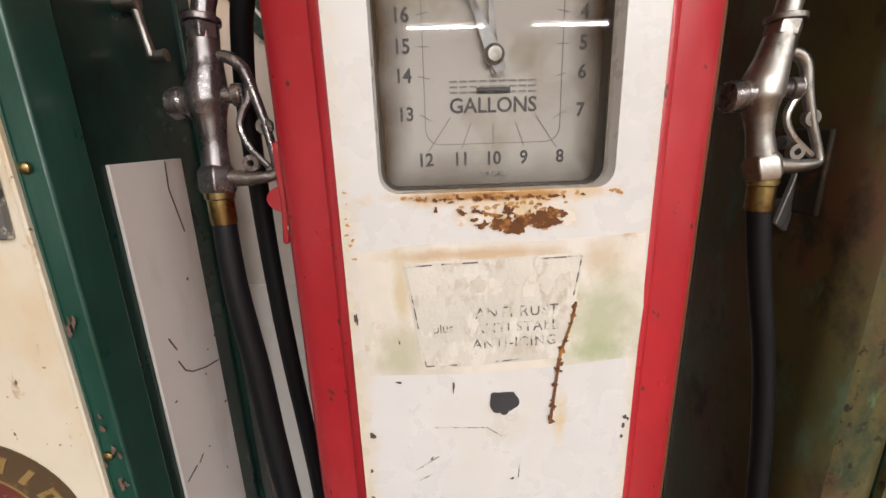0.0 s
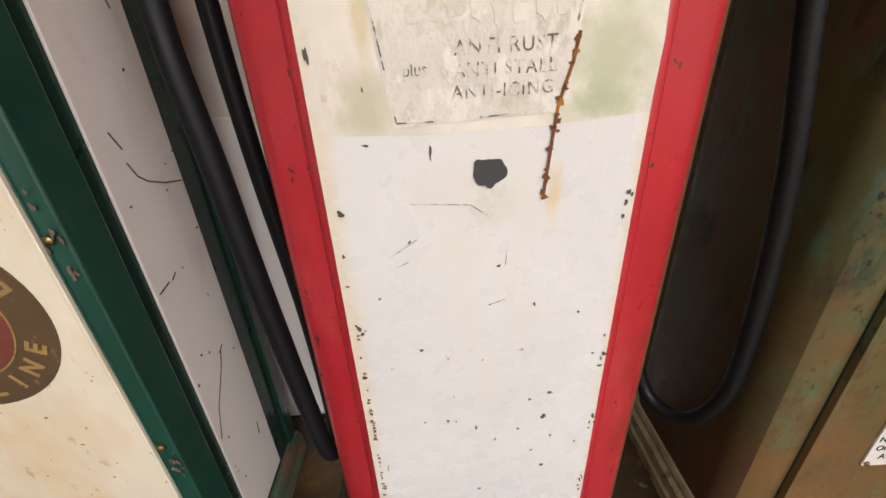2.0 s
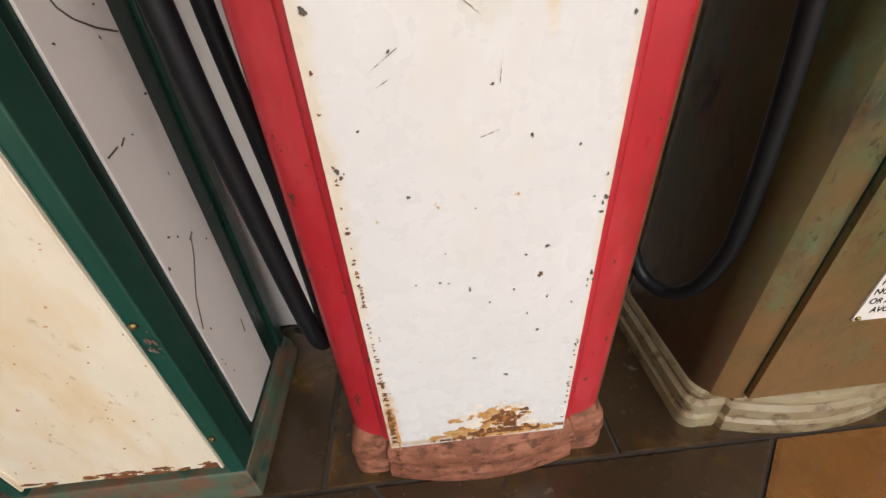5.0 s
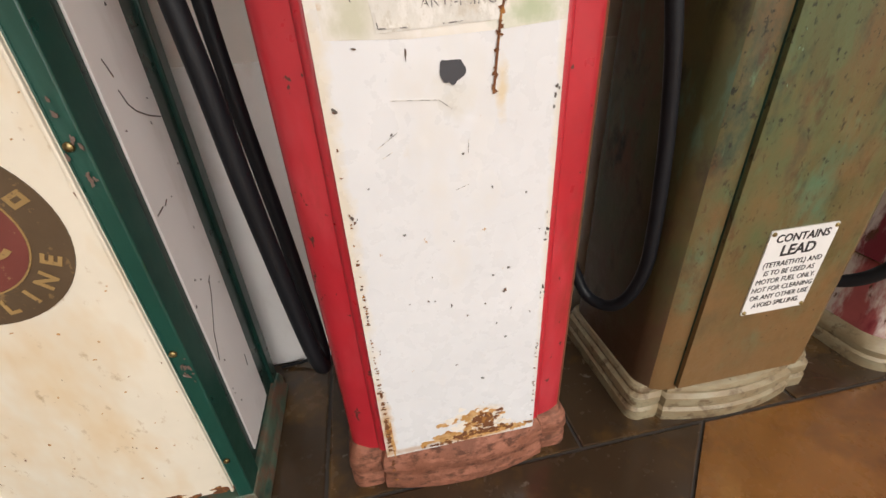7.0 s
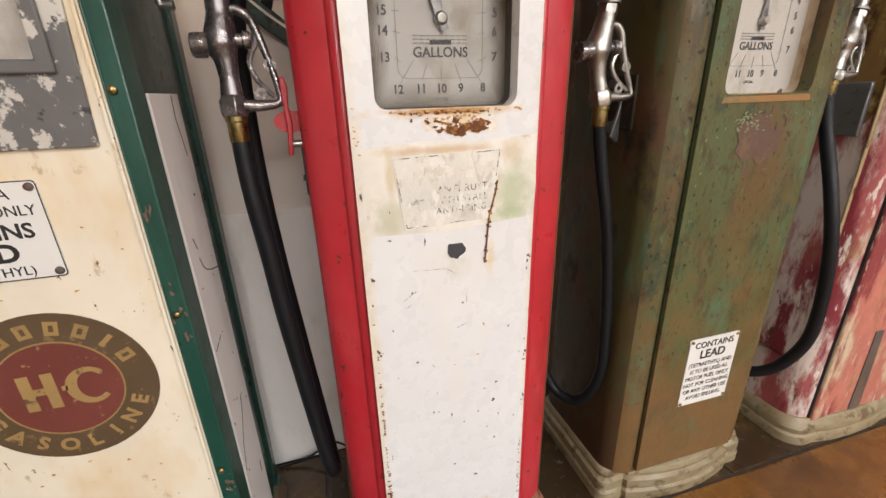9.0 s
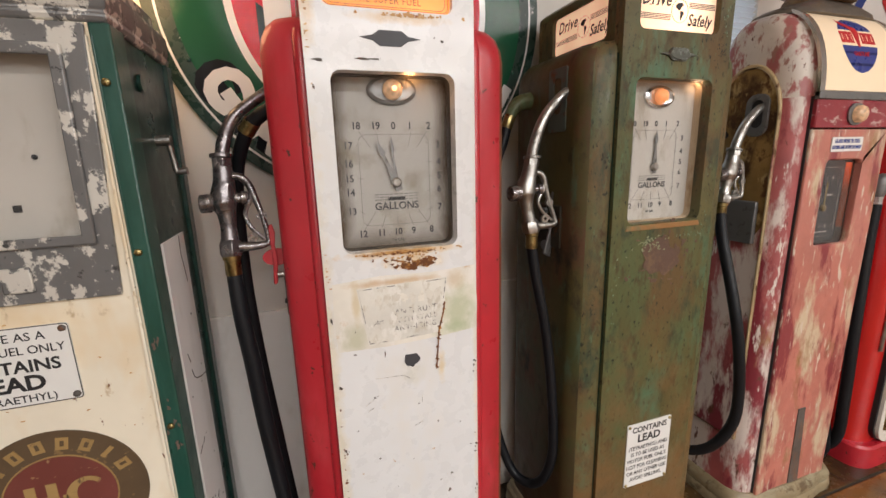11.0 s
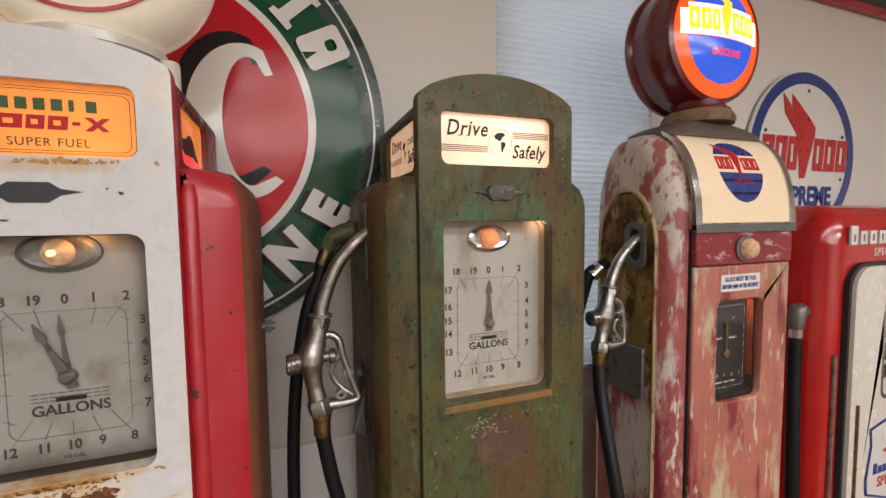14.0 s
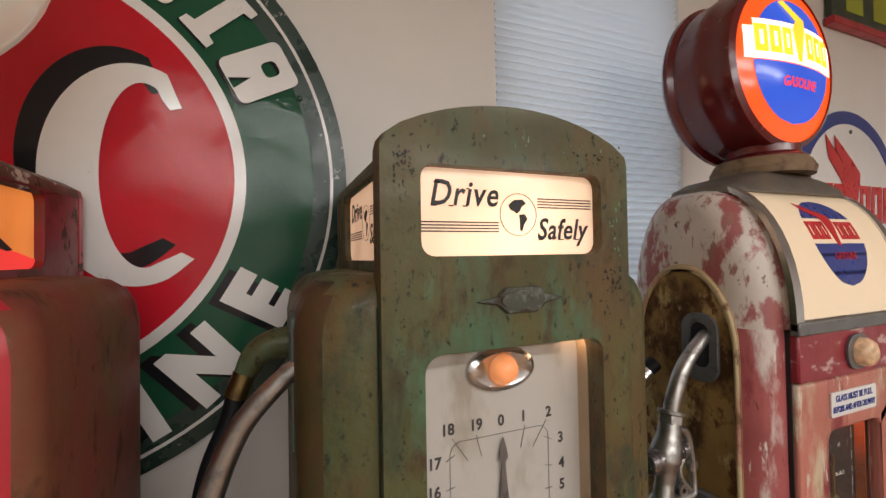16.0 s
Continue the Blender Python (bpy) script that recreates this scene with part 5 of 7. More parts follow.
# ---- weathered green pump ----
green_pump = clock_pump("gas_pump", 0.903, 0.445, "weathered green clock-face gas pump with a lit Drive Safely sign", GREEN_PATINA, GREEN_PATINA, GREEN_TAN, "tan moulded foot", 0.013, 0.171, DIAL_FACE, "peach", [(0, 0.092, 0.0055)], True, STEPS_G, 0.272, 0.0, GREEN_SHADED_SIDE, -1)
gp = green_pump
pane = part("sign_glass", slab(nb(), rrect(-0.130, 0.130, 1.606, 1.720, 0.018), 0.016, 0.020), LIT_PEACH, gp, "cream sign glass lit from behind")
drive_safely(pane, 1.613, 1.713, (-0.122, 0.122), 0.0156)
em = part("emblem", slab(nb(), [(-0.062, 1.560), (-0.034, 1.565), (-0.024, 1.575), (0.024, 1.575), (0.034, 1.565), (0.062, 1.560), (0.034, 1.555), (0.022, 1.545), (-0.022, 1.545), (-0.034, 1.555)], -0.004, 0.0), DULL_PLATE, gp, "dull grey winged emblem plate", 0.002)
part("emblem_boss", slab(nb(), ellipse(0, 1.560, 0.030, 0.011), -0.006, -0.004), DULL_PLATE, em)
rng = random.Random(9)
bm = nb()
blob(bm, rng, -0.002, 1.045, 0.062, 0.052, 0.0, 0.22, 0.0007, 40)
for i in range(40):
    blob(bm, rng, rng.gauss(-0.01, 0.05), rng.gauss(1.05, 0.05), rng.uniform(0.002, 0.009), rng.uniform(0.002, 0.008), 0.0, 0.5, 0.0006, 11)
part("rust_patch", bm, worn("brown_rust_patch", (0.105, 0.058, 0.040), [((0.15, 0.09, 0.05), (40, 40, 40), 0.5, 0.66, 6, 0.7)], 0.7, 0.1, 0, 0.25, 90), gp, "brown rust patch below the dial")
bm = nb()
for i in range(46):
    blob(bm, rng, rng.gauss(-0.045, 0.025), rng.gauss(1.085, 0.012), rng.uniform(0.0015, 0.004), rng.uniform(0.001, 0.003), -0.0007, 0.5, 0.0006, 9)
part("flaked_paint", bm, worn("pale_green_flakes", (0.21, 0.23, 0.13), (), 0.6, 0.1, 0, 0.3, 120), gp, "pale flaked paint")
bm = nb()
for cx, cz, sx, sz, n, k in ((-0.135, 1.715, 0.020, 0.016, 90, 0.0022), (0.145, 1.575, 0.012, 0.03, 46, 0.0022), (0.12, 1.735, 0.03, 0.010, 30, 0.0020), (-0.145, 1.55, 0.012, 0.05, 26, 0.0018), (0.148, 1.30, 0.010, 0.12, 40, 0.0020), (-0.148, 1.25, 0.010, 0.14, 36, 0.0020), (0.0, 0.85, 0.09, 0.15, 60, 0.0020), (0.02, 0.25, 0.08, 0.07, 30, 0.0020)):
    for i in range(n):
        x, z = max(-0.155, min(0.155, cx + rng.gauss(0, sx))), min(cz + rng.gauss(0, sz * 0.7), 1.750)
        if abs(x) > 0.133 or 1.525 < z < 1.595 or z > 1.728 or (z < 1.11 and i % 3 == 0):
            blob(bm, rng, x, z, k * rng.uniform(0.2, 0.95), k * rng.uniform(0.2, 0.95), 0.0, 0.5, 0.0005, 8)
tagged(part("paint_pit", bm, worn("dark_pitted_metal", (0.020, 0.020, 0.014), [((0.06, 0.03, 0.015), (60, 60, 60), 0.5, 0.62, 5, 0.8)], 0.7, 0.1, 0, 0.2, 120), gp, "dark pits in the green paint"), kind="stuff")
bm = nb()
for cx, cz, sx, sz, n in ((0.06, 1.748, 0.06, 0.006, 10), (0.150, 1.64, 0.006, 0.06, 12), (0.150, 1.18, 0.006, 0.10, 12), (-0.150, 0.95, 0.008, 0.12, 12), (0.10, 1.10, 0.035, 0.008, 14)):
    for i in range(n):
        blob(bm, rng, max(-0.158, min(0.158, cx + rng.gauss(0, sx))), cz + rng.gauss(0, sz * 0.7), rng.uniform(0.0006, 0.002), rng.uniform(0.001, 0.0036), 0.0, 0.5, 0.0005, 10)
tagged(part("worn_spot", bm, worn("pale_turquoise_wear", (0.12, 0.18, 0.11), [((0.20, 0.24, 0.14), (50, 50, 50), 0.5, 0.62, 5, 0.6)], 0.5, 0.1, 0, 0.2, 90), gp, "pale turquoise worn spots"), kind="stuff")
blade = worn("ochre_lip_paint", (0.28, 0.14, 0.045), [((0.13, 0.13, 0.06), (16, 16, 16), 0.48, 0.62, 6, 0.6)], 0.55, 0.1, 0, 0.15, 90)
part("dial_lip", slab(nb(), [(-0.128, 1.124), (0.126, 1.124), (0.122, 1.1385), (-0.124, 1.1385)], -0.0018, 0.004), blade, gp, "ochre rusted lip under the dial", 0.002)
# lead warning plate
pl = part("warning_plate", slab(nb(), rrect(-0.070, 0.094, 0.324, 0.538, 0.004), -0.0035, -0.0005), WHITE_PORCELAIN, gp, "white enamel warning plate with black letters")
words(pl, INK, "black warning words", [("CONTAINS", 0.012, -0.004, 0.517, 0.0262, 0.98, 0, 0, 0.0004, {}), ("LEAD", 0.012, -0.004, 0.486, 0.036, 1.0, 0, 0, 0.0008, {})]
      + [(line, 0.012, -0.004, 0.455 - 0.0215 * i, 0.0185, 0.88, {}) for i, line in enumerate(("(TETRAETHYL) AND", "IS TO BE USED AS", "MOTOR FUEL ONLY.", "NOT FOR CLEANING", "OR ANY OTHER USE", "AVOID SPILLING."))])
bm = nb()
for x in (-0.063, 0.087):
    for z in (0.331, 0.531):
        rivet(bm, x, -0.0035, z, 0.005)
pieces("rivet", bm, BRASS, pl, "small brass rivets")
# left side: nozzle plate, lever box, nozzle, hose
part("nozzle_plate", slab(nb(), rrect(0.095, 0.175, 1.385, 1.545, 0.008), -0.004, 0.004, [rrect(0.118, 0.152, 1.43, 1.52, 0.012)], pose(-0.252, 0, 0, 0, 0, 90)), worn("teal_grey_plate", (0.08, 0.11, 0.095), [(RUST, (20, 20, 20), 0.6, 0.7, 6, 0.8)], 0.5, 0.1, 0.2, 0.2, 60), gp, "grey-green nozzle seat plate", 0.003)
# black sheet for the dark of the seat hole
part("nozzle_seat", box(nb(), -0.2505, -0.2495, 0.115, 0.155, 1.425, 1.525), INK, gp)
X, Y = -0.348, 0.110
nozzle_along(gp, -0.351, 0.090, 1.312, 1.130, [(-0.341, 0.104, 1.350), (-0.312, 0.104, 1.420), (-0.270, 0.101, 1.468), (-0.246, 0.100, 1.486)], NICKEL, 1, (0.004, 0.012), -0.016)
lv = part("switch_lever", slab(nb(), [(-0.015, -0.10), (0.012, -0.115), (0.030, -0.03), (0.036, 0.04), (0.030, 0.07), (0.018, 0.07), (0.020, 0.02), (0.008, -0.04)], -0.004, 0.004, (), pose(-0.272, 0.14, 1.155, 0, 0, 18)), STEEL_GREY, gp, "grey cast switch lever", 0.002)
part("pivot", tube(nb(), [(-0.250, 0.155, 1.075), (-0.275, 0.150, 1.075)], 0.014, 14, 1), STEEL_GREY, lv)
part("pivot", tube(nb(), [(-0.250, 0.170, 1.170), (-0.272, 0.165, 1.170)], 0.010, 14, 1), STEEL_GREY, lv)
# recess behind the lever drawn as a plate, its shade put into the colour
part("switch_box", box(nb(), -0.259, -0.250, 0.10, 0.21, 1.07, 1.19), worn("shaded_rusty_plate", (0.030, 0.024, 0.014), [(RUST, (24, 24, 24), 0.55, 0.66, 6, 0.8)], 0.6, 0.1, 0.2, 0.2, 60), gp, "dark rusty plate standing in for a shaded recess", 0.004)
hose(gp, [(-0.351, 0.090, 1.09), (-0.336, 0.088, 1.0), (-0.306, 0.086, 0.86), (-0.284, 0.085, 0.71), (-0.269, 0.085, 0.54), (-0.266, 0.090, 0.42), (-0.282, 0.115, 0.325), (-0.310, 0.160, 0.285), (-0.345, 0.215, 0.32), (-0.385, 0.255, 0.50), (-0.408, 0.265, 0.80), (-0.400, 0.270, 1.08), (-0.37, 0.275, 1.28), (-0.338, 0.280, 1.37), (-0.328, 0.282, 1.41)], 0.0145)
part("hose_coupling", tube(nb(), [(-0.329, 0.282, 1.405), (-0.316, 0.282, 1.44)], 0.017, 10, 1), BRASS, gp, "brass hose coupling")
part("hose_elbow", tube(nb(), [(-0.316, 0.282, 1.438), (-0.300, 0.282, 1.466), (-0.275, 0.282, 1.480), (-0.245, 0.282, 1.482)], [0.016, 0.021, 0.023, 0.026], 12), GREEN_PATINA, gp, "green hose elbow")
part("door_seam", box(nb(), -0.1725, -0.1695, 0.0105, 0.034, 0.12, 1.56), GREEN_DARK, gp)

# ---- streaked red pump with a lit globe ----
red_pump = thing("gas_pump", pose(1.640, 0.452, 0), "faded red and white streaked gas pump with a lit globe", "gas pump", "vintage gas pumps")
rp = red_pump


def bulge_ring(hw_f, hw, y_full, y_back, z, off=0.0):
    half = []
    for i in range(8):
        t = radians(90 * i / 7)
        half.append((hw_f + (hw - hw_f) * math.sin(t), 0.016 + (y_full - 0.016) * (1 - math.cos(t))))
    for i in range(6):
        t = radians(90 * i / 5)
        half.append((hw - 0.09 + 0.09 * math.cos(t), y_back - 0.09 + 0.09 * math.sin(t)))
    half = [(hw_f - 0.004, 0.060)] + half
    pts = [(x - off if x > hw_f else x, y, z) for x, y in half]
    return pts + [(-x, y, zz) for x, y, zz in pts[::-1]]


HWF, HWR = 0.188, 0.248
# side profile of the rounded top: depth and height of the front curve and the back curve
rings = [bulge_ring(HWF, HWR, 0.085, 0.33, z) for z in (0.085, 0.6, 1.10, 1.36, 1.475)]
part("body", loft(nb(), rings), STREAKED_RED, rp, "streaked sheet-metal body with rounded corners")
prof = []
for i in range(9):
    t = radians(90 * i / 8)
    prof.append((0.004 + 0.135 * (1 - math.cos(t)), 1.475 + 0.262 * math.sin(t) ** 0.9))
for i in range(9):
    t = radians(90 - 90 * i / 8)
    prof.append((0.33 - 0.13 * (1 - math.cos(t)), 1.475 + 0.262 * math.sin(t) ** 0.9))
def plan_insets(ax):
    """How far the plan has rounded away at the front and back, at a distance ax from the middle."""
    if ax <= HWF:
        return 0.0, 0.0
    q = min(1.0, (ax - HWF) / (HWR - HWF))
    f = 0.012 + 0.069 * (1 - math.cos(math.asin(q)))
    k = max(0.0, (ax - (HWR - 0.09)) / 0.09)
    return f, 0.09 * (1 - math.sqrt(max(0.0, 1 - k * k)))


top_rings = []
XS = (0.248, 0.2465, 0.241, 0.230, 0.214, 0.200, 0.190, 0.186)
for x in [-q for q in XS] + list(XS[::-1]):
    fi, bi = plan_insets(abs(x))
    sc = 1.0 - 0.14 * (1 - math.sqrt(max(0.0, 1 - ((abs(x) - 0.186) / 0.0622) ** 2)))
    top_rings.append([(x, 0.004 + fi + (y - 0.004) / 0.326 * (0.326 - fi - bi), 1.475 + (z - 1.475) * sc) for y, z in prof])
part("rounded_top", loft(nb(), top_rings), STREAKED_HEAD, rp, "rounded pump head in white and red streaks")
# front door panel below, maroon band above it
win = rrect(-0.096, 0.078, 1.012, 1.286, 0.02)
part("door", slab(nb(), [(-HWF + 0.004, 0.082), (HWF - 0.004, 0.082), (HWF - 0.004, 1.380), (-HWF + 0.004, 1.380)], 0.0, 0.020, [win]), STREAKED_DOOR, rp, "faded salmon red door with a small window", 0.006, 3)
part("band", slab(nb(), [(-HWF + 0.002, 1.384), (HWF - 0.002, 1.384), (HWF - 0.002, 1.468), (-HWF + 0.002, 1.468)], -0.003, 0.020), MAROON, rp, "maroon band under the lit panel", 0.004)
part("seam", box(nb(), -HWF + 0.001, -HWF + 0.0035, 0.009, 0.02, 0.09, 1.47), INK, rp)
part("seam", box(nb(), HWF - 0.0035, HWF - 0.001, 0.009, 0.02, 0.09, 1.47), INK, rp)


# curved lit panel with chrome frame
def curve_at(u, lift=0.0):
    t = radians(90 * u)
    return (0.004 + 0.135 * (1 - math.cos(t)) - lift * math.cos(t), 1.475 + 0.262 * math.sin(t) ** 0.9 + lift * math.sin(t))


def curved_sheet(bm, x0, x1, u0, u1, lift, thick, n=10):
    a = [curve_at(u0 + (u1 - u0) * i / n, lift) for i in range(n + 1)]
    b = [curve_at(u0 + (u1 - u0) * i / n, lift - thick) for i in range(n + 1)]
    ring = a + b[::-1]
    return loft(bm, [[(x0, y, z) for y, z in ring], [(x1, y, z) for y, z in ring]])


lit_panel = part("lit_panel", curved_sheet(nb(), -HWF + 0.016, HWF - 0.016, 0.03, 0.80, 0.006, 0.004), LIT_CREAM, rp, "curved cream glass panel lit from within")
part("chrome_frame", curved_sheet(nb(), -HWF - 0.004, -HWF + 0.018, 0.0, 0.84, 0.010, 0.010), CHROME, rp, "curved chrome side strip")
part("chrome_frame", curved_sheet(nb(), HWF - 0.018, HWF + 0.004, 0.0, 0.84, 0.010, 0.010), CHROME, rp, "curved chrome side strip")
part("chrome_sill", slab(nb(), [(-HWF - 0.004, 1.466), (HWF + 0.004, 1.466), (HWF + 0.004, 1.489), (-HWF - 0.004, 1.489)], -0.009, 0.006), STEEL_GREY, rp, "grey metal sill", 0.002)


def bend_onto_curve(bm, z_lo, z_hi, u_lo, u_hi, lift):
    """Flat shapes drawn upright are laid onto the curved panel."""
    for v in bm.verts:
        u = u_lo + (u_hi - u_lo) * (v.co.z - z_lo) / (z_hi - z_lo)
        y, z = curve_at(u, lift - v.co.y)
        v.co.y, v.co.z = y, z


def fine_disc_part(x, z, r, z_min, z_max, n=14):
    """Half disc as level strips, so that it can be bent."""
    bm = nb()
    for i in range(n):
        a, b = z_min + (z_max - z_min) * i / n, z_min + (z_max - z_min) * (i + 1) / n
        ha, hb = math.sqrt(max(0.0, r * r - (a - z) ** 2)), math.sqrt(max(0.0, r * r - (b - z) ** 2))
        if max(ha, hb) > 0.001:
            slab(bm, [(x - max(ha, 0.001), a), (x + max(ha, 0.001), a), (x + max(hb, 0.001), b), (x - max(hb, 0.001), b)], -0.0006, 0.0)
    bmesh.ops.remove_doubles(bm, verts=bm.verts, dist=0.0002)
    return bm


bm = fine_disc_part(0.0, 0.0, 0.085, -0.085, -0.018)
bend_onto_curve(bm, -0.115, 0.115, 0.05, 0.76, 0.0062)
part("blue_half_disc", bm, SIGN_BLUE, lit_panel, "blue lower half of a round badge")
bm = fine_disc_part(0.0, 0.0, 0.085, 0.034, 0.085)
bend_onto_curve(bm, -0.115, 0.115, 0.05, 0.76, 0.0062)
part("blue_cap", bm, SIGN_BLUE, lit_panel, "blue upper part of a round badge")
bm = nb()
for i, (x, w) in enumerate(((-0.082, 0.020), (-0.060, 0.019), (-0.039, 0.016), (0.014, 0.018), (0.034, 0.020), (0.056, 0.021))):
    slab(bm, [(x, -0.010), (x + w, -0.010), (x + w, 0.008), (x + w, 0.026), (x, 0.026), (x, 0.008)], -0.0006, 0.0, [[(x + w * 0.36, -0.002), (x + w * 0.64, -0.002), (x + w * 0.64, 0.018), (x + w * 0.36, 0.018)]])
slab(bm, [(-0.008, -0.022), (0.000, -0.022), (0.010, 0.026), (0.004, 0.040), (-0.02, 0.050), (-0.07, 0.075), (-0.058, 0.052), (-0.028, 0.036), (-0.020, 0.026)], -0.0012, -0.0006)
bend_onto_curve(bm, -0.115, 0.115, 0.05, 0.76, 0.0066)
pieces("red_wing_mark", bm, SCARLET_INK, lit_panel, "red block row and wing shape")
bm = nb()
letters(bm, "GASOLINE", 0.0, -0.0004, -0.040, 0.017, 0.9, 0, 0.15)
bend_onto_curve(bm, -0.115, 0.115, 0.05, 0.76, 0.0072)
part("lettering", bm, SCARLET_INK, lit_panel, "small red word")
# lamp, plate, window, strip
lb = part("lamp_bezel", slab(nb(), rrect(-0.046, 0.028, 1.392, 1.456, 0.028), -0.009, -0.003, ), STEEL_GREY, rp, "rounded grey lamp bezel", 0.003)
part("lamp_lens", lathe(nb(), [(0.026, -0.009), (0.026, -0.018), (0.021, -0.027), (0.010, -0.032), (0.0, -0.033)], (-0.006, 0, 1.424), "y", 24), LENS, lb, "clear ribbed lamp lens")
part("bulb", lathe(nb(), [(0.008, -0.009), (0.009, -0.014), (0.0, -0.019)], (-0.008, 0, 1.424), "y", 12), BULB_ORANGE, lb, "glowing bulb behind the lens")
wpz = part("instruction_plate", slab(nb(), rrect(-0.093, 0.056, 1.312, 1.356, 0.004), -0.003, -0.0004), WHITE_PORCELAIN, rp, "small white plate with blue letters")
words(wpz, SIGN_BLUE, "blue words on the plate", [
    ("GLASS MUST BE FULL", -0.019, -0.0034, 1.3435, 0.0165, 0.78, 0, 0, 0.0004, {}),
    ("BEFORE AND AFTER DELIVERY", -0.019, -0.0034, 1.3245, 0.0150, 0.68, 0, 0, 0.0004, {})])
bm = nb()
slab(bm, rrect(-0.100, 0.082, 1.008, 1.290, 0.022), 0.0205, 0.048, [rrect(-0.095, 0.077, 1.013, 1.285, 0.019)])
part("window_well", bm, worn("dark_window_well", (0.035, 0.022, 0.018), (), 0.5), rp)
wd = part("dial", box(nb(), -0.098, 0.080, 0.042, 0.0455, 1.010, 1.288), DIAL_BLACK, rp, "black gallon dial")
bm = nb()
slab(bm, rrect(-0.085, 0.067, 1.030, 1.262, 0.010), 0.0412, 0.042, [rrect(-0.0838, 0.0658, 1.0312, 1.2608, 0.009)])
for i in range(5):
    letters(bm, str(i + 1), -0.068 + 0.030 * i, 0.0415, 1.225, 0.016)
    letters(bm, str(9 - i), -0.068 + 0.030 * i, 0.0415, 1.065, 0.016)
bar(bm, -0.05, -0.022, 1.168, 1.174, 0.042)
bar(bm, 0.006, 0.036, 1.168, 1.174, 0.042)
bar(bm, -0.055, 0.035, 1.044, 1.048, 0.042)
part("figures", bm, FADED_INK, wd, "faded pale dial figures")
bm = nb()
slab(bm, [(-0.0115, 1.128), (-0.0065, 1.128), (-0.006, 1.19), (-0.004, 1.204), (-0.009, 1.216), (-0.014, 1.204), (-0.012, 1.19)], 0.036, 0.038)
lathe(bm, [(0.011, 0.0), (0.011, -0.008), (0.004, -0.011), (0.0, -0.0112)], (-0.009, 0.042, 1.128), "y", 18)
part("needle", bm, BRASS, wd, "small brass needle")
# the jamb is no lamp: orange-red light falling on it is put into emission
part("lit_jamb", box(nb(), 0.0735, 0.0768, 0.024, 0.040, 1.06, 1.276), JAMB_GLOW, wd, "window jamb with orange-red light put into its colour")
g = part("window_glass", slab(nb(), rrect(-0.0955, 0.0775, 1.0125, 1.2855, 0.0195), 0.012, 0.0145), CLEAR, rp, "clear window glass")
g.visible_shadow = False
part("bare_strip", slab(nb(), [(-0.018, 0.088), (0.036, 0.088), (0.010, 0.405), (-0.026, 0.405)], -0.003, 0.0), worn("bare_grey_metal_strip", (0.10, 0.085, 0.075), [((0.2, 0.10, 0.06), (20, 20, 8), 0.55, 0.7, 5, 0.6)], 0.5), rp, "dark vertical bare metal strip", 0.001)
# arched recess on the side with nozzle seat
for s in (-1,):
    ar = [(0.054, 0.30), (0.266, 0.30), (0.266, 1.43)]
    for i in range(1, 16):
        t = radians(180 * i / 16)
        ar.append((0.160 + 0.106 * math.cos(t), 1.43 + 0.160 * math.sin(t)))
    ar.append((0.054, 1.43))
    part("side_panel", slab(nb(), ar, -0.003, 0.003, (), pose(s * (HWR + 0.002), 0, 0, 0, 0, 90)), OCHRE, rp, "ochre worn arched side panel", 0.002)
    lower = [(0.056, 0.301), (0.264, 0.301), (0.264, 0.98), (0.21, 1.03), (0.17, 1.00), (0.14, 1.06), (0.10, 1.02), (0.056, 1.09)]
    part("lower_side_panel", slab(nb(), lower, -0.0015, 0.0015, (), pose(s * (HWR + 0.0048), 0, 0, 0, 0, 90)), STREAKED_RED, rp, "streaked pink lower part of the side panel")
    rim = [(a, b) for a, b in ar]
    rim_in = [(0.160 + (a - 0.160) * 0.93, 0.30 + (b - 0.30) * 0.99 if b > 0.31 else b) for a, b in ar]
    part("panel_rim", slab(nb(), rim, -0.006, 0.006, [rim_in], pose(s * (HWR + 0.003), 0, 0, 0, 0, 90)), TAN_RIM, rp, "raised edge of the side panel", 0.003)
    part("nozzle_plate", slab(nb(), rrect(0.086, 0.158, 1.366, 1.496, 0.030), -0.004, 0.004, [rrect(0.102, 0.142, 1.392, 1.478, 0.0195)], pose(s * (HWR + 0.008), 0, 0, 0, 0, 90)), STEEL_GREY, rp, "grey nozzle seat plate", 0.003)
    # the seat hole's shade, drawn as a black sheet
    part("nozzle_seat", box(nb(), -HWR - 0.0062, -HWR - 0.0052, 0.098, 0.146, 1.388, 1.482), INK, rp)
X, Y = -0.396, 0.098
nozzle_along(rp, X, Y, 1.318, 1.165, [(X + 0.052, Y + 0.012, 1.352), (X + 0.080, Y + 0.012, 1.405), (X + 0.128, Y + 0.012, 1.449), (X + 0.148, Y + 0.016, 1.455)], NICKEL, 1, (0.042, 0.012))
part("switch_box", box(nb(), -HWR - 0.02, -HWR - 0.005, 0.08, 0.20, 1.02, 1.16), STEEL_GREY, rp, "grey switch box", 0.004)
hose(rp, [(-0.396, 0.098, 1.13), (-0.410, 0.070, 1.05), (-0.430, 0.005, 0.90), (-0.424, -0.030, 0.75), (-0.396, -0.034, 0.56), (-0.396, -0.022, 0.44), (-0.425, 0.025, 0.335), (-0.465, 0.10, 0.30), (-0.470, 0.17, 0.38), (-0.42, 0.25, 0.75), (-0.37, 0.25, 1.10), (-0.33, 0.225, 1.33), (-0.297, 0.218, 1.362), (-0.27, 0.215, 1.38)], 0.0165)
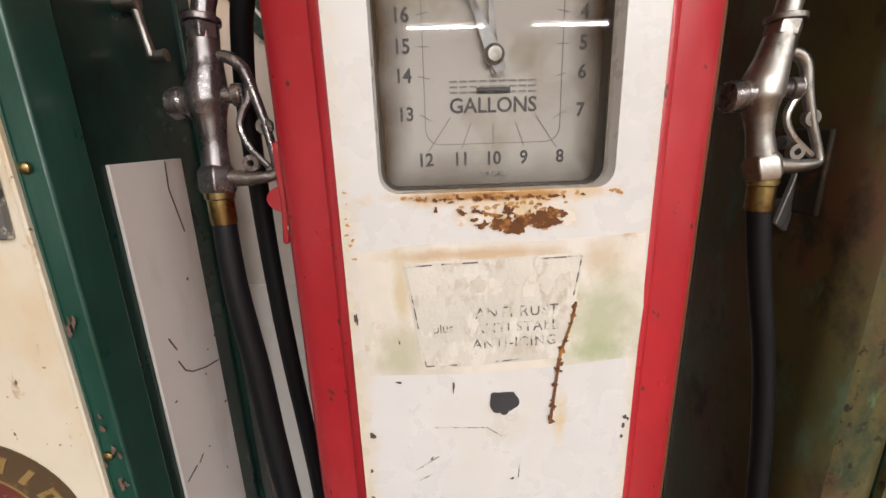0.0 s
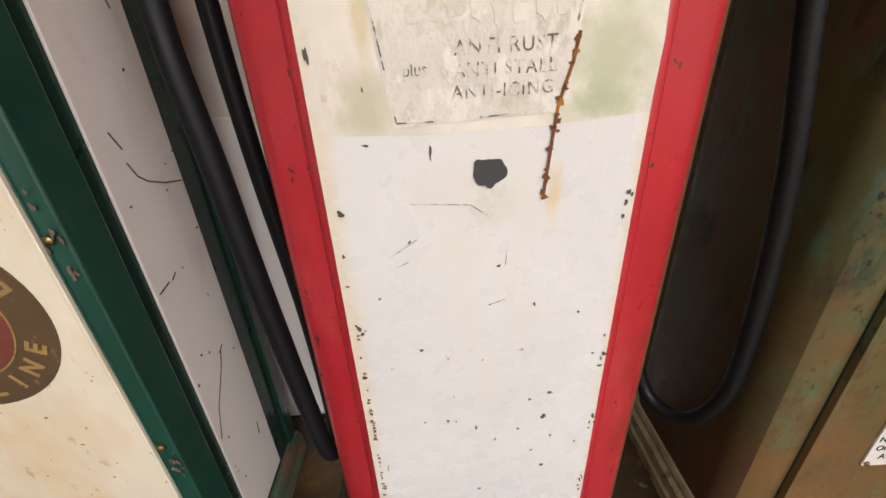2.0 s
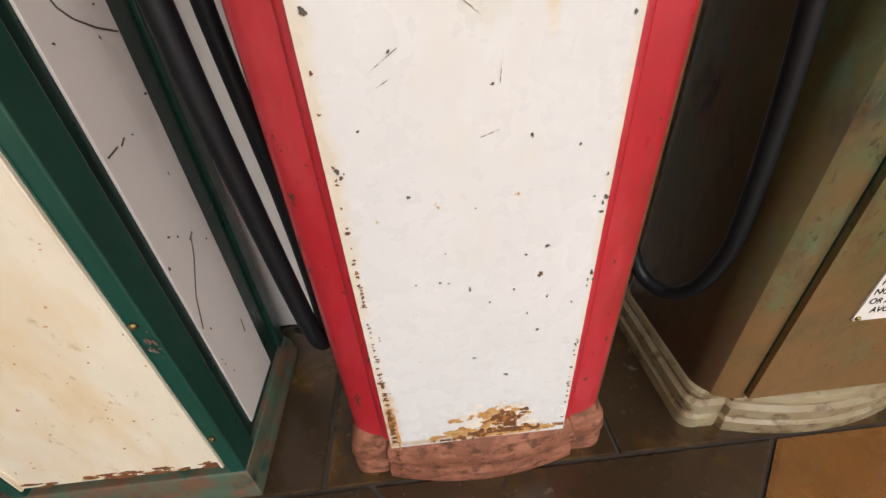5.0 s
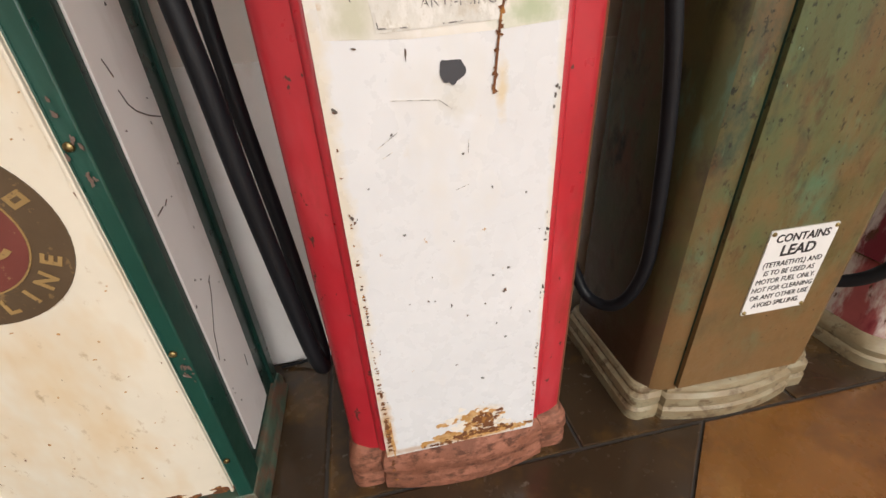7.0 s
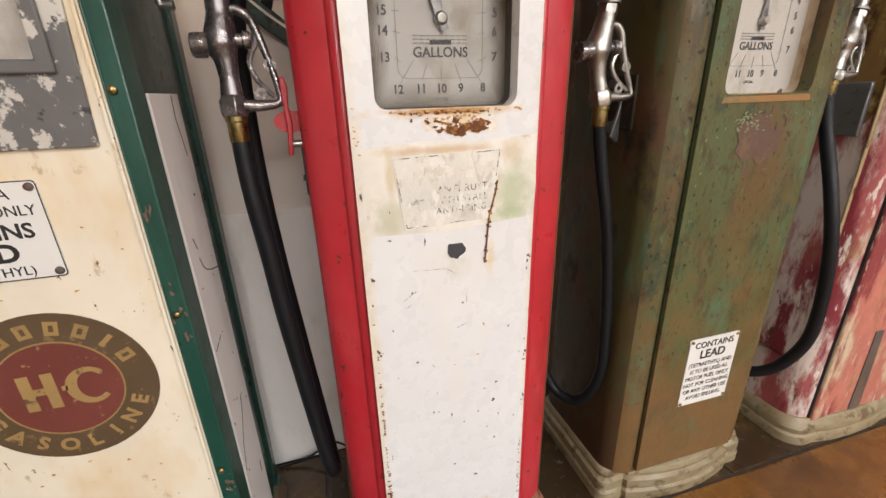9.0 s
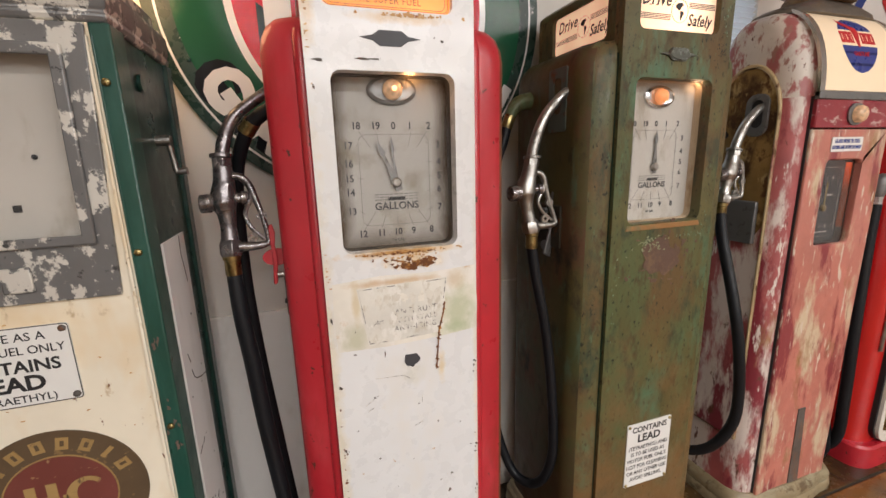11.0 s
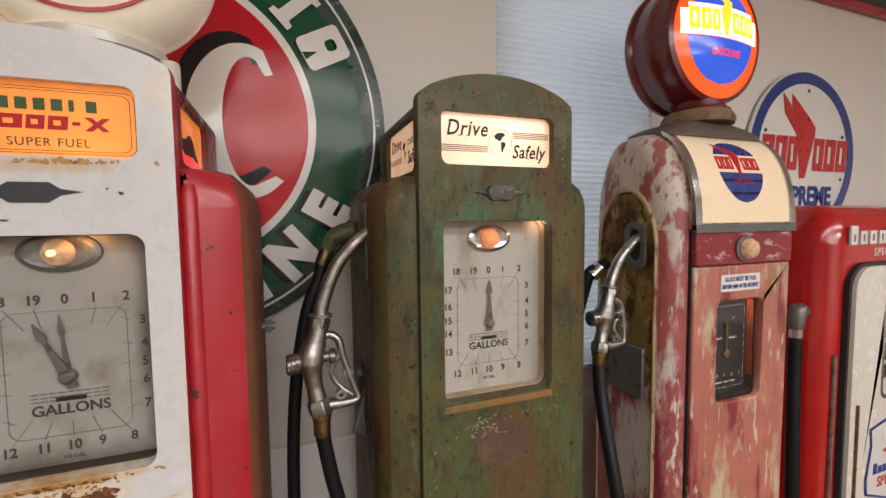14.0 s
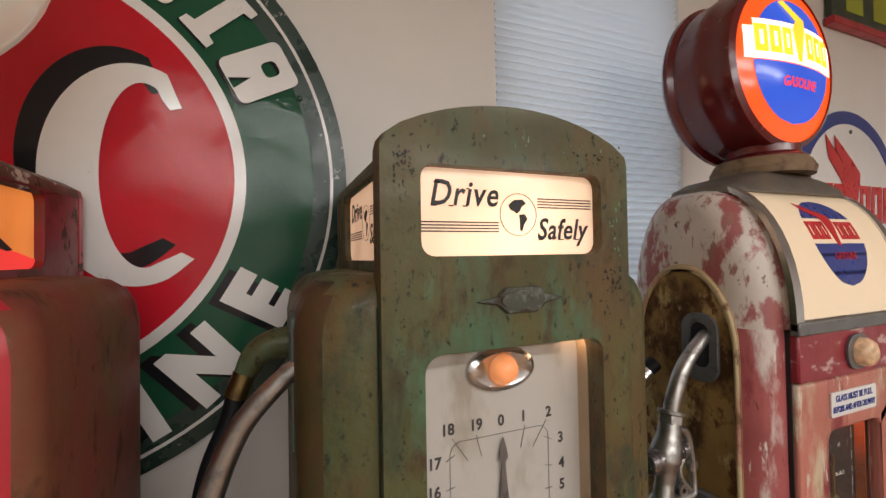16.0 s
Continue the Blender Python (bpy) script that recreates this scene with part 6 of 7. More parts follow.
part("hose_coupling", tube(nb(), [(-0.322, 0.221, 1.342), (-0.292, 0.217, 1.366)], 0.021, 10, 1), CHROME, rp, "bright hose coupling")
# foot, cap and globe
rings = []
for off, z in ((0.0, 0.0), (0.0, 0.03), (0.006, 0.038), (0.003, 0.058), (0.012, 0.078), (0.022, 0.090)):
    half = [(0.0, -0.030), (0.10, -0.026), (0.17, -0.014)]
    for i in range(8):
        t = radians(-80 + 80 * i / 7)
        half.append((0.20 + 0.072 * math.cos(t), 0.06 + 0.075 * math.sin(t)))
    for i in range(6):
        t = radians(90 * i / 5)
        half.append((0.202 + 0.07 * math.cos(t), 0.28 + 0.07 * math.sin(t)))
    k = (0.272 - off) / 0.272
    pts = [(x * k, y + (off if y < 0.15 else -off), z) for x, y in half]
    rings.append(pts + [(-x, y, zz) for x, y, zz in pts[::-1] if x > 1e-6])
part("base", loft(nb(), rings), GREEN_TAN, rp, "grey-tan worn moulded foot")
rings = []
for hx, hy, z in ((0.205, 0.095, 1.728), (0.200, 0.090, 1.744), (0.165, 0.078, 1.760), (0.11, 0.068, 1.772), (0.085, 0.062, 1.780)):
    rings.append([(hx * math.copysign(abs(math.cos(a)) ** 0.5, math.cos(a)), 0.165 + hy * math.copysign(abs(math.sin(a)) ** 0.5, math.sin(a)), z) for a in [2 * math.pi * i / 36 for i in range(36)]])
part("cap", loft(nb(), rings), worn("dull_grey_cap", (0.13, 0.11, 0.09), [((0.2, 0.14, 0.08), (18, 18, 18), 0.5, 0.7, 6, 0.6)], 0.5, 0.1, 0.3, 0.2, 60), rp, "dull grey metal cap")
part("globe_seat", lathe(nb(), [(0.095, 1.776), (0.098, 1.79), (0.090, 1.806), (0.084, 1.812)], (0.008, 0.160, 0), "z", 32), worn("worn_tan_collar", (0.22, 0.15, 0.08), [((0.10, 0.05, 0.03), (24, 24, 24), 0.5, 0.66, 6, 0.7)], 0.6, 0.1, 0, 0.3, 70), rp, "worn tan globe seat")
GC = (0.014, 0.180, 2.012)
gl = part("globe", lathe(nb(), [(0.02, 0.085), (0.165, 0.085), (0.186, 0.080), (0.194, 0.070), (0.194, 0.060), (0.184, 0.052), (0.187, 0.030), (0.185, 0.010), (0.189, -0.002), (0.185, -0.014), (0.182, -0.045), (0.184, -0.060), (0.181, -0.070), (0.168, -0.076), (0.168, -0.070), (0.02, -0.068)], GC, "y", 56), GLOBE_RED, rp, "oxblood red metal globe body")
part("globe_neck", lathe(nb(), [(0.080, -0.206), (0.082, -0.196), (0.070, -0.188), (0.068, -0.172)], (GC[0], GC[1] - 0.02, GC[2]), "z", 32), GLOBE_RED, gl, "red globe neck")


def lens_y(r):
    return GC[1] - 0.072 - 0.026 * (1 - (r / 0.168) ** 2)


def on_lens(bm, lift):
    for v in bm.verts:
        r = math.hypot(v.co.x - GC[0], v.co.z - GC[2])
        v.co.y = lens_y(min(r, 0.168)) - lift + v.co.y * 0.3
    return bm


rings = []
for i in range(10):
    r = 0.168 * (1 - i / 10) + 0.0005
    rings.append([(GC[0] + r * math.cos(2 * math.pi * k / 56), lens_y(r), GC[2] + r * math.sin(2 * math.pi * k / 56)) for k in range(56)])
lens = part("lens", loft(nb(), rings), LIT_ORANGE, gl, "domed orange glass lens lit from within")


def disc_strips(rx, rz, z_min, z_max, n=16, cols=8):
    bm = nb()
    for i in range(n):
        a, b = z_min + (z_max - z_min) * i / n, z_min + (z_max - z_min) * (i + 1) / n
        ha, hb = rx * math.sqrt(max(0.0, 1 - (a / rz) ** 2)), rx * math.sqrt(max(0.0, 1 - (b / rz) ** 2))
        va = [bm.verts.new((GC[0] + ha * (2 * c / cols - 1), 0, GC[2] + a)) for c in range(cols + 1)]
        vb = [bm.verts.new((GC[0] + hb * (2 * c / cols - 1), 0, GC[2] + b)) for c in range(cols + 1)]
        for c in range(cols):
            if ha > 0.0015 or hb > 0.0015:
                try:
                    bm.faces.new((va[c], va[c + 1], vb[c + 1], vb[c]))
                except ValueError:
                    pass
    bmesh.ops.remove_doubles(bm, verts=bm.verts, dist=0.0003)
    return bm


part("blue_field", on_lens(disc_strips(0.128, 0.132, -0.132, -0.012), 0.0012), LIT_BLUE, lens, "blue lower field of the lens")
part("blue_top", on_lens(disc_strips(0.128, 0.132, 0.075, 0.132), 0.0012), LIT_BLUE, lens, "blue upper field of the lens")
bm = nb()
for c in range(12):
    for r in range(5):
        x0, x1 = -0.148 + 0.296 * c / 12, -0.148 + 0.296 * (c + 1) / 12
        z0, z1 = -0.010 + 0.084 * r / 5, -0.010 + 0.084 * (r + 1) / 5
        if max(abs(x0), abs(x1)) ** 2 + max(abs(z0), abs(z1)) ** 2 < 0.160 ** 2:
            bm.faces.new([bm.verts.new((GC[0] + x, 0, GC[2] + z)) for x, z in ((x0, z0), (x1, z0), (x1, z1), (x0, z1))])
bmesh.ops.remove_doubles(bm, verts=bm.verts, dist=0.0003)
part("white_band", on_lens(bm, 0.0016), LIT_WHITE, lens, "glowing white band")
bm = nb()
for x, w in ((-0.124, 0.032), (-0.087, 0.031), (-0.051, 0.026), (0.024, 0.029), (0.057, 0.031), (0.092, 0.032)):
    slab(bm, [(GC[0] + x, GC[2] + 0.004), (GC[0] + x + w, GC[2] + 0.004), (GC[0] + x + w, GC[2] + 0.062), (GC[0] + x, GC[2] + 0.062)], -0.001, 0.001, [[(GC[0] + x + w * 0.36, GC[2] + 0.018), (GC[0] + x + w * 0.66, GC[2] + 0.018), (GC[0] + x + w * 0.66, GC[2] + 0.049), (GC[0] + x + w * 0.36, GC[2] + 0.049)]])
pieces("yellow_block", on_lens(bm, 0.0030), LIT_YELLOW, lens, "row of glowing yellow blocks")
bm = nb()
slab(bm, [(GC[0] + a, GC[2] + b) for a, b in ((-0.008, -0.006), (0.004, -0.006), (0.020, 0.060), (0.026, 0.088), (0.004, 0.100), (-0.030, 0.126), (-0.046, 0.120), (-0.020, 0.096), (-0.004, 0.082), (-0.020, 0.062))], -0.001, 0.001)
part("wing_mark", on_lens(bm, 0.0034), LIT_YELLOW, lens, "glowing wing shape")
bm = nb()
letters(bm, "GASOLINE", GC[0] + 0.004, 0, GC[2] - 0.050, 0.028, 0.86, 0, 0.18, 0.0006)
part("lettering", on_lens(bm, 0.0026), LIT_SCARLET, lens, "glowing red word Gasoline")

# ---- red and white pump ----
mobil = thing("gas_pump", pose(2.378, 0.470, 0), "glossy red gas pump with a white front panel and shield badge", "gas pump", "vintage gas pumps")
mp = mobil


def rounded_box_rings(hw, y0, y1, r, zs):
    rings = []
    for off, z in zs:
        pts = []
        for cx, cy, a in ((hw - r, y0 + r, -90), (hw - r, y1 - r, 0), (-hw + r, y1 - r, 90), (-hw + r, y0 + r, 180)):
            for i in range(7):
                t = radians(a + 15 * i)
                rr = max(r - off, 0.004)
                pts.append((cx + rr * math.cos(t), cy + rr * math.sin(t), z))
        rings.append(pts)
    return rings


part("body", loft(nb(), rounded_box_rings(0.292, 0.012, 0.40, 0.085, [(0, 0.10), (0, 1.40), (0.006, 1.45), (0.022, 1.50), (0.045, 1.53), (0.075, 1.543)])), RED_GLOSS, mp, "glossy red rounded body")
outline = rrect(-0.218, 0.218, 0.105, 1.345, 0.075, 8)
part("front_gasket", slab(nb(), rrect(-0.228, 0.228, 0.103, 1.356, 0.080, 8), -0.004, 0.03), INK, mp, "black rubber edge", 0.004)
part("front_panel", slab(nb(), outline, -0.016, 0.012, [rrect(-0.052, 0.180, 0.90, 1.255, 0.03)]), WHITE_GLOSS, mp, "white enamelled front panel with a meter window", 0.008, 3)
part("meter_frame", slab(nb(), rrect(-0.056, 0.184, 0.896, 1.259, 0.034), -0.0175, -0.004, [rrect(-0.044, 0.172, 0.908, 1.247, 0.028)]), CHROME, mp, "chrome window frame", 0.003)
mt = part("meter_plate", box(nb(), -0.050, 0.178, -0.0080, -0.0045, 0.902, 1.253), worn("pale_meter_plate", (0.72, 0.73, 0.73), (), 0.3), mp, "pale grey meter plate")
for z0, z1 in ((1.10, 1.16), (1.025, 1.085), (0.965, 1.01)):
    part("counter", box(nb(), -0.030, 0.03, -0.0115, -0.0080, z0, z1), INK, mt, "black number counter", 0.002)
    part("counter", box(nb(), 0.05, 0.16, -0.0115, -0.0080, z0, z1), INK, mt, "black number counter", 0.002)
g = part("meter_glass", slab(nb(), rrect(-0.050, 0.178, 0.902, 1.253, 0.03), -0.0145, -0.0130), CLEAR, mp, "clear meter glass")
g.visible_shadow = False
sh = [(0.030 + x * 1.24, z - 0.010) for x, z in ((-0.112, 0.815), (-0.02, 0.842), (0.02, 0.842), (0.112, 0.815), (0.104, 0.76), (0.124, 0.64), (0.118, 0.59), (0.0, 0.545), (-0.118, 0.59), (-0.124, 0.64), (-0.104, 0.76))]
shield = part("shield_badge", slab(nb(), sh, -0.0185, -0.0165), SIGN_BLUE, mp, "white shield badge with a blue edge and red mark")
part("shield_field", slab(nb(), [(0.030 + (a - 0.030) * 0.93, 0.683 + (b - 0.683) * 0.95) for a, b in sh], -0.0195, -0.0186), WHITE_PORCELAIN, shield)
part("red_mark", slab(nb(), [(0.030 + 1.2 * x, z - 0.010) for x, z in ((-0.055, 0.730), (-0.020, 0.742), (-0.010, 0.770), (0.02, 0.782), (0.005, 0.800), (0.045, 0.790), (0.060, 0.812), (0.066, 0.780), (0.035, 0.755), (0.060, 0.715), (0.020, 0.735), (-0.02, 0.715))], -0.0205, -0.0196), SIGN_RED, shield, "plain red mark")
bm = nb()
for i in range(8):
    bar(bm, -0.081 + 0.0275 * i, -0.060 + 0.0275 * i, 0.645, 0.682 if i in (0, 3, 4) else 0.670, -0.0196)
pieces("name_block", bm, SIGN_BLUE, shield, "row of blue blocks")
bm = nb()
letters(bm, "SPECIAL", 0.030, -0.0200, 0.612, 0.050, 0.95, 0, 0.0, 0.001)
part("lettering", bm, SIGN_RED, shield, "red word Special")
part("faded_stamp", slab(nb(), rrect(-0.045, 0.06, 0.415, 0.485, 0.01), -0.0168, -0.0161), worn("faded_grey_stamp", (0.55, 0.53, 0.48), (), 0.4), mp)
part("trim_strip", tube(nb(), [(-0.185, -0.018, 0.17), (-0.185, -0.018, 0.90)], 0.006, 8, 1), BRASS, mp, "thin dull brass trim strip")
part("trim_strip", tube(nb(), [(-0.246, 0.018, 0.52), (-0.246, 0.018, 1.06)], 0.007, 8, 1), NICKEL, mp, "thin nickel trim strip")
part("trim_strip", tube(nb(), [(0.246, 0.018, 0.52), (0.246, 0.018, 1.06)], 0.007, 8, 1), NICKEL, mp, "thin nickel trim strip")
bm = nb()
for i in range(8):
    x = -0.215 + 0.052 * i
    slab(bm, [(x, 1.415), (x + 0.036, 1.415), (x + 0.036, 1.458 if i not in (0, 4) else 1.475), (x, 1.458 if i not in (0, 4) else 1.475)], 0.0055, 0.0115, [[(x + 0.013, 1.425), (x + 0.025, 1.425), (x + 0.025, 1.447), (x + 0.013, 1.447)]])
pieces("name_block", bm, WHITE_PORCELAIN, mp, "row of white blocks")
bm = nb()
letters(bm, "SPECIAL", 0.0, 0.011, 1.386, 0.036, 0.9, 0, 0, 0.0006, space=1.3)
part("lettering", bm, WHITE_PORCELAIN, mp, "white word Special")
part("base", loft(nb(), rounded_box_rings(0.298, -0.022, 0.405, 0.07, [(0, 0.0), (0, 0.09), (0.008, 0.10)])), RED_PAINT, mp, "red foot of the pump")
bm = nb()
for i in range(3):
    box(bm, -0.2955, -0.291, 0.12 + 0.0, 0.20, 1.36 - 0.028 * i, 1.368 - 0.028 * i)
part("louvre", bm, RED_GLOSS, mp, "short louvres in the side")
part("hose_elbow", tube(nb(), [(-0.288, 0.085, 1.19), (-0.318, 0.085, 1.20), (-0.325, 0.085, 1.165), (-0.325, 0.085, 1.14)], [0.018, 0.026, 0.024, 0.020], 12), STEEL_GREY, mp, "grey hose elbow")
part("hose_coupling", tube(nb(), [(-0.325, 0.085, 1.145), (-0.327, 0.085, 1.105)], 0.019, 8, 1), CHROME, mp, "chrome hose coupling")
hose(mp, [(-0.327, 0.085, 1.11), (-0.335, 0.08, 0.95), (-0.355, 0.06, 0.60), (-0.352, 0.05, 0.30), (-0.335, 0.06, 0.12), (-0.335, 0.12, 0.03), (-0.36, 0.20, 0.02), (-0.40, 0.24, 0.02)], 0.020)
hose(mp, [(-0.43, 0.26, 0.45), (-0.39, 0.16, 0.33), (-0.36, 0.10, 0.20), (-0.352, 0.08, 0.08), (-0.36, 0.09, 0.02)], 0.016)

# ---- further red pump ----
far = thing("gas_pump", pose(3.23, 0.50, 0), "plain red gas pump with a dark foot", "gas pump", "vintage gas pumps")
part("body", loft(nb(), rounded_box_rings(0.30, 0.012, 0.38, 0.07, [(0, 0.10), (0, 1.42), (0.02, 1.49), (0.06, 1.53)])), RED_GLOSS, far, "glossy red rounded body")
part("front_panel", slab(nb(), rrect(-0.235, 0.235, 0.14, 1.38, 0.05), 0.0, 0.02), RED_GLOSS, far, "red front panel", 0.006)
part("base", loft(nb(), rounded_box_rings(0.306, 0.004, 0.385, 0.06, [(0, 0.0), (0, 0.085), (0.006, 0.10)])), INK, far, "black foot")

# ---- cream pump with green corner posts ----
cream_pump = thing("gas_pump", pose(-0.500, 0.440, 0), "cream square gas pump with dark green corners and round badge", "gas pump", "vintage gas pumps")
cp = cream_pump
HW = 0.222
part("front_panel", slab(nb(), [(-HW + 0.030, 0.098), (HW - 0.030, 0.098), (HW - 0.030, 1.55), (-HW + 0.030, 1.55)], 0.004, 0.016, [[(-0.145, 1.205), (0.140, 1.205), (0.140, 1.508), (-0.145, 1.508)]]), CREAM_ENAMEL, cp, "rust-speckled cream front panel", 0.002)
bm = nb()
for s in (-1, 1):
    x = s * (HW - 0.033)
    box(bm, min(x, x - s * 0.005), max(x, x - s * 0.005), -0.002, 0.006, 0.10, 1.53)
pieces("panel_bead", bm, CREAM_ENAMEL, cp, "cream edge bead", 0.001)
for s in (-1, 1):
    post = nb()
    a, b = sorted((s * HW, s * (HW - 0.030)))
    box(post, a, b, 0.0, 0.060, 0.075, 1.55)
    pt = part("corner_post", post, GREEN_GLOSS, cp, "dark green painted corner post", 0.003)
    bm = nb()
    for k in (0.0265,):
        tube(bm, [(s * (HW - k), -0.0005, 0.08), (s * (HW - k), -0.0005, 1.528)], 0.0018, 8, 1)
    pieces("bead", bm, GREEN_GLOSS, pt, "raised beads along the post")
    for z in (0.486, 0.83, 1.177, 0.20, 1.46):
        part("screw", rivet(nb(), s * (HW - 0.018), -0.002, z, 0.0065), BRASS, pt, "brass screw")
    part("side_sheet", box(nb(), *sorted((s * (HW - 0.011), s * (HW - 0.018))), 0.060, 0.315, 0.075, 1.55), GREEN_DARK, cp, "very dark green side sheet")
    part("side_panel", box(nb(), *sorted((s * (HW - 0.0065), s * (HW - 0.011))), 0.094, 0.252, 0.098, 1.173), DADO_PAINT, cp, "scratched off-white side panel", 0.001)
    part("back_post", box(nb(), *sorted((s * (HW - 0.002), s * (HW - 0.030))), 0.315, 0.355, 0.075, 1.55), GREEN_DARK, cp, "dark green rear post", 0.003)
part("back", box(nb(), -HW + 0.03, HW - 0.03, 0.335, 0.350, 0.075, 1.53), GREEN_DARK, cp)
rng = random.Random(21)
at = pose(HW - 0.0063, 0, 0, 0, 0, 90)
bm = nb()
for pts in (((0.130, 0.918), (0.143, 0.893)), ((0.141, 0.875), (0.152, 0.853), (0.169, 0.840), (0.205, 0.826), (0.247, 0.816)), ((0.188, 0.510), (0.172, 0.480), (0.125, 0.425), (0.101, 0.37)), ((0.180, 0.505), (0.196, 0.512)), ((0.102, 0.687), (0.130, 0.692)), ((0.138, 0.690), (0.151, 0.697)), ((0.215, 0.28), (0.21, 0.25)), ((0.207, 1.171), (0.203, 1.13), (0.212, 1.098), (0.222, 1.06))):
    for (a, b), (c, d) in zip(pts, pts[1:]):
        dv = Vector((c - a, d - b)).normalized() * 0.0011
        slab(bm, [(a - dv.y, b + dv.x), (a + dv.y, b - dv.x), (c + dv.y, d - dv.x), (c - dv.y, d + dv.x)], -0.0008, 0.0, (), at)
for i in range(16):
    blob(bm, rng, rng.uniform(0.09, 0.25), rng.uniform(0.2, 1.1), rng.uniform(0.0008, 0.003), rng.uniform(0.0008, 0.003), 0.0, 0.5, 0.0007, 8, at)
pieces("scratch", bm, CHIP_DARK, cp, "dark scratches on the side panel")
bm = nb()
for i in range(26):
    blob(bm, rng, rng.uniform(-0.19, 0.19), rng.uniform(0.101, 0.118), rng.uniform(0.006, 0.02), rng.uniform(0.002, 0.006), 0.0036, 0.4, 0.0006, 12)
tagged(part("rust_edge", bm, RUST_SCAB, cp, "rust along the lower edge"), kind="stuff")
bm = nb()
for i in range(70):
    blob(bm, rng, rng.uniform(-0.185, 0.185), rng.uniform(0.12, 1.08), rng.uniform(0.0007, 0.003), rng.uniform(0.0006, 0.002), 0.0038, 0.5, 0.0006, 8)
tagged(part("rust_speck", bm, RUST_STAIN, cp, "small rust specks"), kind="stuff")
bm = nb()
for z, w in ((0.86, 0.05), (0.44, 0.05), (0.79, 0.02), (1.0, 0.015), (0.46, 0.03)):
    for i in range(5):
        blob(bm, rng, HW - 0.013 + rng.gauss(0, 0.006), z + rng.gauss(0, w * 0.6), rng.uniform(0.0008, 0.003), rng.uniform(0.0015, 0.007), -0.0030, 0.55, 0.0006, 11)
tagged(part("paint_loss", bm, worn("bare_brown_metal", (0.15, 0.10, 0.08), [((0.3, 0.26, 0.24), (50, 50, 50), 0.55, 0.66, 5, 0.6)], 0.6, 0.1, 0, 0.2, 90), cp, "worn patches on the green post"), kind="stuff")
# window frame and dial
fr = part("window_frame", slab(nb(), [(-0.187, 1.104), (0.169, 1.104), (0.188, 1.548), (-0.187, 1.548)], -0.004, 0.0035, [[(-0.135, 1.212), (0.134, 1.212), (0.140, 1.500), (-0.135, 1.500)]]), GREY_CHIPPED, cp, "chipped grey and white window frame", 0.002)
part("inner_frame", slab(nb(), [(-0.150, 1.198), (0.150, 1.198), (0.156, 1.515), (-0.150, 1.515)], -0.012, -0.0045, [[(-0.132, 1.215), (0.131, 1.215), (0.137, 1.497), (-0.132, 1.497)]]), GREY_CHIPPED, fr, "raised grey inner frame", 0.003)
part("lower_plate", box(nb(), 0.01, 0.052, -0.010, -0.0045, 1.125, 1.168), GREY_CHIPPED, fr, "small raised plate", 0.003)
g = part("window_glass", box(nb(), -0.142, 0.142, -0.0035, -0.001, 1.207, 1.508), CLEAR, cp, "clear window glass")
g.visible_shadow = False
part("dial", box(nb(), -0.146, 0.146, 0.030, 0.034, 1.20, 1.512), DIAL_FACE, cp, "pale empty dial plate")
bm = nb()
lathe(bm, [(0.004, 0.0), (0.004, -0.003), (0.0, -0.0035)], (0.075, 0.030, 1.345), "y", 12)
box(bm, 0.03, 0.042, 0.0285, 0.0299, 1.255, 1.267)
part("dial_marks", bm, INK, cp, "small dark marks on the dial")
# warning plate
pl = part("warning_plate", slab(nb(), rrect(-0.119, 0.080, 0.920, 1.064, 0.006), 0.0005, 0.0036), WHITE_PORCELAIN, cp, "white enamel warning plate with black letters")
words(pl, INK, "black warning words", [
    ("FOR USE AS A", -0.020, 0.0001, 1.046, 0.0215, 0.98, {}),
    ("MOTOR FUEL ONLY", -0.020, 0.0001, 1.022, 0.0215, 0.92, {}),
    ("CONTAINS", -0.020, 0.0001, 0.9925, 0.031, 1.0, 0, 0, 0.0006, {}),
    ("LEAD", -0.016, 0.0001, 0.961, 0.038, 1.05, 0, 0, 0.0012, {}),
    ("(TETRAETHYL)", -0.020, 0.0001, 0.933, 0.0195, 1.0, {})])
bm = nb()
for x in (-0.110, 0.071):
    for z in (0.929, 1.055):
        rivet(bm, x, 0.0005, z, 0.0062)
pieces("rivet", bm, CHIP_DARK, pl, "dark screw heads")
bm = nb()
slab(bm, rrect(-0.119, 0.080, 0.920, 1.064, 0.006), 0.0002, 0.0006, [rrect(-0.1175, 0.0785, 0.9215, 1.0625, 0.005)])
part("plate_edge", bm, INK, pl, "thin black edge")
# round badge
BX, BZ = 0.012, 0.725
badge = part("round_badge", slab(nb(), ellipse(BX, BZ, 0.138, 0.138, 56), 0.0022, 0.0038), BROWN_ENAMEL, cp, "worn brown and oxblood round badge with gold marks")
part("badge_centre", slab(nb(), ellipse(BX, BZ, 0.086, 0.086, 48), 0.0012, 0.0022), OXBLOOD, badge, "oxblood centre")
part("badge_ring", slab(nb(), ellipse(BX, BZ, 0.089, 0.089, 48), 0.0010, 0.0021, [ellipse(BX, BZ, 0.0865, 0.0865, 48)]), OLD_GOLD, badge, "thin gold ring")
for i, ch in enumerate("GASOLINE"):
    a = radians(-90 - 66 + 132 * i / 7)
    bm = letters(nb(), ch, BX + 0.112 * math.cos(a), 0.0012, BZ + 0.112 * math.sin(a), 0.034, 1.0, -(math.degrees(a) + 90), 0, 0.0012)
    part("letter", bm, OLD_GOLD, badge, "gold letter on the lower rim")
bm = nb()
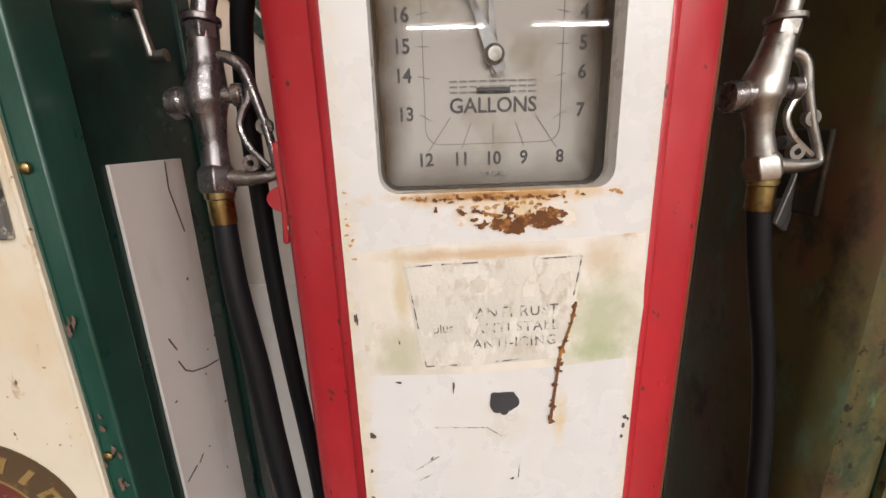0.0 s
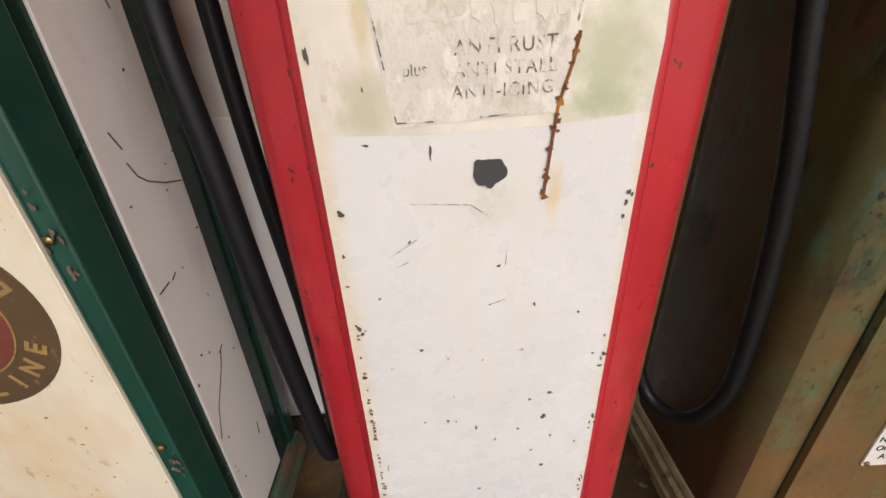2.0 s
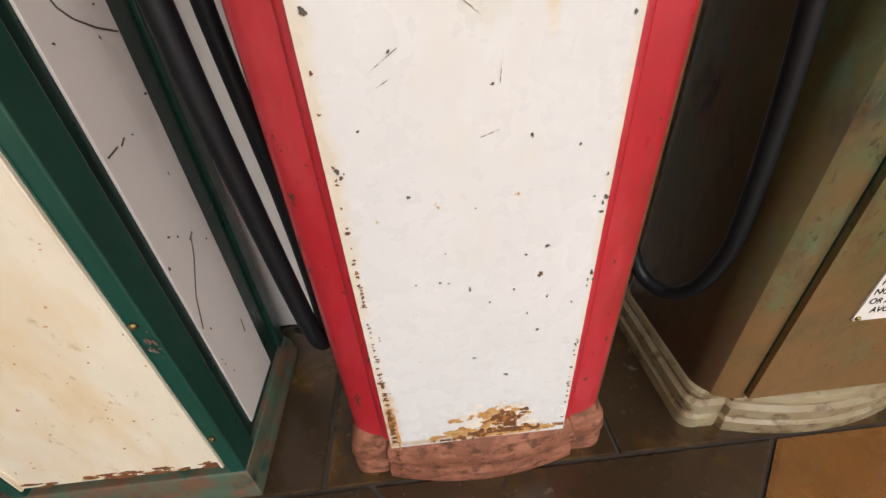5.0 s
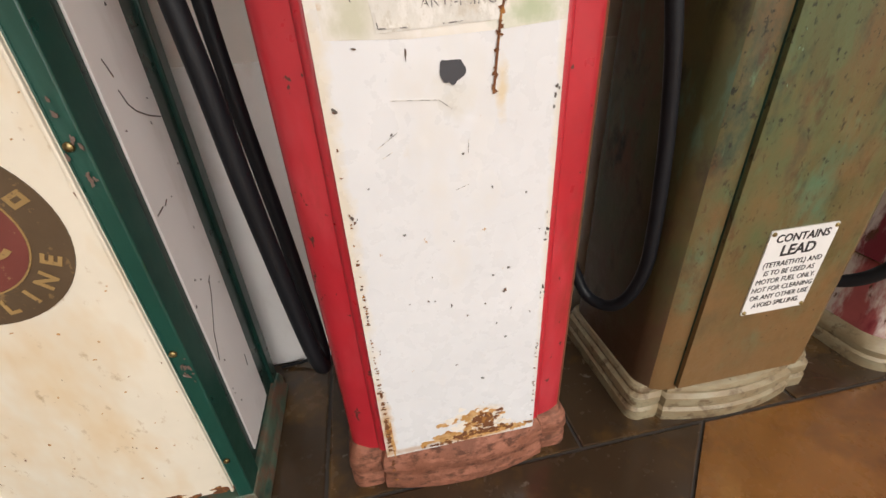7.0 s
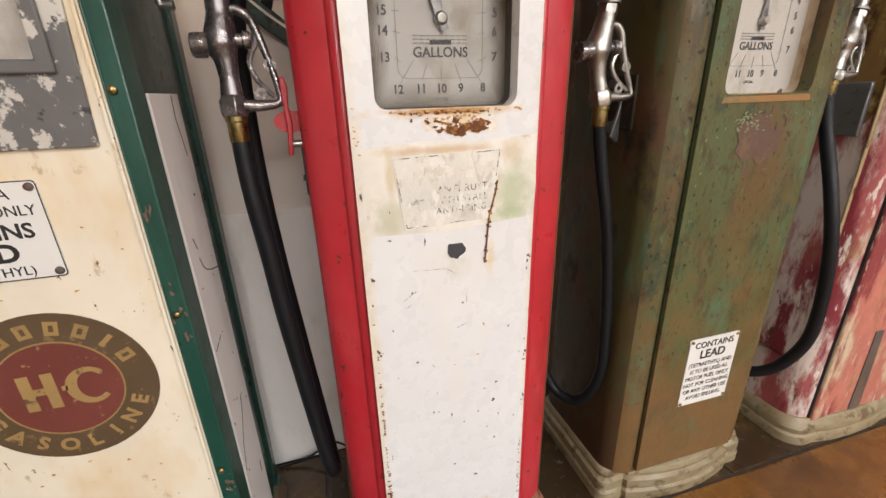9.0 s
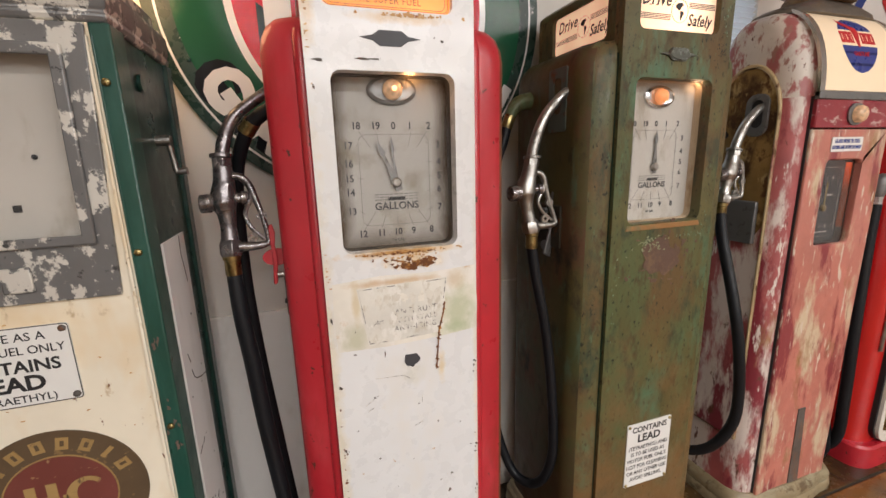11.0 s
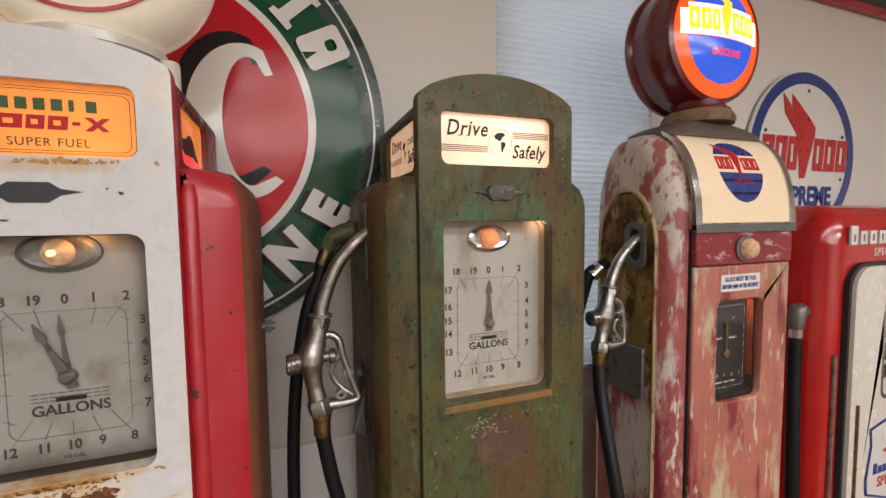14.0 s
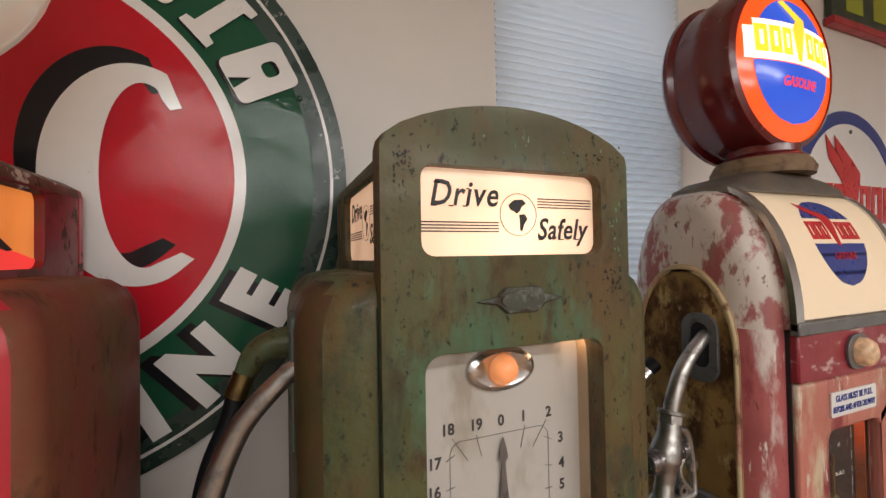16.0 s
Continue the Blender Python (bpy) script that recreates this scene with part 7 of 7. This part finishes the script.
for i in range(8):
    a = radians(90 + 66 - 132 * i / 7)
    m = Matrix.Translation((BX + 0.112 * math.cos(a), 0, BZ + 0.112 * math.sin(a))) @ Matrix.Rotation(-(a - math.pi / 2), 4, "Y")
    w = 0.004 if i in (1, 6) else 0.0095
    if i in (1, 6):
        slab(bm, [(-w, -0.012), (w, -0.012), (w, 0.012), (-w, 0.012)], 0.0008, 0.0022, (), m)
    else:
        slab(bm, [(-w, -0.012), (w, -0.012), (w, 0.012), (-w, 0.012)], 0.0008, 0.0022, [[(-w * 0.35, -0.006), (w * 0.35, -0.006), (w * 0.35, 0.006), (-w * 0.35, 0.006)]], m)
pieces("name_block", bm, OLD_GOLD, badge, "gold blocks along the upper rim")
bm = nb()
for x0, x1, z0, z1 in ((-0.052, -0.036, -0.032, 0.034), (-0.020, -0.004, -0.032, 0.034), (-0.036, -0.020, -0.004, 0.008), (0.002, 0.010, -0.002, 0.006)):
    bar(bm, BX + x0, BX + x1, BZ + z0, BZ + z1, 0.0012)
arc = [(BX + 0.040 + 0.033 * math.cos(radians(a)), BZ + 0.035 * math.sin(radians(a))) for a in range(45, 316, 15)]
arc2 = [(BX + 0.043 + 0.020 * math.cos(radians(a)), BZ + 0.026 * math.sin(radians(a))) for a in range(315, 44, -15)]
slab(bm, arc + arc2, 0.0, 0.0012)
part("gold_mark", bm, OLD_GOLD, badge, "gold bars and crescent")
# cap, base, crank
rings = []
for o, z in ((-0.020, 1.548), (-0.006, 1.551), (-0.002, 1.562), (-0.006, 1.568), (-0.002, 1.574), (-0.002, 1.612), (-0.010, 1.620), (-0.020, 1.624), (-0.020, 1.652), (-0.030, 1.661), (-0.06, 1.668)):
    rings.append([(-HW - o, -o, z), (HW + o, -o, z), (HW + o, 0.352 + o, z), (-HW - o, 0.352 + o, z)])
part("cap", loft(nb(), rings), GREY_CHIPPED, cp, "stepped chipped grey and white metal cap", 0.003)
rings = []
for o, z in ((0.014, 0.0), (0.014, 0.020), (0.010, 0.026), (0.010, 0.050), (0.006, 0.066), (0.002, 0.078)):
    rings.append([(-HW - o, -o, z), (HW + o, -o, z), (HW + o, 0.352 + o, z), (-HW - o, 0.352 + o, z)])
part("base", loft(nb(), rings), worn("rusted_green_base", (0.07, 0.11, 0.075), [((0.14, 0.075, 0.045), (12, 12, 14), 0.44, 0.60, 6, 0.7), ((0.02, 0.06, 0.045), (16, 16, 16), 0.56, 0.68, 5, 0.5)], 0.55, 0.1, 0, 0.25, 70), cp, "rusted green stepped foot", 0.003)
part("globe_collar", lathe(nb(), [(0.085, 1.655), (0.085, 1.680), (0.070, 1.70)], (-0.02, 0.250, 0), "z", 28), GREY_CHIPPED, cp, "grey globe collar")
# globe out of view, added and set back so that its light warms the wall
part("globe", lathe(nb(), [(0.03, -0.09), (0.14, -0.08), (0.178, -0.055), (0.188, -0.02), (0.188, 0.02), (0.178, 0.055), (0.14, 0.08), (0.03, 0.09)], (-0.02, 0.262, 1.875), "y", 40), LIT_WARM, cp, "added warm lit globe that warms the wall")
cr = part("crank", tube(nb(), [(HW - 0.014, 0.181, 1.376), (HW + 0.016, 0.181, 1.376)], 0.011, 12, 1), NICKEL, cp, "small nickel crank on the side")
part("crank_arm", tube(nb(), [(HW + 0.010, 0.181, 1.382), (HW + 0.013, 0.185, 1.348), (HW + 0.016, 0.189, 1.312)], [0.008, 0.0055, 0.007], 10, 4), NICKEL, cr)
part("crank_knob", tube(nb(), [(HW + 0.012, 0.190, 1.312), (HW + 0.036, 0.190, 1.313)], [0.006, 0.0085], 10, 4), NICKEL, cr)
part("crank_plate", lathe(nb(), [(0.016, 0.0), (0.016, 0.006), (0.0, 0.007)], (HW - 0.011, 0.140, 1.482), "x", 16), GREEN_DARK, cp)

# ---- round wall sign ----
SX, SZ, SR = 0.211, 1.764, 0.558
sign = thing("wall_sign", pose(SX, 0.900, SZ), "large round green, red and white enamel sign with black shadows", "sign")


def dished(bm, r):
    """The enamel disc bows forward a little."""
    for v in bm.verts:
        d = math.hypot(v.co.x, v.co.z)
        v.co.y -= 0.012 * (1 - min(1.0, d / SR) ** 2)
    return bm


def disc_rings(radii, y):
    bm = nb()
    rings = [[(r * math.cos(2 * math.pi * k / 96), y, r * math.sin(2 * math.pi * k / 96)) for k in range(96)] for r in radii]
    return loft(bm, rings, False)


part("disc", dished(loft(nb(), [[(r * math.cos(2 * math.pi * k / 96), y, r * math.sin(2 * math.pi * k / 96)) for k in range(96)] for r, y in ((SR, 0.012), (SR, 0.0), (SR - 0.012, -0.002), (0.4, -0.001), (0.2, -0.001), (0.01, -0.001))]), SR), GREEN_PORCELAIN, sign, "green enamel disc with a dark rim")
part("outer_ring", dished(disc_rings((SR - 0.014, SR - 0.030), -0.0030), SR), WHITE_PORCELAIN, sign, "thin white outer ring")
part("rim", lathe(nb(), [(SR - 0.004, -0.004), (SR + 0.003, -0.003), (SR + 0.003, 0.013), (SR - 0.006, 0.013)], (0, 0, 0), "y", 96), worn("chipped_dark_rim", (0.02, 0.045, 0.035), [((0.5, 0.48, 0.45), (30, 30, 30), 0.66, 0.69, 5, 0.5)], 0.3), sign, "chipped dark rim")
part("red_centre", dished(disc_rings((0.352, 0.24, 0.12, 0.01), -0.0034), SR), RED_PORCELAIN, sign, "red enamel centre")
part("inner_ring", dished(disc_rings((0.372, 0.352), -0.0036), SR), WHITE_PORCELAIN, sign, "white ring round the red centre")


def crescent(dx, dz):
    """Wide open letter-like crescent with two cut ends."""
    out = [(0.200 + 0.134 * math.cos(radians(a)), 0.194 * math.sin(radians(a))) for a in range(70, 291, 5)]
    inn = [(0.210 + 0.063 * math.cos(radians(a)), 0.162 * math.sin(radians(a))) for a in range(286, 67, -5)]
    pts = out + [(0.262, -0.170), (0.286, -0.148), (0.266, -0.136)] + inn + [(0.238, 0.136), (0.250, 0.118), (0.268, 0.124)]
    return [(x + dx, z + dz) for x, z in pts]


for nm, mtl, dx, dz, y in (("black_shadow_crescent", BLACK_PORCELAIN, -0.028, 0.026, -0.0046), ("white_crescent", WHITE_PORCELAIN, 0.0, 0.0, -0.0058)):
    part(nm, dished(slab(nb(), crescent(dx, dz), y, y + 0.0008), SR), mtl, sign, "large white crescent" if dx == 0 else "black shadow of the crescent")
for nm, mtl, dx, dz, y in (("black_shadow_bar", BLACK_PORCELAIN, -0.018, 0.020, -0.0046), ("white_bar", WHITE_PORCELAIN, 0.0, 0.0, -0.0058)):
    for x0, x1, z0, z1 in ((-0.275, -0.205, -0.19, 0.19), (-0.100, -0.030, -0.19, 0.19)):
        part(nm, dished(bar(nb(), x0 + dx, x1 + dx, z0 + dz, z1 + dz, y + 0.0008, 0.0008), SR), mtl, sign, "tall white bar" if dx == 0 else "black shadow of a bar")
for nm, mtl, dr, da, y in (("shadow", BLACK_PORCELAIN, 0.012, -1.6, -0.0046), ("letter", WHITE_PORCELAIN, 0.0, 0.0, -0.0058)):
    for i, ch in enumerate("GASOLINE"):
        ang = (-148, -130, -113, -96, -78, -63, -48.5, -30)[i]
        a = radians(ang + da)
        bm = nb()
        letters(bm, ch, 0.462 * math.cos(a) - dr, y, 0.462 * math.sin(a) + dr * 0.6, 0.150, 0.92, -(ang + 90), 0, 0.010)
        part(nm, dished(bm, SR), mtl, sign, "white enamel letter on the rim" if dr == 0 else "black letter shadow")
    for i in range(8):
        ang = (147, 128, 113, 94, 76, 58, 43, 28)[i]
        a = radians(ang + da)
        m = Matrix.Translation((0.450 * math.cos(a) - dr, y, 0.450 * math.sin(a) + dr * 0.6)) @ Matrix.Rotation(-(radians(ang) - math.pi / 2), 4, "Y")
        bm = nb()
        if i in (1, 6):
            slab(bm, [(-0.032, -0.060), (0.032, -0.060), (0.032, -0.044), (0.017, -0.040), (0.017, 0.040), (0.032, 0.044), (0.032, 0.060), (-0.032, 0.060), (-0.032, 0.044), (-0.017, 0.040), (-0.017, -0.040), (-0.032, -0.044)], 0, 0.0008, (), m)
        else:
            slab(bm, rrect(-0.046, 0.046, -0.060, 0.060, 0.014), 0, 0.0008, [rrect(-0.014, 0.016, 0.006, 0.036, 0.010), [(-0.010, -0.060 + 0.002), (0.012, -0.058), (0.004, -0.02)]], m)
        part("block_shadow" if dr else "white_block", dished(bm, SR), mtl, sign, "white enamel block on the rim" if dr == 0 else "black block shadow")
bm = nb()
for a in (20, 110, 200, 290, 340):
    rivet(bm, 0.500 * math.cos(radians(a)), -0.004, 0.500 * math.sin(radians(a)), 0.006)
pieces("screw", dished(bm, SR), GREEN_GLOSS, sign, "small fixing screws")

# ---- round blue wall sign ----
CX, CZ, CR = 2.683, 1.778, 0.315
sg = thing("wall_sign", pose(CX, 0.900, CZ), "round white enamel sign with blue border and red wing", "sign")
sg.scale = (1.17, 1.0, 1.17)
part("disc", loft(nb(), [[(r * math.cos(2 * math.pi * k / 64), y, r * math.sin(2 * math.pi * k / 64)) for k in range(64)] for r, y in ((CR, 0.012), (CR, 0.0), (CR - 0.01, -0.002), (0.1, -0.002), (0.01, -0.002))]), WHITE_PORCELAIN, sg, "white enamel disc")
part("border", lathe(nb(), [(CR - 0.004, -0.0025), (CR - 0.004, -0.004), (CR - 0.046, -0.004), (CR - 0.046, -0.0025), (CR - 0.004, -0.0025)], (0, 0, 0), "y", 64), BLUE_PORCELAIN, sg, "chipped blue border")
bm = nb()
for i, (x, w) in enumerate(((-0.255, 0.066), (-0.180, 0.064), (-0.108, 0.056), (0.045, 0.062), (0.115, 0.066), (0.190, 0.068))):
    slab(bm, [(x, -0.055), (x + w, -0.055), (x + w + 0.012, 0.070), (x + 0.012, 0.070)], -0.0045, -0.003, [[(x + w * 0.36, -0.025), (x + w * 0.66, -0.025), (x + w * 0.72, 0.042), (x + w * 0.42, 0.042)]])
pieces("red_block", bm, SIGN_RED, sg, "row of red blocks")
part("wing", slab(nb(), [(-0.030, -0.085), (0.0, -0.085), (0.050, 0.070), (0.055, 0.110), (0.010, 0.150), (-0.090, 0.225), (-0.085, 0.180), (-0.040, 0.130), (-0.14, 0.225), (-0.125, 0.150), (-0.060, 0.085), (-0.045, 0.060)], -0.0056, -0.0046), SIGN_RED, sg, "red wing shape")
bm = nb()
letters(bm, "SUPREME", 0.0, -0.0040, -0.155, 0.098, 0.86, 0, 0, 0.004)
part("lettering", bm, SIGN_BLUE, sg, "dark blue word Supreme")
bm = nb()
for a in (88, 20, 160, 200, 340):
    rivet(bm, 0.245 * math.cos(radians(a)), -0.002, 0.245 * math.sin(radians(a)), 0.007)
pieces("screw", bm, CHIP_DARK, sg, "dark fixing screws")

# ---- long board high on the wall ----
bd = thing("wall_board", pose(3.6, 0.900, 2.52), "long dark sign board with a red lower frame", "sign")
part("panel", box(nb(), -1.0, 1.0, 0.0, 0.02, -0.02, 0.25), plain("dark_board", (0.03, 0.05, 0.03), 0.4), bd)
part("frame", box(nb(), -1.01, 1.01, -0.012, 0.021, -0.05, -0.021), RED_PAINT, bd, "red lower frame strip", 0.003)
bm = nb()
for i in range(9):
    bar(bm, -0.9 + 0.2 * i, -0.78 + 0.2 * i, 0.02, 0.16, 0.0)
pieces("yellow_mark", bm, plain("yellow_green_ink", (0.35, 0.40, 0.03), 0.5), bd, "plain yellow-green marks")

# ---- floor tiles: border row under the pumps, diagonal tiles in front ----
tile_id = 0


def tile_mesh(name, outline, material):
    """One tile: bevelled flat prism."""
    n = len(outline)
    cx, cy = sum(p[0] for p in outline) / n, sum(p[1] for p in outline) / n
    bm = nb()
    inner = [(cx + (x - cx) * 0.985, cy + (y - cy) * 0.985) for x, y in outline]
    rows = [[bm.verts.new((x, y, -0.004)) for x, y in outline], [bm.verts.new((x, y, -0.0010)) for x, y in outline], [bm.verts.new((x, y, 0.0)) for x, y in inner]]
    for a, b in zip(rows, rows[1:]):
        for k in range(n):
            bm.faces.new((a[k], a[(k + 1) % n], b[(k + 1) % n], b[k]))
    bm.faces.new(rows[-1])
    me = bpy.data.meshes.new(name)
    bm.to_mesh(me)
    bm.free()
    me.materials.append(material)
    return me


rng = random.Random(12)
T, J, EDGE = 1.30, 0.009, 0.416
border = {k: tile_mesh("tile", [(J / 2, EDGE + J), (0.62 - J / 2, EDGE + J), (0.62 - J / 2, 0.910), (J / 2, 0.910)], m) for k, m in (("d", TILE_DARK),)}
for i in range(17):
    o = new("tile", border["d"])
    o.location = (-4.02 + 0.62 * i + 0.16, 0, 0)
    o.parent = floor
h = T / 2 - J / 2
square = {"a": tile_mesh("tile", [(-h, -h), (h, -h), (h, h), (-h, h)], TILE_AMBER), "d": tile_mesh("tile", [(-h, -h), (h, -h), (h, h), (-h, h)], TILE_DARK)}


def clip_front(poly, limit):
    """Keep the part of a convex outline with y below the limit."""
    out = []
    for (x0, y0), (x1, y1) in zip(poly, poly[1:] + poly[:1]):
        if y0 <= limit:
            out.append((x0, y0))
        if (y0 <= limit) != (y1 <= limit):
            t = (limit - y0) / (y1 - y0)
            out.append((x0 + (x1 - x0) * t, limit))
    return out


# diagonal grid through the joint that runs from the border line
OX, OY = 0.800, 0.402
u, w = Vector((math.sqrt(0.5), math.sqrt(0.5))), Vector((-math.sqrt(0.5), math.sqrt(0.5)))
near, rest = 0, nb()
cells = []
for a in range(-26, 27):
    for b in range(-26, 27):
        c = Vector((OX, OY)) + u * (T * (a + 0.05)) + w * (T * (b + 0.5))
        if -5.0 < c.x < 7.5 and -9.0 < c.y < 1.2:
            cells.append((abs(c.x - 0.8) + abs(c.y - 0.2), a, b, c))
cells.sort(key=lambda q: q[0])
for n_cell, (dist, a, b, c) in enumerate(cells):
    corners = [(c.x + sx * h * u.x + sy * h * w.x, c.y + sx * h * u.y + sy * h * w.y) for sx, sy in ((-1, -1), (1, -1), (1, 1), (-1, 1))]
    kind = "d" if b == 0 or (b > 0 and rng.random() < 0.4) else "a"
    top = max(p[1] for p in corners)
    if n_cell < 280:
        if top > EDGE:
            poly = clip_front(corners, EDGE)
            if len(poly) < 3 or min(p[1] for p in poly) > EDGE - 0.03:
                continue
            o = new("tile", tile_mesh("tile", poly, TILE_AMBER if kind == "a" else TILE_DARK))
        else:
            o = new("tile", square[kind])
            o.matrix_world = pose(c.x, c.y, 0, 0, 0, 45)
        o.parent = floor
    elif top < EDGE:
        vs = [rest.verts.new((x, y, 0.0)) for x, y in corners]
        rest.faces.new(vs)
        lo = [rest.verts.new((x, y, -0.006)) for x, y in corners]
        for k in range(4):
            rest.faces.new((lo[k], lo[(k + 1) % 4], vs[(k + 1) % 4], vs[k]))
tagged(finish("tiles", rest, TILE_AMBER, floor, "far amber floor tiles", False), kind="stuff")
